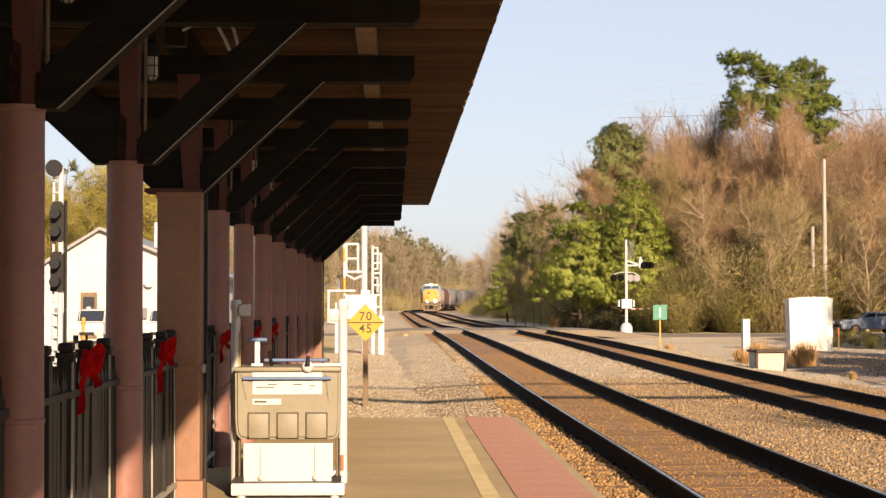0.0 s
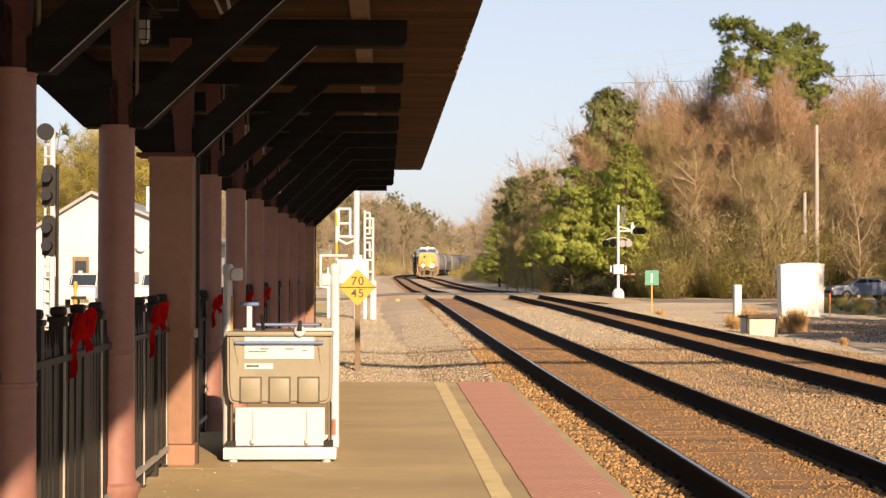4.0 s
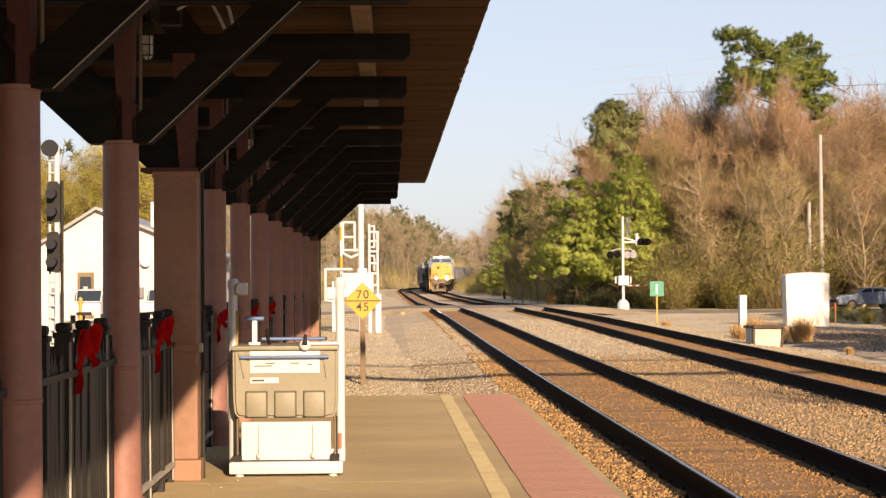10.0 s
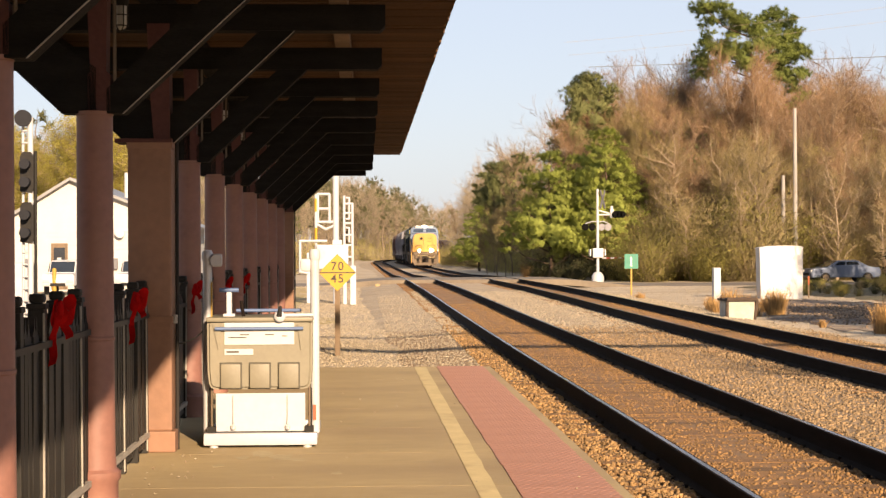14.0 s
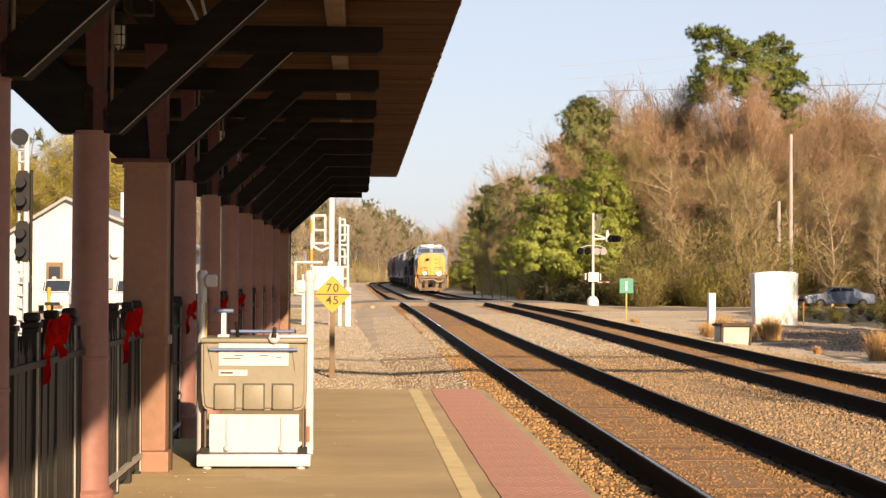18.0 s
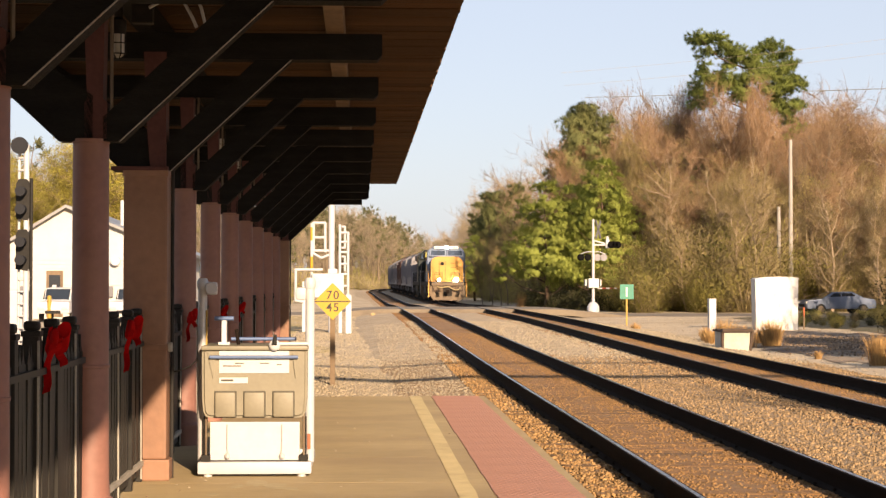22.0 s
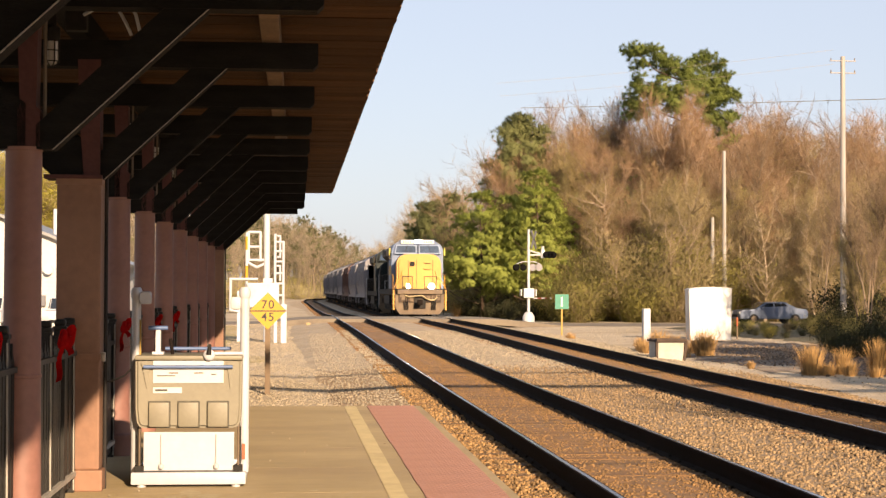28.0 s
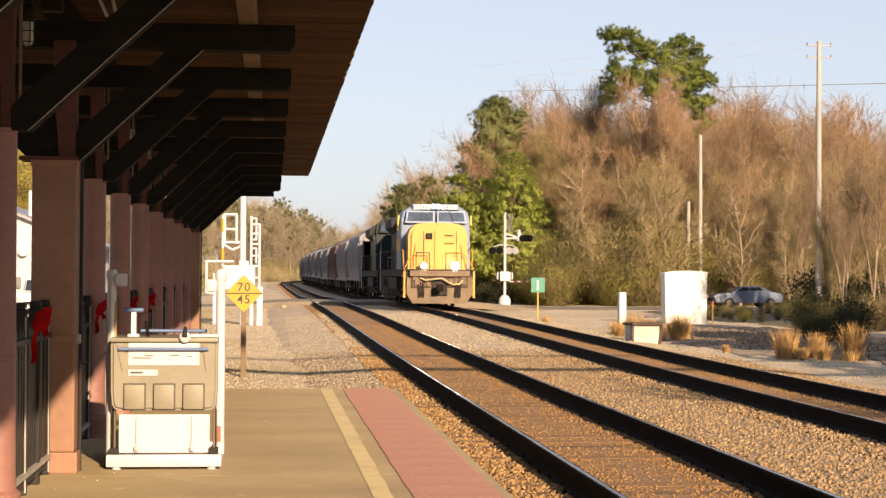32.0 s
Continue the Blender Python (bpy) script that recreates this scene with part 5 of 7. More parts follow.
def flecks(rng, centres, n, radius, size, flat=0.6):
    """Small leaf or needle blades in tufts about the centres."""
    c = np.repeat(centres, n, 0)
    m = len(c)
    d = rng.normal(size=(m, 3))
    d /= np.linalg.norm(d, axis=1)[:, None]
    r = radius * rng.random((m, 1)) ** 0.5
    p = c + d * r * np.array((1, 1, flat))
    a = rng.normal(size=(m, 3))
    a /= np.linalg.norm(a, axis=1)[:, None]
    b = np.cross(a, d + 0.01)
    b /= np.linalg.norm(b, axis=1)[:, None] + 1e-9
    s = size * rng.uniform(0.6, 1.3, (m, 1))
    V = np.stack([p - a * s, p + a * s, p + b * s * 0.9], 1).reshape(-1, 3)
    return V, np.arange(3 * m).reshape(-1, 3)


def bare_tree(seed, h, spread=1.0, twigs=5, buds=0.0, up=0.7, start=0.25, bark="bark", twig="twig", thick=0.8, leaf="bud"):
    rng = np.random.default_rng(seed)
    wood = branchy(rng, h, spread, 2, twigs, start=start, up=up, twig_len=h * 0.075, twig_w=0.0085, spray=2, thick=thick)
    th = thing("bare_tree", "leafless early-spring tree with fine tan twigs", "tree", group="bare trees")
    for name, V, T, m in (("trunk", wood[0], wood[1], bark), ("crown", wood[2], wood[3], twig)):
        ob = new(name, tri_mesh(name, V, T, M[m]))
        ob.parent = th
    if buds:
        k = rng.random(len(wood[4])) < buds
        V, T = flecks(rng, wood[4][k], 2 if leaf == "bud" else 5, 0.32, 0.045 if leaf == "bud" else 0.06)
        ob = new("new_leaves", tri_mesh("new_leaves", V, T, M[leaf]))
        ob.parent = th
    return th


def wood_limb(V, T, p, q, r0, r1, n=5):
    """A tapered limb from p to q, added to the lists of vertices and triangles."""
    p, q = np.asarray(p, float), np.asarray(q, float)
    d = (q - p) / (np.linalg.norm(q - p) + 1e-9)
    a = np.cross(d, (0.31, 0.52, 0.79))
    a /= np.linalg.norm(a)
    b = np.cross(d, a)
    i = len(V)
    for c, r in ((p, r0), (q, r1)):
        for k in range(n):
            V.append(c + r * (math.cos(6.283 * k / n) * a + math.sin(6.283 * k / n) * b))
    for k in range(n):
        j = (k + 1) % n
        T.extend(((i + k, i + j, i + n + j), (i + k, i + n + j, i + n + k)))


def pine_trunk(rng, h, lobes, thick=0.016):
    V, T = [], []
    p = np.array((0, 0, -0.3))
    axis = [p]
    for k in range(8):
        q = np.array((rng.normal(scale=0.10) * h / 12, rng.normal(scale=0.10) * h / 12, h * 0.96 * (k + 1) / 8))
        wood_limb(V, T, p, q, h * thick * (1 - k / 9), h * thick * (1 - (k + 1) / 9), 8)
        p = q
        axis.append(q)
    for x, y, z, r in lobes[::max(1, len(lobes) // 16)]:
        out = math.hypot(x, y)
        z0 = min(max(0.6, z - 0.25 - 0.45 * out), h * 0.94)
        k = min(7, max(0, int(z0 / (h * 0.96) * 8)))
        foot = axis[k] + (axis[k + 1] - axis[k]) * min(1.0, max(0.0, (z0 - axis[k][2]) / (axis[k + 1][2] - axis[k][2])))
        mid = foot + (np.array((x, y, z)) - foot) * 0.55 + np.array((0, 0, -0.12 * out))
        wood_limb(V, T, foot, mid, 0.02 + 0.014 * out, 0.015 + 0.008 * out, 4)
        wood_limb(V, T, mid, (x, y, z), 0.015 + 0.008 * out, 0.01, 4)
    return np.array(V), np.array(T)


def pine_foliage(rng, lobes, per_area, blades, reach, wide):
    """Needle tufts over the outside of each bough's lobe. Returns vertices, triangles and rounded normals."""
    mid, way, heart = [], [], []
    for x, y, z, r in lobes:
        for _ in range(max(4, int(per_area * r * r))):
            d = rng.normal(size=3) + np.array((0, 0, 0.35))
            d /= np.linalg.norm(d)
            mid.append(np.array((x, y, z)) + d * r * rng.uniform(0.15, 1.0) * np.array((1.12, 1.12, 0.62)))
            way.append(d)
            heart.append((x, y, z - 0.3 * r))
    core = np.mean(np.array(lobes)[:, :3], 0)
    m = np.repeat(np.array(mid), blades, 0)
    w = np.repeat(np.array(way), blades, 0)
    hearts = np.repeat(np.array(heart), blades, 0)
    d = w * 0.55 + rng.normal(scale=0.62, size=m.shape) + np.array((0, 0, 0.30))
    d /= np.linalg.norm(d, axis=1)[:, None]
    L = reach * rng.uniform(0.45, 1.15, (len(m), 1))
    s = np.cross(d, rng.normal(size=m.shape))
    s /= np.linalg.norm(s, axis=1)[:, None] + 1e-9
    s *= wide * rng.uniform(0.7, 1.3, (len(m), 1))
    foot = m - w * 0.15 * reach + d * L * 0.1
    V = np.stack([foot - s, foot + s, m + d * L], 1)
    n = V - m[:, None] + w[:, None] * 0.1
    n /= np.linalg.norm(n, axis=2)[..., None] + 0.05
    o = V - hearts[:, None]
    o /= np.linalg.norm(o, axis=2)[..., None] + 0.1
    x = (V - core) * np.array((1, 1, 0.6))
    x /= np.linalg.norm(x, axis=2)[..., None] + 0.6
    n = 0.2 * n + 0.4 * o + 0.75 * x + np.array((0, 0, 0.15)) + rng.normal(scale=0.14, size=V.shape)
    n /= np.linalg.norm(n, axis=2)[..., None] + 1e-6
    return V.reshape(-1, 3), np.arange(3 * len(m)).reshape(-1, 3), n.reshape(-1, 3)


def whorls(rng, h, low, wide, full=1.0, gaps=0.12):
    """Boughs in rings up a young pine: (x, y, z, radius) lobes, broad low down and blunt at the top."""
    out = []
    z = low * h
    while z < h - 0.3:
        u = (z - low * h) / (h - low * h)
        R = wide * (1 - u) ** 0.55 * (0.88 + 0.12 * math.sin(11 * u)) + 0.12
        m = max(3, int(4.6 * R * full))
        for k in range(m):
            if rng.random() < gaps:
                continue
            a = 6.283 * (k + rng.random() * 0.8) / m
            for q in (R * rng.uniform(0.78, 1.06), R * rng.uniform(0.35, 0.75)):
                out.append((q * math.cos(a), q * math.sin(a), z + 0.22 * q * rng.uniform(-0.5, 1.0), rng.uniform(0.34, 0.72) * (0.72 + 0.28 * (1 - u))))
        z += rng.uniform(0.36, 0.55)
    out.append((0, 0, h - 0.25, 0.4))
    return out


def high_crown(rng, h, low, wide, n):
    """Lobes of an old pine's high crown."""
    out = []
    for k in range(n):
        u = low + (1 - low) * (k + rng.random()) / n
        w = (u - low) / (1 - low)
        q = wide * math.sin(3.0 * min(1.0, 0.12 + 0.92 * w)) * rng.uniform(0.3, 1.0)
        a = k * 2.4 + rng.normal(scale=0.5)
        out.append((q * math.cos(a), q * math.sin(a), u * h - 0.3, rng.uniform(0.7, 1.15) * wide / 3.0))
    return out


def pine(seed, h, lobes, label, per_area=26, blades=46, reach=0.44, wide=0.016, leaf="needle"):
    rng = np.random.default_rng(seed)
    th = thing("pine_tree", label, "tree", group="pines")
    V, T = pine_trunk(rng, h, lobes)
    ob = new("trunk", tri_mesh("trunk", V, T, M["pine_bark"]))
    ob.parent = th
    V, T, n = pine_foliage(rng, lobes, per_area, blades, reach, wide)
    ob = new("crown", tri_mesh("crown", V, T, M[leaf], n))
    ob.parent = th
    return th


def brush_arrays(seed, h, w, n, leaf=0.05):
    rng = np.random.default_rng(seed)
    TV, TT = [], []
    ends = []
    for _ in range(70):
        a, r = rng.uniform(0, 6.283), rng.random() ** 0.5 * w
        p = np.array((0.25 * r * math.cos(a), 0.25 * r * math.sin(a), -0.1))
        q = np.array((r * math.cos(a), r * math.sin(a), h * rng.uniform(0.45, 1.0) * (1 - 0.4 * (r / w) ** 2)))
        for s in range(7):
            u = rng.uniform(0.3, 1)
            e = p + (q - p) * u + rng.normal(scale=0.28, size=3)
            b = p + (q - p) * u * 0.7
            sd = np.cross(e - b, rng.normal(size=3))
            sd = sd / (np.linalg.norm(sd) + 1e-9) * 0.014
            i = len(TV)
            TV.extend((b - sd, b + sd, e))
            TT.append((i, i + 1, i + 2))
            ends.append(e)
    V, T = flecks(rng, np.array(ends), n, 0.34, leaf)
    return np.array(TV), np.array(TT), V, T


def shrub(seed, h, w, leaf, n, label, long=0.13, wide=0.010, lean=0.15, wood="twig"):
    """Arching stems from one root, with narrow leaves along their upper halves."""
    rng = np.random.default_rng(seed)
    th = thing("shrub", label, "shrub", group="shrubs")
    V, T, line = [], [], []
    for _ in range(34):
        a, r = rng.uniform(0, 6.283), rng.random() ** 0.6 * w
        c = np.array((math.cos(a), math.sin(a), 0.0))
        top = h * rng.uniform(0.6, 1.0) * (1 - 0.35 * (r / w) ** 2)
        pts = [c * 0.12 * r + np.array((0, 0, -0.15)), c * 0.5 * r + np.array((0, 0, top * 0.55)) + rng.normal(scale=0.08, size=3), c * r + np.array((0, 0, top)) + rng.normal(scale=0.12, size=3)]
        for p, q, r0, r1 in ((pts[0], pts[1], 0.014, 0.009), (pts[1], pts[2], 0.009, 0.003)):
            wood_limb(V, T, p, q, r0, r1, 3)
            line.append((p, q))
    ob = new("branchwork", tri_mesh("branchwork", V, T, M[wood]))
    ob.parent = th
    k = rng.integers(0, len(line), n)
    P, Q = np.array([x[0] for x in line])[k], np.array([x[1] for x in line])[k]
    u = rng.uniform(0.25, 1.0, (n, 1))
    m = P + (Q - P) * u + rng.normal(scale=0.27, size=(n, 3)) * np.array((1, 1, 0.8))
    d = (Q - P) / np.linalg.norm(Q - P, axis=1)[:, None] * 0.4 + rng.normal(scale=0.55, size=(n, 3)) + np.array((0, 0, lean))
    d /= np.linalg.norm(d, axis=1)[:, None]
    L = long * rng.uniform(0.5, 1.3, (n, 1))
    s = np.cross(d, rng.normal(size=(n, 3)))
    s = s / (np.linalg.norm(s, axis=1)[:, None] + 1e-9) * wide * rng.uniform(0.6, 1.4, (n, 1))
    F = np.stack([m - s, m + s, m + d * L], 1).reshape(-1, 3)
    out = F - np.array((0, 0, 0.3 * h)) + rng.normal(scale=0.3 * w, size=F.shape)
    out /= np.linalg.norm(out, axis=1)[:, None] + 1e-6
    ob = new("foliage", tri_mesh("foliage", F, np.arange(3 * n).reshape(-1, 3), M[leaf], out))
    ob.parent = th
    return th


def place(ob, x, y, s=1.0, sz=None, turn=None, label=""):
    t = random.uniform(0, 360) if turn is None else turn
    m = pose(x, y, ground_z(x, y), 0, 0, t) @ Matrix.Diagonal((s, s, s if sz is None else sz, 1))
    c = copy_thing(ob, m)
    if label:
        c["label"] = label
    return c


def move_first(ob, x, y, s=1.0, turn=0):
    ob.matrix_basis = pose(x, y, ground_z(x, y), 0, 0, turn) @ Matrix.Diagonal((s, s, s, 1))


def skyline(b):
    """How high the tree line stands, in metres a metre of distance, by the bearing x / y."""
    ks = [(-0.60, 0.07), (-0.25, 0.085), (-0.20, 0.085), (-0.045, 0.046), (0.0, 0.046), (0.012, 0.041), (0.026, 0.035), (0.042, 0.029), (0.055, 0.035), (0.07, 0.050), (0.085, 0.065), (0.108, 0.08), (0.116, 0.096), (0.138, 0.108),
          (0.17, 0.120), (0.19, 0.118), (0.21, 0.112), (0.26, 0.120), (0.30, 0.122), (0.36, 0.112), (0.6, 0.11)]
    return float(np.interp(b, [k[0] for k in ks], [k[1] for k in ks]))


def forest(name, label, spots, kinds, materials):
    """Many trees joined: spots of (x, y, height); kinds: lists of (V, T) by material, each of height 1."""
    rng = np.random.default_rng(len(spots))
    for mi, mname in enumerate(materials):
        Vs, Ts, base = [], [], 0
        for j, (x, y, h) in enumerate(spots):
            kind = kinds[j % len(kinds)]
            if kind[mi] is None:
                continue
            V, T = kind[mi]
            a = (j * 2.399) % 6.283
            c, s = math.cos(a), math.sin(a)
            w = h * (0.85 + 0.3 * ((j * 7) % 10) / 10)
            X = np.stack([(V[:, 0] * c - V[:, 1] * s) * w + x, (V[:, 0] * s + V[:, 1] * c) * w + y, V[:, 2] * h + ground_z(x, y)], 1)
            Vs.append(X)
            Ts.append(T + base)
            base += len(V)
        if Vs:
            ob = new(name, tri_mesh(name, np.concatenate(Vs), np.concatenate(Ts), M[mname]))
            tagged(ob, label, "woods", kind="stuff")


def grass_tuft(x, y, h, w, n, label="tall tuft of dry orange-tan grass"):
    n = int(n * 2.2)
    rng = np.random.default_rng(int(x * 50 + y))
    a, r = rng.uniform(0, 6.283, n), w * rng.random(n) ** 0.7
    p = np.stack([r * np.cos(a) * 0.6, r * np.sin(a) * 0.6, np.zeros(n)], 1)
    lean = rng.normal(scale=0.15, size=(n, 2)) * h + p[:, :2] * 0.7
    hh = h * rng.uniform(0.55, 1.0, n)
    mid = p + np.stack([lean[:, 0] * 0.4, lean[:, 1] * 0.4, hh * 0.6], 1)
    top = p + np.stack([lean[:, 0], lean[:, 1], hh], 1)
    s = np.stack([np.cos(a + 1.3), np.sin(a + 1.3), np.zeros(n)], 1) * (0.0035 + 0.004 * rng.random((n, 1)))
    V = np.stack([p - s, p + s, mid + s, mid - s, top], 1).reshape(-1, 3)
    T = (np.array([[0, 1, 2], [0, 2, 3], [3, 2, 4]])[None] + 5 * np.arange(n)[:, None, None]).reshape(-1, 3)
    ob = new("grass_tuft", tri_mesh("grass_tuft", V, T, M["straw"]))
    ob.matrix_basis = pose(x, y, ground_z(x, y) - 0.02)
    tagged(ob, label, "grass", group="grass tufts")


# ---- the train: each car's front looks along -y, its middle at the origin, rail top at z = 0 ----
def truck_parts(th, y, axles, frame_m="truck"):
    """A bogie: side frames, and its wheels."""
    for s in (-1, 1):
        bm = B()
        n = len(axles)
        lo, hi = min(axles), max(axles)
        slab(bm, [(y + lo - 0.35, 0.42), (y + lo - 0.35, 0.66), (y + lo + 0.3, 0.80), (y + hi - 0.3, 0.80), (y + hi + 0.35, 0.66), (y + hi + 0.35, 0.42), (y + hi - 0.35, 0.50), (y + (lo + hi) / 2 + 0.3, 0.28), (y + (lo + hi) / 2 - 0.3, 0.28), (y + lo + 0.35, 0.50)], "x", s * 1.0 - 0.07, s * 1.0 + 0.07)
        for a in axles:
            rod(bm, (s * 1.06, y + a, 0.5), (s * 1.2, y + a, 0.5), 0.17, n=12)
        part("side_frame", bm, M[frame_m], th)
    for a in axles:
        bm = B()
        for s in (-1, 1):
            rod(bm, (s * 0.70, y + a, 0.5), (s * 0.84, y + a, 0.5), 0.5, n=22)
        rod(bm, (-0.8, y + a, 0.5), (0.8, y + a, 0.5), 0.09, n=8)
        part("wheelset", bm, M["steel"], th, smooth=True)


def rail_pipe(th, pts, m="loco_yellow", r=0.022):
    bm = B()
    pipe(bm, pts, r, 6)
    part("handrail", bm, M[m], th)


LOCO_L = 17.6


def build_locomotive(lead):
    if lead:
        th = thing("lead_locomotive", "blue-grey diesel locomotive with a yellow nose and lit headlights", "locomotive")
        hood, cab, nose, low = "loco_grey", "loco_blue", "loco_yellow", "steel"
    else:
        th = thing("second_locomotive", "dark green and black diesel locomotive coupled behind", "locomotive")
        hood, cab, nose, low = "dark_green", "dark_green", "dark_green", "steel"
    H = LOCO_L / 2
    f = -H
    # frame and walkway
    bm = B()
    bx(bm, -1.5, 1.5, f + 0.9, H - 0.6, 1.35, 1.62, 0.02)
    part("frame", bm, M[low], th)
    bm = B()
    bx(bm, -1.56, 1.56, f + 0.75, H - 0.5, 1.62, 1.68, 0.01)
    part("walkway", bm, M["steel"], th)
    # pilot
    bm = B()
    slab(bm, [(-1.42, 1.34), (-1.42, 0.55), (-1.16, 0.14), (1.16, 0.14), (1.42, 0.55), (1.42, 1.34)], "y", f + 0.72, f + 0.86)
    part("pilot", bm, M["dusty"], th, "dusty tan steel pilot plough")
    bm = B()
    bx(bm, -1.3, 1.3, f + 0.5, f + 0.95, 1.36, 1.62, 0.03)
    part("anticlimber", bm, M["dusty"], th)
    bm = B()
    bx(bm, -1.24, 1.24, f + 0.66, f + 0.73, 0.86, 1.345, 0.02)
    part("drawbar_plate", bm, M["grime"], th, "grimy brown plate behind the coupler")
    for x, w, z0, z1 in ((-0.98, 0.10, 0.98, 1.22), (-0.5, 0.07, 0.92, 1.30), (0.48, 0.08, 0.92, 1.24), (0.72, 0.05, 1.0, 1.30), (1.08, 0.09, 1.0, 1.26)):
        bm = B()
        bx(bm, x - w, x + w, f + 0.60, f + 0.67, z0, z1, 0.015)
        part("plate_fitting", bm, M["dusty"], th)
    bm = B()
    bx(bm, -0.34, 0.34, f + 0.62, f + 0.74, 0.5, 1.16, 0.03)
    part("coupler_pocket", bm, M["steel"], th)
    bm = B()
    bx(bm, -0.11, 0.11, f + 0.1, f + 0.75, 0.74, 0.98, 0.05)
    bx(bm, -0.2, 0.12, f, f + 0.24, 0.70, 1.02, 0.06)
    part("coupler", bm, M["rust"], th, smooth=True)
    for pts in ([(-0.85, f + 0.62, 1.28), (-0.6, f + 0.5, 1.18), (-0.3, f + 0.42, 1.24), (0.1, f + 0.42, 1.28), (0.35, f + 0.44, 1.1), (0.6, f + 0.5, 1.0), (0.85, f + 0.5, 1.02), (1.0, f + 0.58, 1.2)],):
        bm = B()
        tube(bm, pts, 0.045, 8)
        part("jumper_cable", bm, M["mortar"], th, "looped tan jumper cable")
    for s in (-1, 1):
        for k in (0.72, 0.82, 0.92):
            bm = B()
            pipe(bm, [(s * k, f + 0.66, 1.1), (s * k, f + 0.58, 0.9), (s * (k - 0.03), f + 0.58, 0.62), (s * (k - 0.03), f + 0.62, 0.42)], 0.025, 6)
            part("brake_hose", bm, M["black"], th)
        bm = B()
        bx(bm, s * 1.05 - 0.12, s * 1.05 + 0.12, f + 0.6, f + 0.72, 1.17, 1.36, 0.02)
        part("hose_box", bm, M["dusty"], th)
        # corner steps
        for zz in (0.45, 0.75, 1.05, 1.35):
            bm = B()
            bx(bm, s * 1.5 - 0.12, s * 1.5 + 0.08, f + 0.86, f + 1.4, zz, zz + 0.035)
            part("step", bm, M["dusty"], th)
        bm = B()
        slab(bm, [(f + 0.84, 0.4), (f + 0.84, 1.62), (f + 0.9, 1.62), (f + 0.9, 0.4)], "x", s * 1.52 - 0.03, s * 1.52 + 0.05)
        part("step_edge", bm, M[nose], th)
    # nose
    bm = B()
    arch = [(1.31, 1.66), (1.30, 3.16), (1.27, 3.36), (1.19, 3.54), (1.06, 3.67), (0.88, 3.75), (0.5, 3.80)]
    slab(bm, [(-a, b) for a, b in arch] + [(a, b) for a, b in reversed(arch)], "y", f + 1.35, f + 2.9)
    rim = [e for e in bm.edges if all(abs(v.co.y - f - 1.35) < 0.01 and v.co.z > 1.6 for v in e.verts) and max(v.co.z for v in e.verts) > 1.7]
    bmesh.ops.bevel(bm, geom=rim, offset=0.13, segments=4, affect="EDGES")
    part("nose", bm, M[nose], th, "rounded yellow short hood" if lead else "", True)
    # nose door, hatch lines, grab irons
    bm = B()
    bx(bm, -0.62, -0.17, f + 1.325, f + 1.36, 1.75, 3.42, 0.012)
    part("nose_door", bm, M[nose], th)
    for x in (-0.64, -0.155, 0.80):
        bm = B()
        bx(bm, x - 0.012, x + 0.012, f + 1.338, f + 1.35, 1.75, 3.42)
        part("door_seam", bm, M["steel"], th)
    bm = B()
    bx(bm, -0.55, -0.27, f + 1.30, f + 1.33, 3.05, 3.32, 0.06)
    part("door_window", bm, M["black"], th)
    for zz in (2.85, 3.22):
        bm = B()
        pipe(bm, [(0.28, f + 1.35, zz + 0.04), (0.32, f + 1.27, zz), (0.64, f + 1.27, zz), (0.68, f + 1.35, zz + 0.04)], 0.016, 6)
        part("grab_iron", bm, M["steel"], th)
    for x0, x1 in ((-1.0, -0.42), (0.30, 0.98)):
        bm = B()
        pipe(bm, [(x0, f + 1.0, 1.68), (x0, f + 1.0, 2.42), (x1, f + 1.0, 2.42), (x1, f + 1.0, 1.68)], 0.024, 6)
        part("safety_rail", bm, M["steel"] if lead else M["white"], th)
    # curved side rails up to the cab
    for s in (-1, 1):
        rail_pipe(th, [(s * 1.5, f + 0.88, 0.5), (s * 1.5, f + 0.88, 1.72), (s * 1.36, f + 1.0, 2.05), (s * 1.05, f + 1.22, 2.4), (s * 0.98, f + 1.3, 2.8)], nose, 0.028)
        rail_pipe(th, [(s * 1.52, f + 1.45, 0.5), (s * 1.52, f + 1.45, 2.5), (s * 1.5, f + 2.6, 2.6)], nose, 0.025)
    # ditch lights; lenses oversized to imitate glare, the right one more
    for s in (-1, 1):
        bm = B()
        bx(bm, s * 0.68 - 0.13, s * 0.68 + 0.13, f + 0.75, f + 0.98, 1.70, 1.98, 0.03)
        b = part("ditch_light", bm, M["loco_grey"], th)
        if lead:
            bm = B()
            rod(bm, (s * 0.68, f + 0.73, 1.84), (s * 0.68, f + 0.752, 1.84), 0.115 if s < 0 else 0.165, n=16)
            part("lens", bm, M["lamp_on"], b, "glowing lamp")
    # cab
    bm = B()
    prof = [(-1.54, 1.66), (-1.54, 3.98), (-1.42, 4.36), (-0.95, 4.68), (0.95, 4.68), (1.42, 4.36), (1.54, 3.98), (1.54, 1.66)]
    slab(bm, prof, "y", f + 2.55, f + 5.2)
    for v in bm.verts:
        if v.co.y < f + 3 and v.co.z > 3.7:
            v.co.y += 0.18
    bmesh.ops.bevel(bm, geom=list(bm.edges), offset=0.04, segments=2, affect="EDGES")
    part("cab", bm, M[cab], th, smooth=True)
    for s in (-1, 1):
        bm = B()
        slab(bm, [(s * 0.06, 3.82), (s * 1.38, 3.82), (s * 1.28, 4.38), (s * 0.06, 4.38)], "y", f + 2.47, f + 2.75)
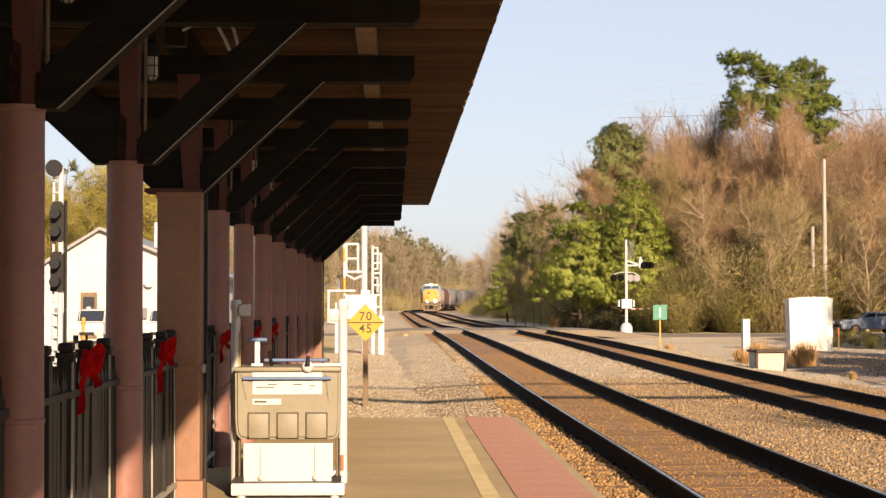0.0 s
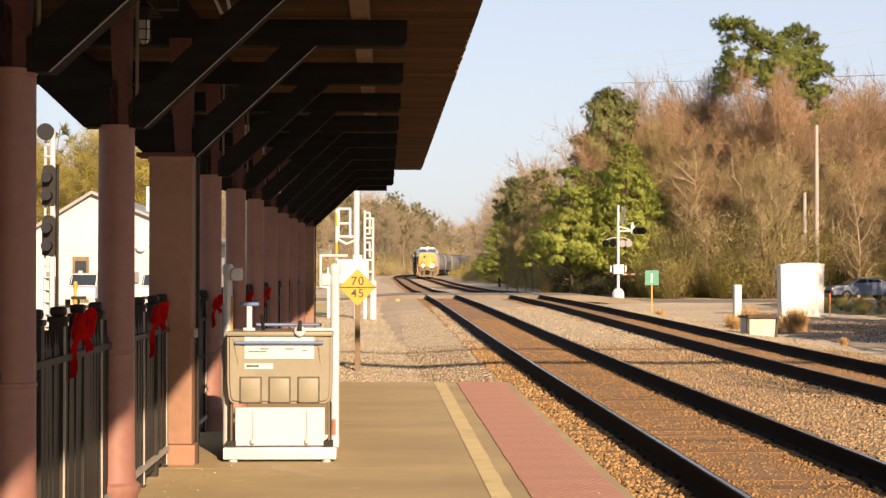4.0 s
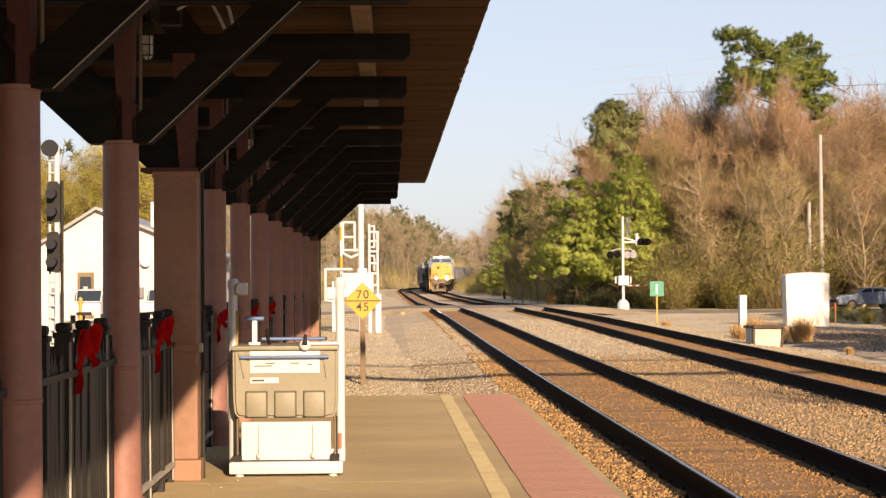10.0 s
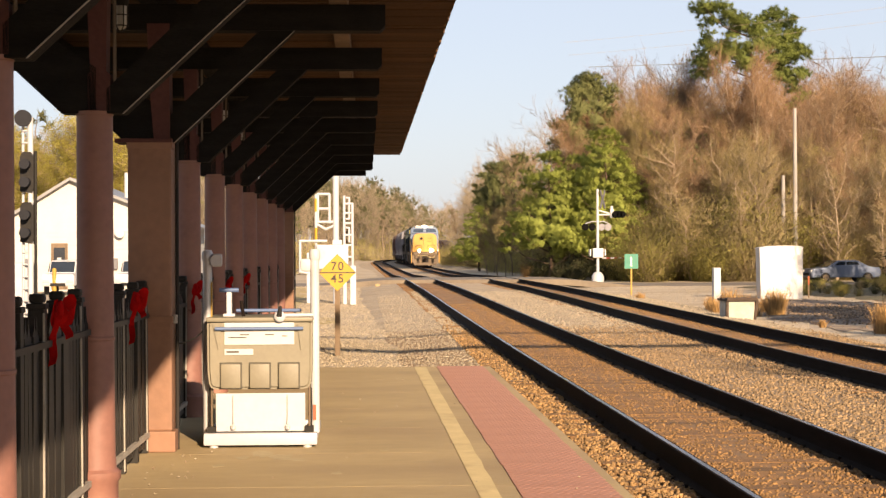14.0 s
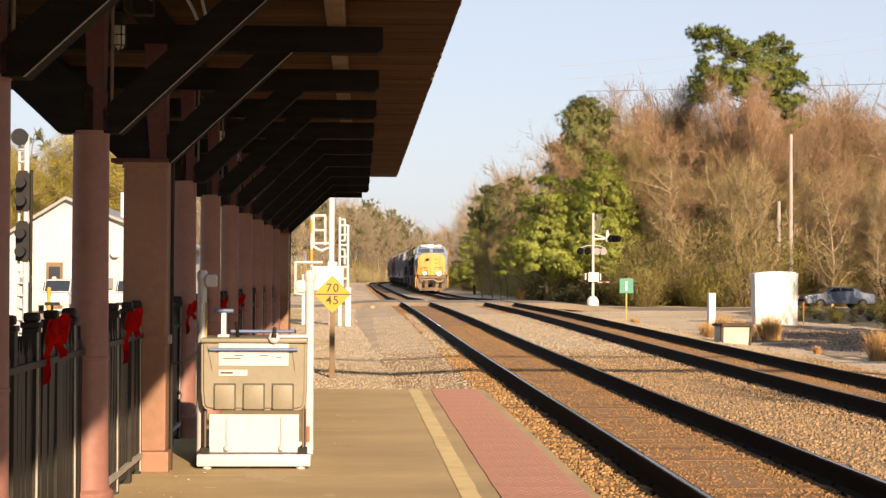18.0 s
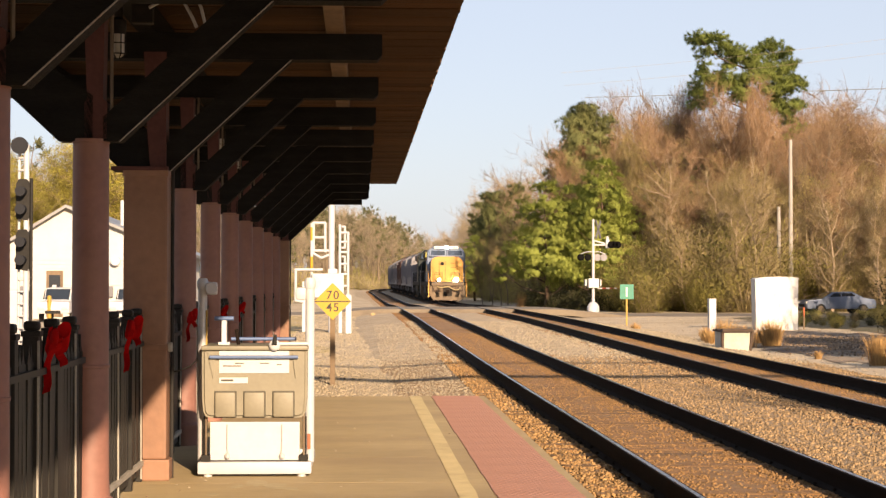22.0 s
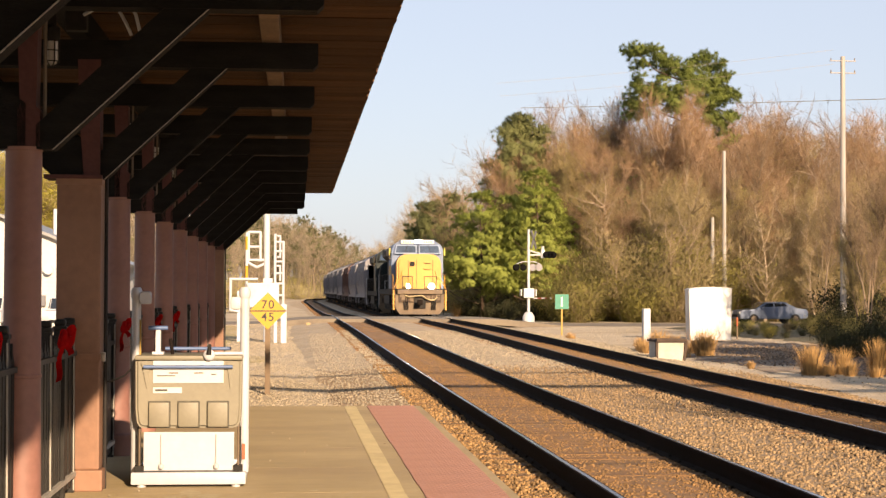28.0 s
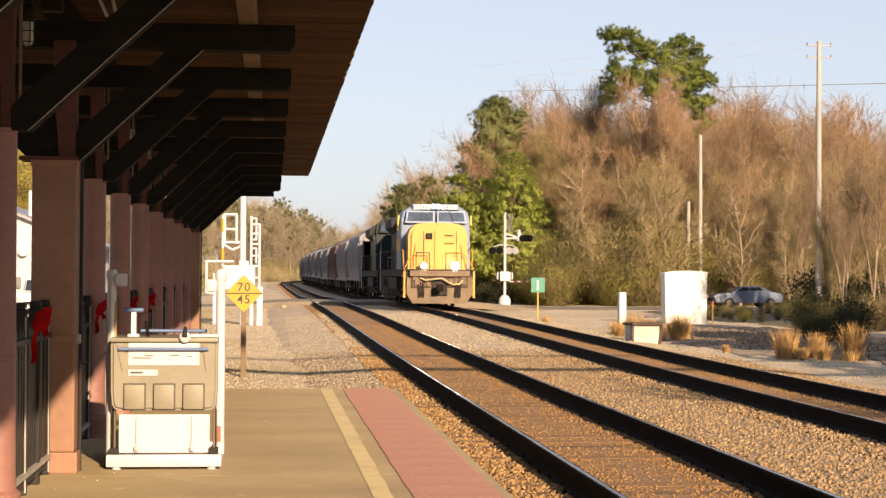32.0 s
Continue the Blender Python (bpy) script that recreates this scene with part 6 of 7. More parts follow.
        w = part("windscreen_frame", bm, M["cab_frame"] if lead else M[cab], th)
        bm = B()
        slab(bm, [(s * 0.13, 3.90), (s * 1.29, 3.90), (s * 1.22, 4.31), (s * 0.13, 4.31)], "y", f + 2.452, f + 2.48)
        part("windscreen", bm, M["windscreen"], w)
        bm = B()
        pipe(bm, [(s * 0.6, f + 2.43, 4.36), (s * 0.75, f + 2.42, 3.95)], 0.015, 5)
        part("wiper", bm, M["black"], th)
        bm = B()
        bx(bm, s * 1.63 - 0.04, s * 1.63 + 0.05, f + 3.0, f + 3.4, 3.72, 4.2, 0.03)
        part("mirror", bm, M["deflector"] if lead else M["steel"], th, "yellow-green wind deflector")
        for y0 in (3.3, 4.2):
            bm = B()
            bx(bm, s * 1.545 - 0.01, s * 1.545 + 0.01, f + y0, f + y0 + 0.7, 3.5, 4.05)
            part("side_window", bm, M["pane"], th)
        bm = B()
        bx(bm, s * 1.545 - 0.008, s * 1.545 + 0.012, f + 2.9, f + 5.1, 2.55, 3.1)
        part("cab_stripe", bm, M["gold"] if lead else M["dark_green"], th)
        # number boards and roof edge
        bm = B()
        bx(bm, s * 0.61 - 0.36, s * 0.61 + 0.36, f + 2.58, f + 2.80, 4.45, 4.66, 0.02)
        nb = part("number_board", bm, M["board_on"] if lead else M["black"], th, "lit number board" if lead else "")
        if lead:
            for k in range(4):
                bm = B()
                x = s * 0.61 - 0.22 + 0.14 * k
                bx(bm, x - 0.03, x + 0.03, f + 2.572, f + 2.582, 4.50, 4.61)
                part("digit_bar", bm, M["ink"], nb)
    bm = B()
    bx(bm, -1.05, 1.05, f + 2.62, f + 3.4, 4.42, 4.70, 0.04)
    part("roof_front", bm, M[cab], th)
    bm = B()
    bx(bm, -0.21, 0.21, f + 2.52, f + 2.85, 4.44, 4.72, 0.04)
    hb = part("headlight_box", bm, M[cab], th)
    if lead:
        for s in (-1, 1):
            bm = B()
            rod(bm, (s * 0.1, f + 2.50, 4.58), (s * 0.1, f + 2.525, 4.58), 0.085, n=16)
            part("headlight", bm, M["lamp_on"], hb, "glowing headlight")
    # long hood with flared radiators at its end
    bm = B()
    bx(bm, -0.95, 0.95, f + 5.2, H - 0.9, 1.66, 4.3, 0.06)
    part("long_hood", bm, M[hood], th)
    bm = B()
    slab(bm, [(-0.95, 3.6), (-1.3, 3.9), (-1.3, 4.3), (-1.0, 4.5), (1.0, 4.5), (1.3, 4.3), (1.3, 3.9), (0.95, 3.6)], "y", H - 5.6, H - 1.1)
    part("radiator", bm, M[hood], th)
    for s in (-1, 1):
        for k in range(4):
            bm = B()
            bx(bm, s * 1.305 - 0.008, s * 1.305 + 0.008, H - 5.4 + k * 1.05, H - 4.5 + k * 1.05, 4.0, 4.3)
            part("radiator_grille", bm, M["black"], th)
        for k in range(5):
            bm = B()
            bx(bm, s * 0.955 - 0.012, s * 0.955 + 0.012, f + 5.6 + k * 1.05, f + 6.5 + k * 1.05, 1.85, 3.4)
            part("hood_door", bm, M[hood], th)
        bm = B()
        bx(bm, s * 0.968 - 0.006, s * 0.968 + 0.006, f + 5.4, H - 5.7, 3.45, 4.0)
        part("hood_stripe", bm, M["gold"] if lead else M["dark_green"], th)
        # rear end posts
        rail_pipe(th, [(s * 1.5, H - 0.6, 0.6), (s * 1.5, H - 0.6, 2.7)], "white", 0.03)
        pts = [(s * 1.52, f + 5.4 + 1.2 * k, 2.6) for k in range(10)]
        rail_pipe(th, pts, "steel", 0.02)
        for k in range(10):
            bm = B()
            rod(bm, (s * 1.52, f + 5.4 + 1.2 * k, 1.66), (s * 1.52, f + 5.4 + 1.2 * k, 2.6), 0.018, n=6)
            part("stanchion", bm, M["steel"], th)
        bm = B()
        rod(bm, (s * 0.9, f + 6.6, 1.15), (s * 0.9, H - 6.4, 1.15), 0.2, n=10)
        part("air_reservoir", bm, M["truck"], th)
    bm = B()
    bx(bm, -0.5, 0.5, f + 6.4, f + 8.0, 4.3, 4.7, 0.05)
    part("exhaust_stack", bm, M["steel"], th)
    for k in range(3):
        bm = B()
        lathe(bm, (0, H - 4.8 + 1.5 * k, 4.55), [(0.75, 0), (0.75, 0.12), (0.6, 0.16)], 18)
        part("roof_fan", bm, M["steel"], th)
    bm = B()
    slab(bm, [(-1.45, 1.3), (-1.45, 0.75), (-1.1, 0.35), (1.1, 0.35), (1.45, 0.75), (1.45, 1.3)], "y", f + 6.3, H - 6.1)
    part("fuel_tank", bm, M["steel"], th)
    for y in (f + 3.9, H - 3.7):
        truck_parts(th, y, (-1.35, 1.35))
        for s in (-1, 1):
            bm = B()
            bx(bm, s * 1.12 - 0.1, s * 1.12 + 0.1, y - 0.9, y - 0.2, 0.75, 1.15, 0.04)
            part("brake_cylinder", bm, M["truck"], th)
    for ob in th.children:
        if not ob.name.startswith(("wheelset", "side_frame")):
            ob.matrix_basis = Matrix.Diagonal((1, 1, 0.965, 1))
    return th


CAR_L = 17.2


def build_hopper(body, i):
    """A covered hopper with bulging ribbed sides, roof walk and sloped bays."""
    word = {"car_grey": "grey", "car_brown": "rust-brown", "car_white": "pale grey"}[body]
    th = thing("hopper_car", word + " ribbed covered hopper car with roof hatches", "freight car", group="hopper cars")
    H = CAR_L / 2
    bm = B()
    slab(bm, [(-1.45, 1.35), (-1.58, 2.3), (-1.58, 3.2), (-1.42, 4.05), (-0.9, 4.4), (0.9, 4.4), (1.42, 4.05), (1.58, 3.2), (1.58, 2.3), (1.45, 1.35)], "y", -H + 1.7, H - 1.7)
    part("body", bm, M[body], th)
    for s in (-1, 1):
        for k in range(9):
            bm = B()
            y = -H + 1.8 + k * (CAR_L - 3.6) / 8
            slab(bm, [(s * 1.45, 1.35), (s * 1.63, 2.3), (s * 1.63, 3.2), (s * 1.45, 4.05), (s * 1.40, 4.0), (s * 1.55, 3.2), (s * 1.55, 2.3), (s * 1.4, 1.35)], "y", y - 0.07, y + 0.07)
            part("side_rib", bm, M[body], th)
        bm = B()
        bx(bm, s * 1.5 - 0.06, s * 1.5 + 0.06, -H + 0.5, H - 0.5, 1.12, 1.36, 0.01)
        part("side_sill", bm, M[body], th)
        for y in (-H + 0.55, H - 0.55):
            bm = B()
            for zz in np.arange(0.7, 4.0, 0.42):
                rod(bm, (s * 1.3, y, zz), (s * 1.55, y, zz), 0.02, n=5)
            for x in (1.3, 1.55):
                rod(bm, (s * x, y, 0.6), (s * x, y, 4.0), 0.025, n=5)
            part("ladder", bm, M[body], th)
    for y in (-1, 1):
        bm = B()
        slab(bm, [(y * (H - 1.7), 1.35), (y * (H - 1.7), 3.7), (y * (H - 1.9), 3.7), (y * (H - 3.6), 1.35)], "x", -1.3, 1.3)
        part("slope_sheet", bm, M[body], th)
        bm = B()
        bx(bm, -1.5, 1.5, y * (H - 0.2) - 0.3, y * (H - 0.2) + 0.05, 1.05, 1.4, 0.02)
        part("end_sill", bm, M["steel"], th)
        bm = B()
        bx(bm, -0.12, 0.12, y * H - 0.35, y * H + 0.35, 0.72, 0.98, 0.04)
        part("coupler", bm, M["rust"], th)
        truck_parts(th, y * (H - 2.1), (-0.88, 0.88), "steel")
    for k in range(4):
        bm = B()
        y = -H + 4.0 + k * (CAR_L - 8.0) / 3
        slab(bm, [(y - 1.3, 1.35), (y - 0.35, 0.5), (y + 0.35, 0.5), (y + 1.3, 1.35)], "x", -1.2, 1.2)
        part("discharge_bay", bm, M["steel"], th)
    bm = B()
    bx(bm, -0.65, 0.65, -H + 0.8, H - 0.8, 4.52, 4.57)
    part("roof_walk", bm, M["car_white"], th)
    for k in range(6):
        bm = B()
        y = -H + 2.8 + k * (CAR_L - 5.6) / 5
        bx(bm, -0.35, 0.35, y - 0.6, y + 0.6, 4.4, 4.52, 0.03)
        part("hatch", bm, M["car_white"], th)
    return th


TRAIN = []


def build_train():
    gap = LOCO_L
    TRAIN.append((build_locomotive(True), 0.0, LOCO_L, 4.5))
    TRAIN.append((build_locomotive(False), LOCO_L + 0.1, LOCO_L, 4.5))
    at = 2 * LOCO_L + 0.4
    kinds = {b: build_hopper(b, 0) for b in ("car_grey", "car_brown", "car_white")}
    used = set()
    for k, b in enumerate(("car_white", "car_white", "car_brown", "car_white", "car_grey", "car_white", "car_grey", "car_white", "car_grey", "car_white", "car_brown", "car_brown", "car_grey", "car_brown", "car_brown", "car_brown")):
        ob = kinds[b] if b not in used else copy_thing(kinds[b], Matrix.Identity(4))
        used.add(b)
        TRAIN.append((ob, at, CAR_L, 2.1))
        at += CAR_L + 0.25


# ---- laying out the place ----
build_ground()
build_bed()
build_track(NEAR, "near railway track, rusty rails on dark sleepers")
build_track(FAR, "far railway track, rusty rails on dark sleepers")
build_crossing()
build_platform()
build_canopy()
build_shade_walls()
for y in POSTS[14:]:
    build_caged_light(y + 0.9, -1.60)
build_junction(POSTS[15] + 0.9)
build_fence()
for x, y, z, s in ((-1.60, 8.95, 1.215, 0.58), (-1.59, 11.85, 1.195, 0.55), (-1.55, 15.55, 1.20, 0.44), (-1.50, 18.6, 1.20, 0.36), (-1.50, 21.3, 1.20, 0.40)):
    build_bow(x, y, z, s)
build_lift()
build_speed_sign()
build_cabinet()
build_marker_post()
build_vault()
build_marker_stake()
build_green_sign()
build_crossing_signal()
build_verge_lawn()
build_soil_patch((14.4, 48.5), 3.2, 12.5, M["litter"], "leaf-strewn bare soil with dappled tree shade in its colour")
build_soil_patch((25.5, 73.0), 8.0, 19.5, M["weeds"], "weeds and dead leaves with the trees' shade in their colour")
build_ladder_signal()
build_home_signal()
build_depot_shed()
build_sedan("parked_sedan", "silver four-door sedan parked in the shade of the woods", 26.95, 95, 8, "car_silver", False, 0.89)
build_sedan("pickup_truck", "white pickup truck parked before the white building", -12.75, 73.0, 90, "white", True, 0.78)
build_sedan("pickup_truck", "white pickup truck parked before the white building", -9.75, 73.6, 86, "white", True, 0.78)
build_platform_litter()
utility_pole(25.88, 101, 10.4, ())
utility_pole(25.15, 101, 6.35, ())
# unseen poles added to carry the shadow-casting cables
for x, y in ((30, 8.2), (-30, 8.6), (30, 13.05), (-30, 13.65)):
    utility_pole(x, y, 8.75, ())
utility_pole(24.72, 75, 12.55, (12.35, 11.8))
utility_pole(45.0, 78, 11.6, (11.3,))
wire([((18.6, 140, 16.9), (45.0, 78, 11.5), 0.1)], 0.022)
for x0, z0, z1 in ((14.0, 16.2, 17.0), (14.2, 15.3, 16.1)):
    wire([((x0, 118, z0), (34.0, 105, z1), 0.15)], 0.007)

# near and middle trees
TANGLE = ((25.0, 112.5, 16.4), (25.9, 112.2, 17.2), (27.0, 112.8, 16.6), (28.0, 112.0, 15.4), (24.2, 111.8, 14.8), (26.4, 111.2, 14.0), (29.0, 112.6, 14.6), (25.4, 111.0, 15.0), (27.4, 111.4, 15.4), (23.4, 112.4, 15.6), (26.2, 113.6, 17.0), (27.6, 113.4, 16.0), (24.8, 113.8, 16.6), (28.6, 113.8, 15.0), (25.6, 112.9, 15.8), (22.6, 112.6, 15.0))
LOBES = ((-3.5, 17.9, 0.87), (-2.2, 18.2, 0.83), (-1.1, 17.3, 1.04), (0.3, 16.8, 1.04), (1.7, 17.8, 0.9), (2.9, 16.6, 0.69), (2.1, 15.8, 1.04), (0.4, 15.4, 1.11), (-1.6, 15.3, 1.04), (-3.2, 15.0, 0.94), (-2.7, 14.0, 0.69), (-0.4, 14.3, 0.97), (1.7, 14.5, 0.97), (3.4, 14.9, 0.83), (3.0, 13.4, 0.76), (3.5, 12.2, 0.52), (-3.6, 13.6, 0.49), (1.8, 13.3, 0.62), (-3.0, 16.4, 0.55), (2.5, 11.3, 0.42))
INFILL = [((a[0] + b[0]) / 2, (a[1] + b[1]) / 2 - 0.1, 0.42 * (a[2] + b[2])) for i, a in enumerate(LOBES) for b in LOBES[:i] if math.hypot(a[0] - b[0], a[1] - b[1]) < 2.1]
pt = pine(3, 18.0, [(x, side * random.uniform(0.2, 1.4), z + 0.25 * random.uniform(-1, 1), r * grow_by) for x, z, r in LOBES for side, grow_by in ((-1, 1.0), (1, 0.95))] + [(x + random.uniform(-0.3, 0.3), random.uniform(-1.3, 0.8), z + random.uniform(-0.3, 0.3), r * random.uniform(0.6, 1.0)) for x, z, r in INFILL * 2], "tall pine with an uneven high crown over bare scrub", 85, 46, 0.27, 0.0105)
move_first(pt, 26.0, 113, 1.0, 0)
vine = np.random.default_rng(8)
pv = pine(9, 11.5, [(vine.uniform(-2.2, 2.2), vine.uniform(-1, 1), vine.uniform(7.0, 11.2), vine.uniform(0.4, 0.75)) for _ in range(13)], "thin evergreen half hidden in leafless scrub", 12, 30, 0.4, 0.013, "needle_dull")
move_first(pv, 23.6, 112, 1.0, 0)
place(pv, 21.0, 116, 0.95)
place(pv, 29.5, 110, 0.8)
grow = np.random.default_rng(12)
pa = pine(11, 9.3, whorls(grow, 9.3, 0.17, 2.95, 1.0, 0.1), "dense green young pine over a dark thicket", 80, 34, 0.22, 0.0105, "needle_young")
move_first(pa, 15.4, 108.5, 1.05, 40)
pc = pine(13, 8.4, whorls(grow, 8.4, 0.26, 3.1, 1.0, 0.22), "broad young pine with spreading green boughs", 80, 34, 0.22, 0.0105, "needle_young")
move_first(pc, 11.9, 109.5, 1.0, 10)
place(pc, 14.0, 111.5, 1.04, 0.98)
place(pa, 16.9, 110.5, 0.82, 0.80)
place(pa, 11.2, 166, 0.86, 0.66, label="small dull olive pine beside the track")
# pine kept out of view, added only for its shadow
ps = pine(15, 9.3, whorls(grow, 9.3, 0.06, 2.8), "unseen dense green pine added to shade the soil", 30, 26, 0.42, 0.024, "needle_young")
move_first(ps, 22.5, 35.0, 1.0)
pb = pine(17, 14, high_crown(grow, 14, 0.5, 3.0, 17), "tall pine standing in bare woods", 44, 34, 0.42, 0.02, "needle_dull")
move_first(pb, 20.5, 168, 1.05)
for x, y, s in ((23, 175, 1.1), (18.0, 196, 0.9), (26.5, 168, 1.05), (17, 230, 0.95), (19.5, 240, 1.0), (16.0, 205, 0.85)):
    place(pb, x, y, s)
pr = pine(19, 16.8, high_crown(grow, 16.8, 0.68, 3.4, 34), "round-headed dark pine on the skyline of the woods", 70, 36, 0.32, 0.016, "needle_dull")
move_first(pr, 15.7, 119, 0.78)
pr.scale.z = 0.85
for x, y, s, h in ((14.3, 188, 0.5, 0.72), (13.5, 190, 0.45, 0.64)):
    place(pr, x, y, s, h)

bare = [bare_tree(21, 13, 0.9, 9, 0.65), bare_tree(22, 13, 1.2, 9, 0.03, 0.5, twig="twig_red"), bare_tree(23, 13, 0.7, 9, 0.75, 0.9), bare_tree(24, 13, 1.0, 9, 0.03, twig="twig_red", bark="pale_bark")]
for k, t in enumerate(bare):
    x, y = ((22.5, 104), (31.5, 104), (34.5, 100), (28.0, 121))[k]
    move_first(t, x, y, skyline(x / y) * y / 13 * 0.8)
rng = random.Random(5)
for k in range(115):
    y = rng.uniform(106, 150)
    b = rng.uniform(0.17, 0.50)
    x = b * y
    if x < 17 or (abs(x - 27.2) < 4.0 and y < 102):
        continue
    h = 1.5 + skyline(b) * y * rng.uniform(0.82, 1.24)
    place(bare[(1, 3, 1, 3, 0)[k % 5] if b > 0.225 else (0, 2, 0, 3)[k % 4]], x, y, h / 13 * rng.uniform(0.9, 1.1), h / 13)

for k in range(58):
    y = rng.uniform(115, 138)
    b = rng.uniform(0.112, 0.200)
    h = 1.2 + skyline(b) * y * rng.uniform(0.86, 1.12) * float(np.interp(b, (0.115, 0.14, 0.165), (0.82, 1.08, 1.22)))
    place(bare[(2, 0, 2, 3)[k % 4]], b * y, y, h / 13 * rng.uniform(0.65, 0.85), h / 13)

for k in range(30):
    y = rng.uniform(118, 170)
    b = rng.uniform(0.072, 0.128)
    h = 0.6 + skyline(b) * y * rng.uniform(0.72, 0.98)
    place(bare[(2, 0)[k % 2]], b * y, y, h / 13 * rng.uniform(0.8, 1.0), h / 13)

for x, y, h in TANGLE:
    place(bare[(1, 3)[int(x * 5) % 2]], x, y - 2.0, h / 13 * 0.66, h / 13 * 1.1, label="vine-tangled leafless tree under a pine")

pale = bare_tree(26, 13, 1.3, 5, 0.0, 0.55, 0.0, bark="pale_bark", thick=1.15)
pale["label"] = "leafless tree with bare pale spreading limbs"
move_first(pale, 24.0, 102, 0.75)
for x, y, s in ((19.6, 101, 0.55), (21.8, 100, 0.7), (26.0, 104, 0.75), (29.5, 103, 0.7), (32.5, 101, 0.8), (36.0, 102, 0.75), (24.6, 66, 0.6), (27.2, 68, 0.7), (18.2, 104, 0.5), (31.0, 99, 0.6), (23.0, 99.5, 0.8), (28.4, 101, 0.85), (21.6, 104.5, 1.0), (24.2, 105, 1.0), (29.9, 103.5, 0.95), (32.6, 104.5, 0.95), (18.6, 107, 1.0), (20.4, 106.5, 1.1), (22.6, 107, 1.05), (24.9, 107.5, 1.1), (27.8, 106, 1.05), (31.5, 106.5, 1.0), (21.4, 105.8, 0.9)):
    place(pale, x, y, s)
slim = bare_tree(27, 13, 0.35, 4, 0.0, 1.2, 0.5, bark="bark", twig="twig_grey")
slim["label"] = "slender upright leafless grey-brown tree"
move_first(slim, 32.4, 98, 0.85)
for x, y, s in ((33.4, 101, 0.9), (30.8, 97.5, 0.75), (34.6, 100, 0.85), (26.8, 79, 0.72), (28.2, 83, 0.75), (25.6, 77, 0.62), (29.6, 86, 0.8), (28.8, 105, 1.05), (29.6, 108, 1.24), (19.2, 55.5, 0.5), (20.6, 57.0, 0.6), (21.6, 59.0, 0.62), (20.0, 58.5, 0.5), (22.6, 60.5, 0.7), (18.4, 53.5, 0.42)):
    place(slim, x, y, s)

FAR_BRUSH = []
ev = shrub(41, 2.0, 1.6, "dark_leaf", 2400, "dark evergreen thicket of broad leaves", 0.15, 0.03, 0.2, "dark_twig")
move_first(ev, 22.4, 57.5, 0.85)
sh = [shrub(31, 2.2, 1.5, "shrub", 7500, "tangled olive-green shrub at the edge of the woods"), shrub(32, 2.6, 1.4, "bud", 6000, "twiggy tan and green undergrowth"),
      shrub(33, 2.4, 1.5, "twig", 3800, "leafless brown thicket of fine twigs", 0.24, 0.006)]
move_first(sh[0], 20.0, 101)
move_first(sh[1], 22.0, 103)
move_first(sh[2], 23.0, 102.5)
for k in range(170):
    y = 99 + 26 * rng.random() ** 1.7
    b = rng.uniform(0.148, 0.46)
    if (abs(b * y - 27.2) < 3.2 and y < 101) or (b * y < 16.5 and y < 103):
        continue
    place(sh[(0, 1, 2, 0, 2)[k % 5]], b * y, y, rng.uniform(0.7, 2.1))
for k in range(70):
    y = rng.uniform(108, 290)
    FAR_BRUSH.append((FAR(y) + rng.uniform(5.0, 9.5), y, 2.4 * rng.uniform(0.8, 1.6)))
for k in range(34):
    b, y = rng.uniform(0.31, 0.40), rng.uniform(62, 86)
    place(sh[k % 3], b * y, y, rng.uniform(0.3, 0.6))
for k in range(26):
    y = rng.uniform(53, 64)
    place(sh[(2, 2, 1)[k % 3]], (0.325 + 0.006 * (y - 53)) * y + rng.uniform(0, 3.5), y, rng.uniform(0.35, 0.85))
for k in range(16):
    b, y = rng.uniform(0.178, 0.236), rng.uniform(101.5, 105)
    place(sh[(0, 1, 2)[k % 3]], b * y, y, rng.uniform(1.5, 2.6))
for y in (140, 150, 160, 172, 185, 200):
    for b in (0.155, 0.168, 0.181):
        FAR_BRUSH.append((b * y, y, 7.0))
for k in range(60):
    y = rng.uniform(128, 175)
    FAR_BRUSH.append((rng.uniform(0.13, 0.46) * y, y, 2.4 * rng.uniform(2.0, 3.2)))
for k in range(44):
    b, y = rng.uniform(0.245, 0.345), rng.uniform(64, 84)
    place((sh[0], ev)[k % 2] if k % 5 else sh[2], b * y, y, rng.uniform(0.12, 0.3))
# vine-hung trees close by, that shade the ground behind them
for x, y, s in ((24.0, 58.5, 0.8), (22.6, 61.5, 0.6), (25.5, 59, 1.0), (24.0, 62.5, 0.8), (26.5, 61, 1.3), (23.4, 66, 0.7), (25.0, 66, 1.1), (28, 65, 1.4), (22.8, 70, 0.9), (26.5, 71, 1.2), (30.6, 85, 2.0), (29.2, 88.5, 1.5), (33, 84, 2.2), (32.3, 80, 1.8), (14.9, 44.5, 0.42), (15.7, 45.6, 0.5), (16.6, 47.5, 0.55), (15.6, 47.8, 0.45), (17.6, 50.0, 0.6), (16.5, 51.0, 0.5), (12.0, 104.0, 0.7), (12.8, 106.0, 0.9), (13.6, 108.5, 1.0), (12.0, 110.0, 0.9), (13.0, 103.2, 0.6), (14.6, 105.5, 0.8), (12.0, 116.0, 0.9), (12.2, 122.0, 0.9), (15.6, 104.0, 0.7), (18.6, 53.0, 0.7), (17.4, 54.0, 0.6), (19.6, 55.5, 0.8)):
    place(ev, x, y, s)
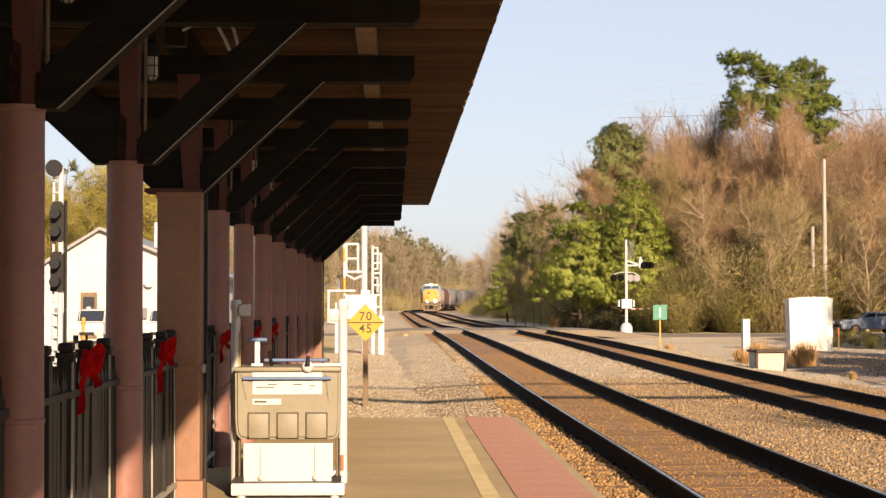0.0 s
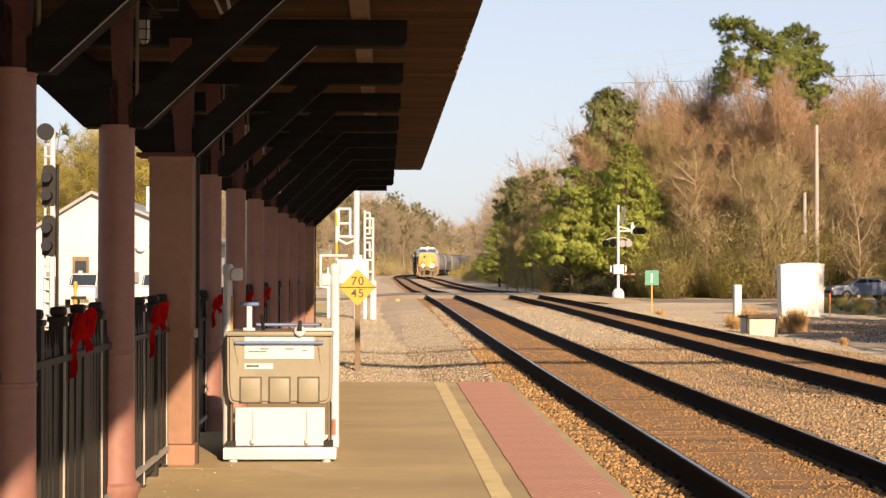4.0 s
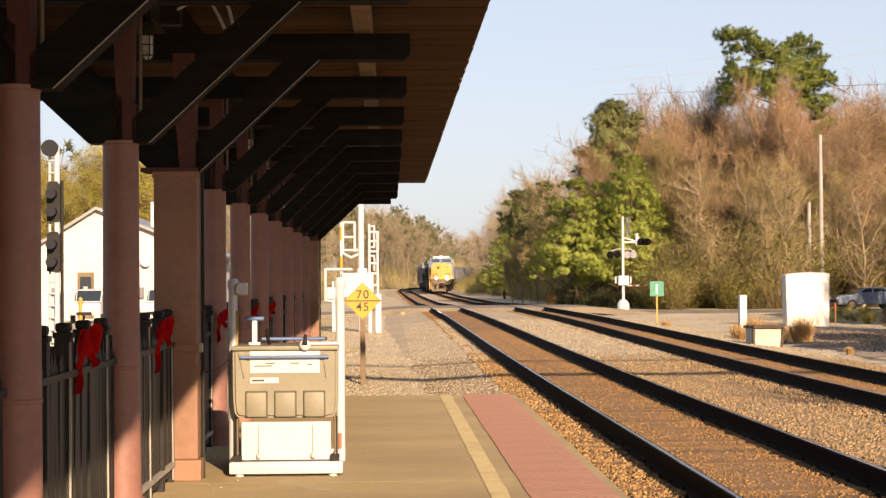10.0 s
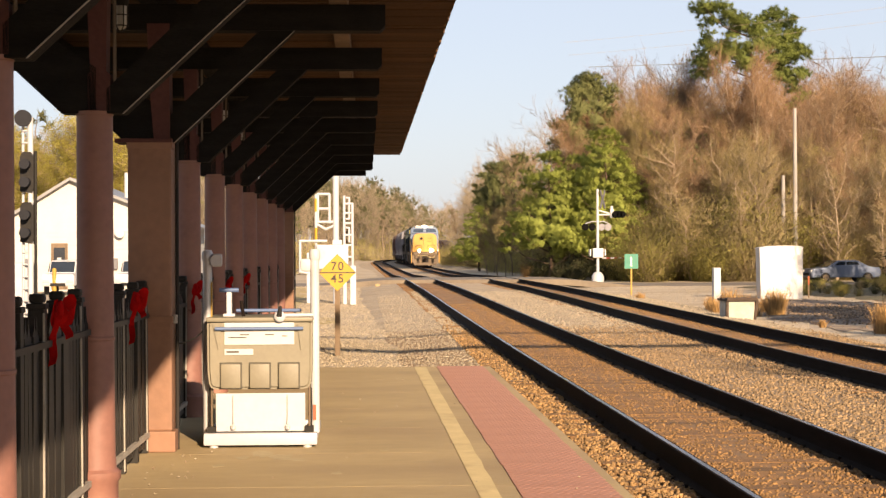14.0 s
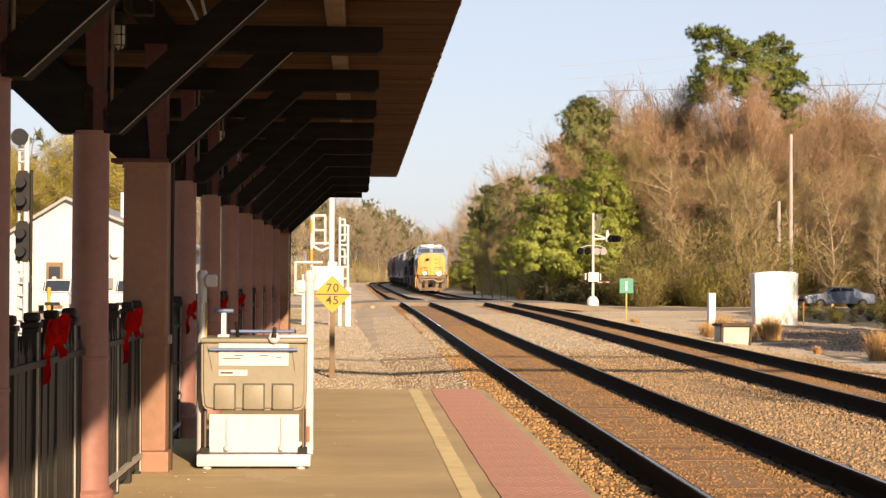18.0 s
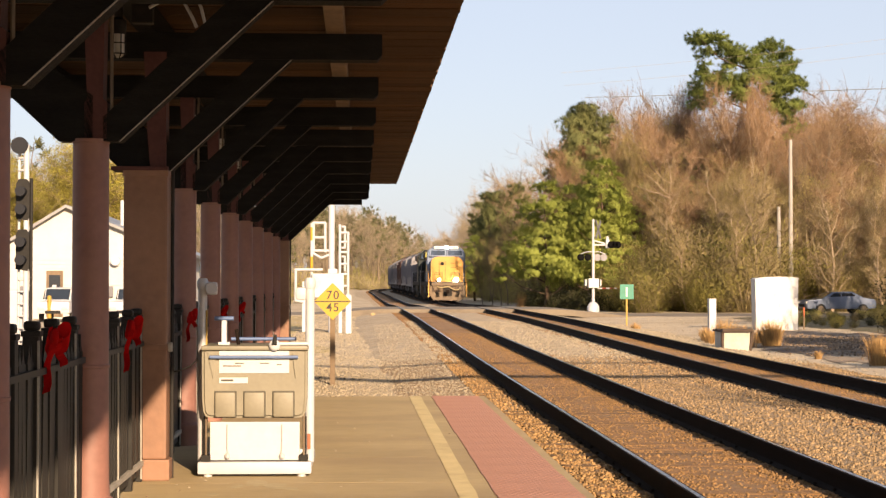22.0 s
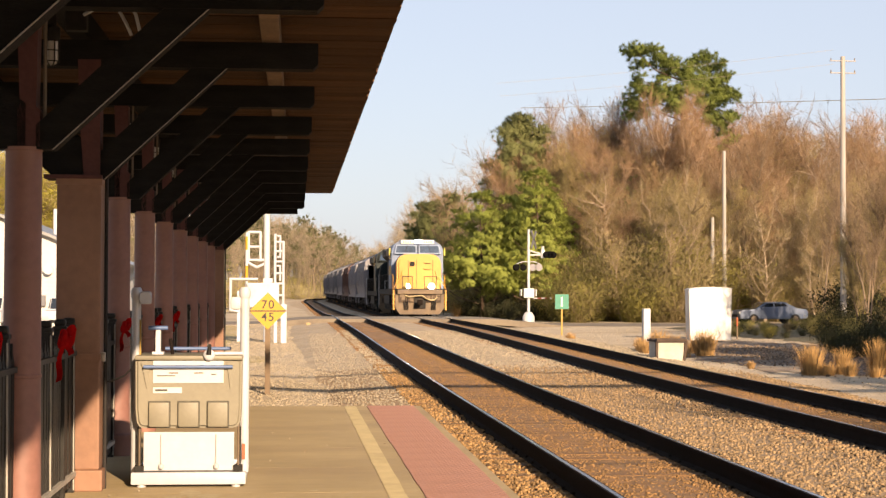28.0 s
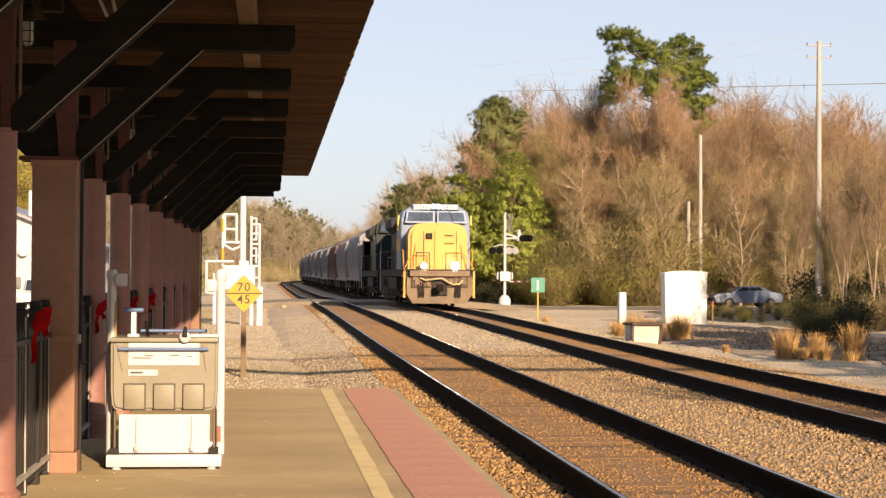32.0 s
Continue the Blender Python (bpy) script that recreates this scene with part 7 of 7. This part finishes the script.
for k, (x, y, h) in enumerate(((22.3, 60, 8.5), (24.4, 61, 9.5), (21.6, 64, 7.0), (26.5, 63, 10), (25.2, 67, 10), (28.5, 66, 10.5), (23.3, 68, 8.0), (30, 72, 11), (27.5, 74, 10), (33, 80, 12), (30, 84, 11))):
    place(bare[k % 4], x, y, h / 13, h / 13, label="leafless vine-hung tree at the edge of a thicket")
for x, y, h, w, n in ((11.3, 36.5, 0.8, 0.36, 160), (12.0, 36.5, 0.66, 0.3, 100), (12.65, 36.0, 0.90, 0.36, 150), (11.55, 36.2, 0.35, 0.3, 90), (11.6, 47.5, 0.88, 0.46, 260), (10.75, 49.8, 0.85, 0.42, 170), (10.2, 48.9, 0.5, 0.35, 100), (11.0, 53, 0.5, 0.4, 150), (10.9, 47, 0.4, 0.3, 90), (10.9, 40, 0.25, 0.14, 50), (10.1, 62, 0.4, 0.3, 80), (10.6, 112, 1.3, 0.5, 80), (12.3, 35.2, 0.3, 0.3, 70), (10.55, 51.2, 0.55, 0.35, 120), (11.4, 50.6, 0.62, 0.45, 160), (11.9, 49.8, 0.5, 0.4, 120), (10.3, 49.0, 0.35, 0.25, 70), (11.9, 35.7, 0.4, 0.25, 80)):
    grass_tuft(x, y, h, w, n)

# undergrowth along the line, joined
ba = [brush_arrays(71, 2.4, 1.5, 2), brush_arrays(72, 2.4, 1.3, 1)]
bf = [[(a[0] / 2.4, a[1]), (a[2] / 2.4, a[3])] for a in (brush_arrays(73, 2.4, 1.5, 5, 0.036), brush_arrays(74, 2.4, 1.4, 4, 0.036))]
forest("far_brush", "olive and tan brush deep in the woods", FAR_BRUSH, bf, ("twig", "shrub"))
bk = [[(a[0] / 2.4, a[1]), (a[2] / 2.4, a[3])] for a in ba]
spots = []
for k in range(210):
    y = rng.uniform(125, 430)
    spots.append((NEAR(y) - 8 - 26 * rng.random() ** 1.5, y, rng.uniform(2.0, 4.5)))
for k in range(80):
    y = rng.uniform(380, 500)
    spots.append((rng.uniform(-25, NEAR(y) - 8), y, rng.uniform(3, 6)))
for k in range(60):
    y = rng.uniform(250, 420)
    spots.append((FAR(y) + rng.uniform(7, 20), y, rng.uniform(2.5, 5)))
for k in range(60):
    y = rng.uniform(440, 640)
    spots.append((rng.uniform(-10, FAR(y) - 9), y, rng.uniform(6, 11)))
forest("undergrowth", "tan and olive undergrowth along the railway", spots, bk, ("twig_far", "shrub"))

# woods behind, joined
kinds = []
for seed in (51, 52, 53, 54):
    w = branchy(np.random.default_rng(seed), 10.0, 0.9, 1, 9, up=0.8, twig_len=1.15, twig_w=0.012, spray=2, thick=0.45)
    kinds.append([(w[0] / 10, w[1]), (w[2] / 10, w[3]), None])
far_lobes = high_crown(np.random.default_rng(61), 10, 0.45, 2.0, 14)
p = pine_trunk(np.random.default_rng(62), 10, far_lobes) + pine_foliage(np.random.default_rng(63), far_lobes, 9, 12, 0.55, 0.05)
far_pine = [(p[0] / 10, p[1]), None, (p[2] / 10, p[3])]
kinds_mixed = kinds[:3] + [far_pine] + kinds[1:] + [far_pine]
spots = []
for k in range(190):
    y = rng.uniform(140, 300)
    b = rng.uniform(0.0, 0.55)
    x = b * y
    if x < FAR(y) + 8:
        continue
    spots.append((x, y, 1.5 + skyline(b) * y * rng.uniform(0.78, 1.08)))
forest("woods_right", "bare brown leafless woods behind the far track", spots, kinds, ("twig_grey", "twig_grey"))
spots = []
for k in range(215):
    y = rng.uniform(190, 430)
    x = NEAR(y) - 9 - (40 if k % 3 else 90) * rng.random()
    b = x / y
    spots.append((x, y, 1.0 + skyline(b) * y * rng.uniform(0.8, 1.12)))
for k in range(130):
    y = rng.uniform(430, 560)
    x = rng.uniform(-14, NEAR(y) - 10)
    spots.append((x, y, 1.5 + skyline(x / y) * y * rng.uniform(0.8, 1.08)))
deep = []
for k in range(40):
    y = rng.uniform(300, 420)
    x = rng.uniform(FAR(y) + 9, FAR(y) + 60)
    deep.append((x, y, 1.0 + skyline(x / y) * y * rng.uniform(0.7, 1.0)))
for k in range(60):
    y = rng.uniform(300, 420)
    x = FAR(y) + rng.uniform(9, 24)
    deep.append((x, y, 1.0 + skyline(x / y) * y * rng.uniform(0.8, 1.05)))
for k in range(95):
    y, b = rng.uniform(600, 760), rng.uniform(-0.03, 0.095)
    if abs(b * y - FAR(y)) > 16:
        deep.append((b * y, y, 1.5 + skyline(b) * y * rng.uniform(0.9, 1.12)))
forest("woods_beyond", "hazy leafless woods far behind the bend", deep, kinds, ("twig_far", "twig_far"))
forest("woods_left", "hazy bare woods along the line in the distance", spots, kinds_mixed, ("bark", "twig_far", "needle_far"))
gt = bare_tree(25, 13, 1.0, 9, 1.0, leaf="spring_leaf")
gt["label"] = "budding yellow-green tree behind the white building"
move_first(gt, -25, 112, 0.95)
for k in range(22):
    y = rng.uniform(100, 130)
    place(gt, -rng.uniform(0.14, 0.33) * y, y, rng.uniform(0.75, 1.05))
for k in range(26):
    y = rng.uniform(98, 125)
    place(sh[k % 2], -rng.uniform(0.13, 0.33) * y, y, rng.uniform(1.2, 2.2))
# unseen trees and cables, added so that their shadows fall over ballast and soil
place(bare[1], 12.5, 6.0, 0.85)
for x, y, s in ((17.0, 27.0, 0.8), (20.2, 30.0, 0.95), (18.6, 22.5, 0.8), (15.6, 20.5, 0.6), (28.5, 36.0, 0.95), (31.0, 41.0, 1.0), (33.0, 47.0, 1.05), (30.0, 46.0, 0.9), (36.0, 52.0, 1.1), (19.6, 26.0, 0.9)):
    place(ps, x, y, s * 1.05)
place(bare[3], 15.0, 10.0, 0.7)
wire([((-30, 8.6, 8.2), (30, 8.2, 8.2), 0.3)], 0.15, "unseen thick overhead cable added to cast a shadow band")
wire([((-30, 13.65, 8.2), (30, 13.05, 8.2), 0.3)], 0.07, "unseen thick overhead cable added to cast a shadow band")

build_stones()
build_train()


# ---- what moves: the train rolls in along the far track ----
def track_point(s):
    """A point of the far track by the way along it."""
    i = int(np.clip(np.searchsorted(WAY, s) - 1, 0, len(WAY) - 2))
    u = (s - WAY[i]) / (WAY[i + 1] - WAY[i])
    y = WAY_Y[i] + u * (WAY_Y[i + 1] - WAY_Y[i])
    return Vector((FAR(y), y, RAIL_Z + rise(y)))


WAY_Y = np.linspace(40, 680, 641)
WAY = np.concatenate([[0], np.cumsum(np.hypot(1.0, np.diff([FAR(y) for y in WAY_Y])))])
FRONT_AT_END, SPEED = 72.5, 6.25


def motions():
    s_end = float(np.interp(FRONT_AT_END, WAY_Y, WAY))
    for ob, back, length, inset in TRAIN:
        rows = []
        for k in range(33):
            t = float(k)
            s = s_end + SPEED * (32.0 - t) + back
            a, b = track_point(s + inset), track_point(s + length - inset)
            d = b - a
            c = (a + b) / 2
            rows.append((t, pose(c.x, c.y, c.z, 0, 0, math.degrees(math.atan2(-d.x, d.y)))))
        walk(ob, rows)


motions()
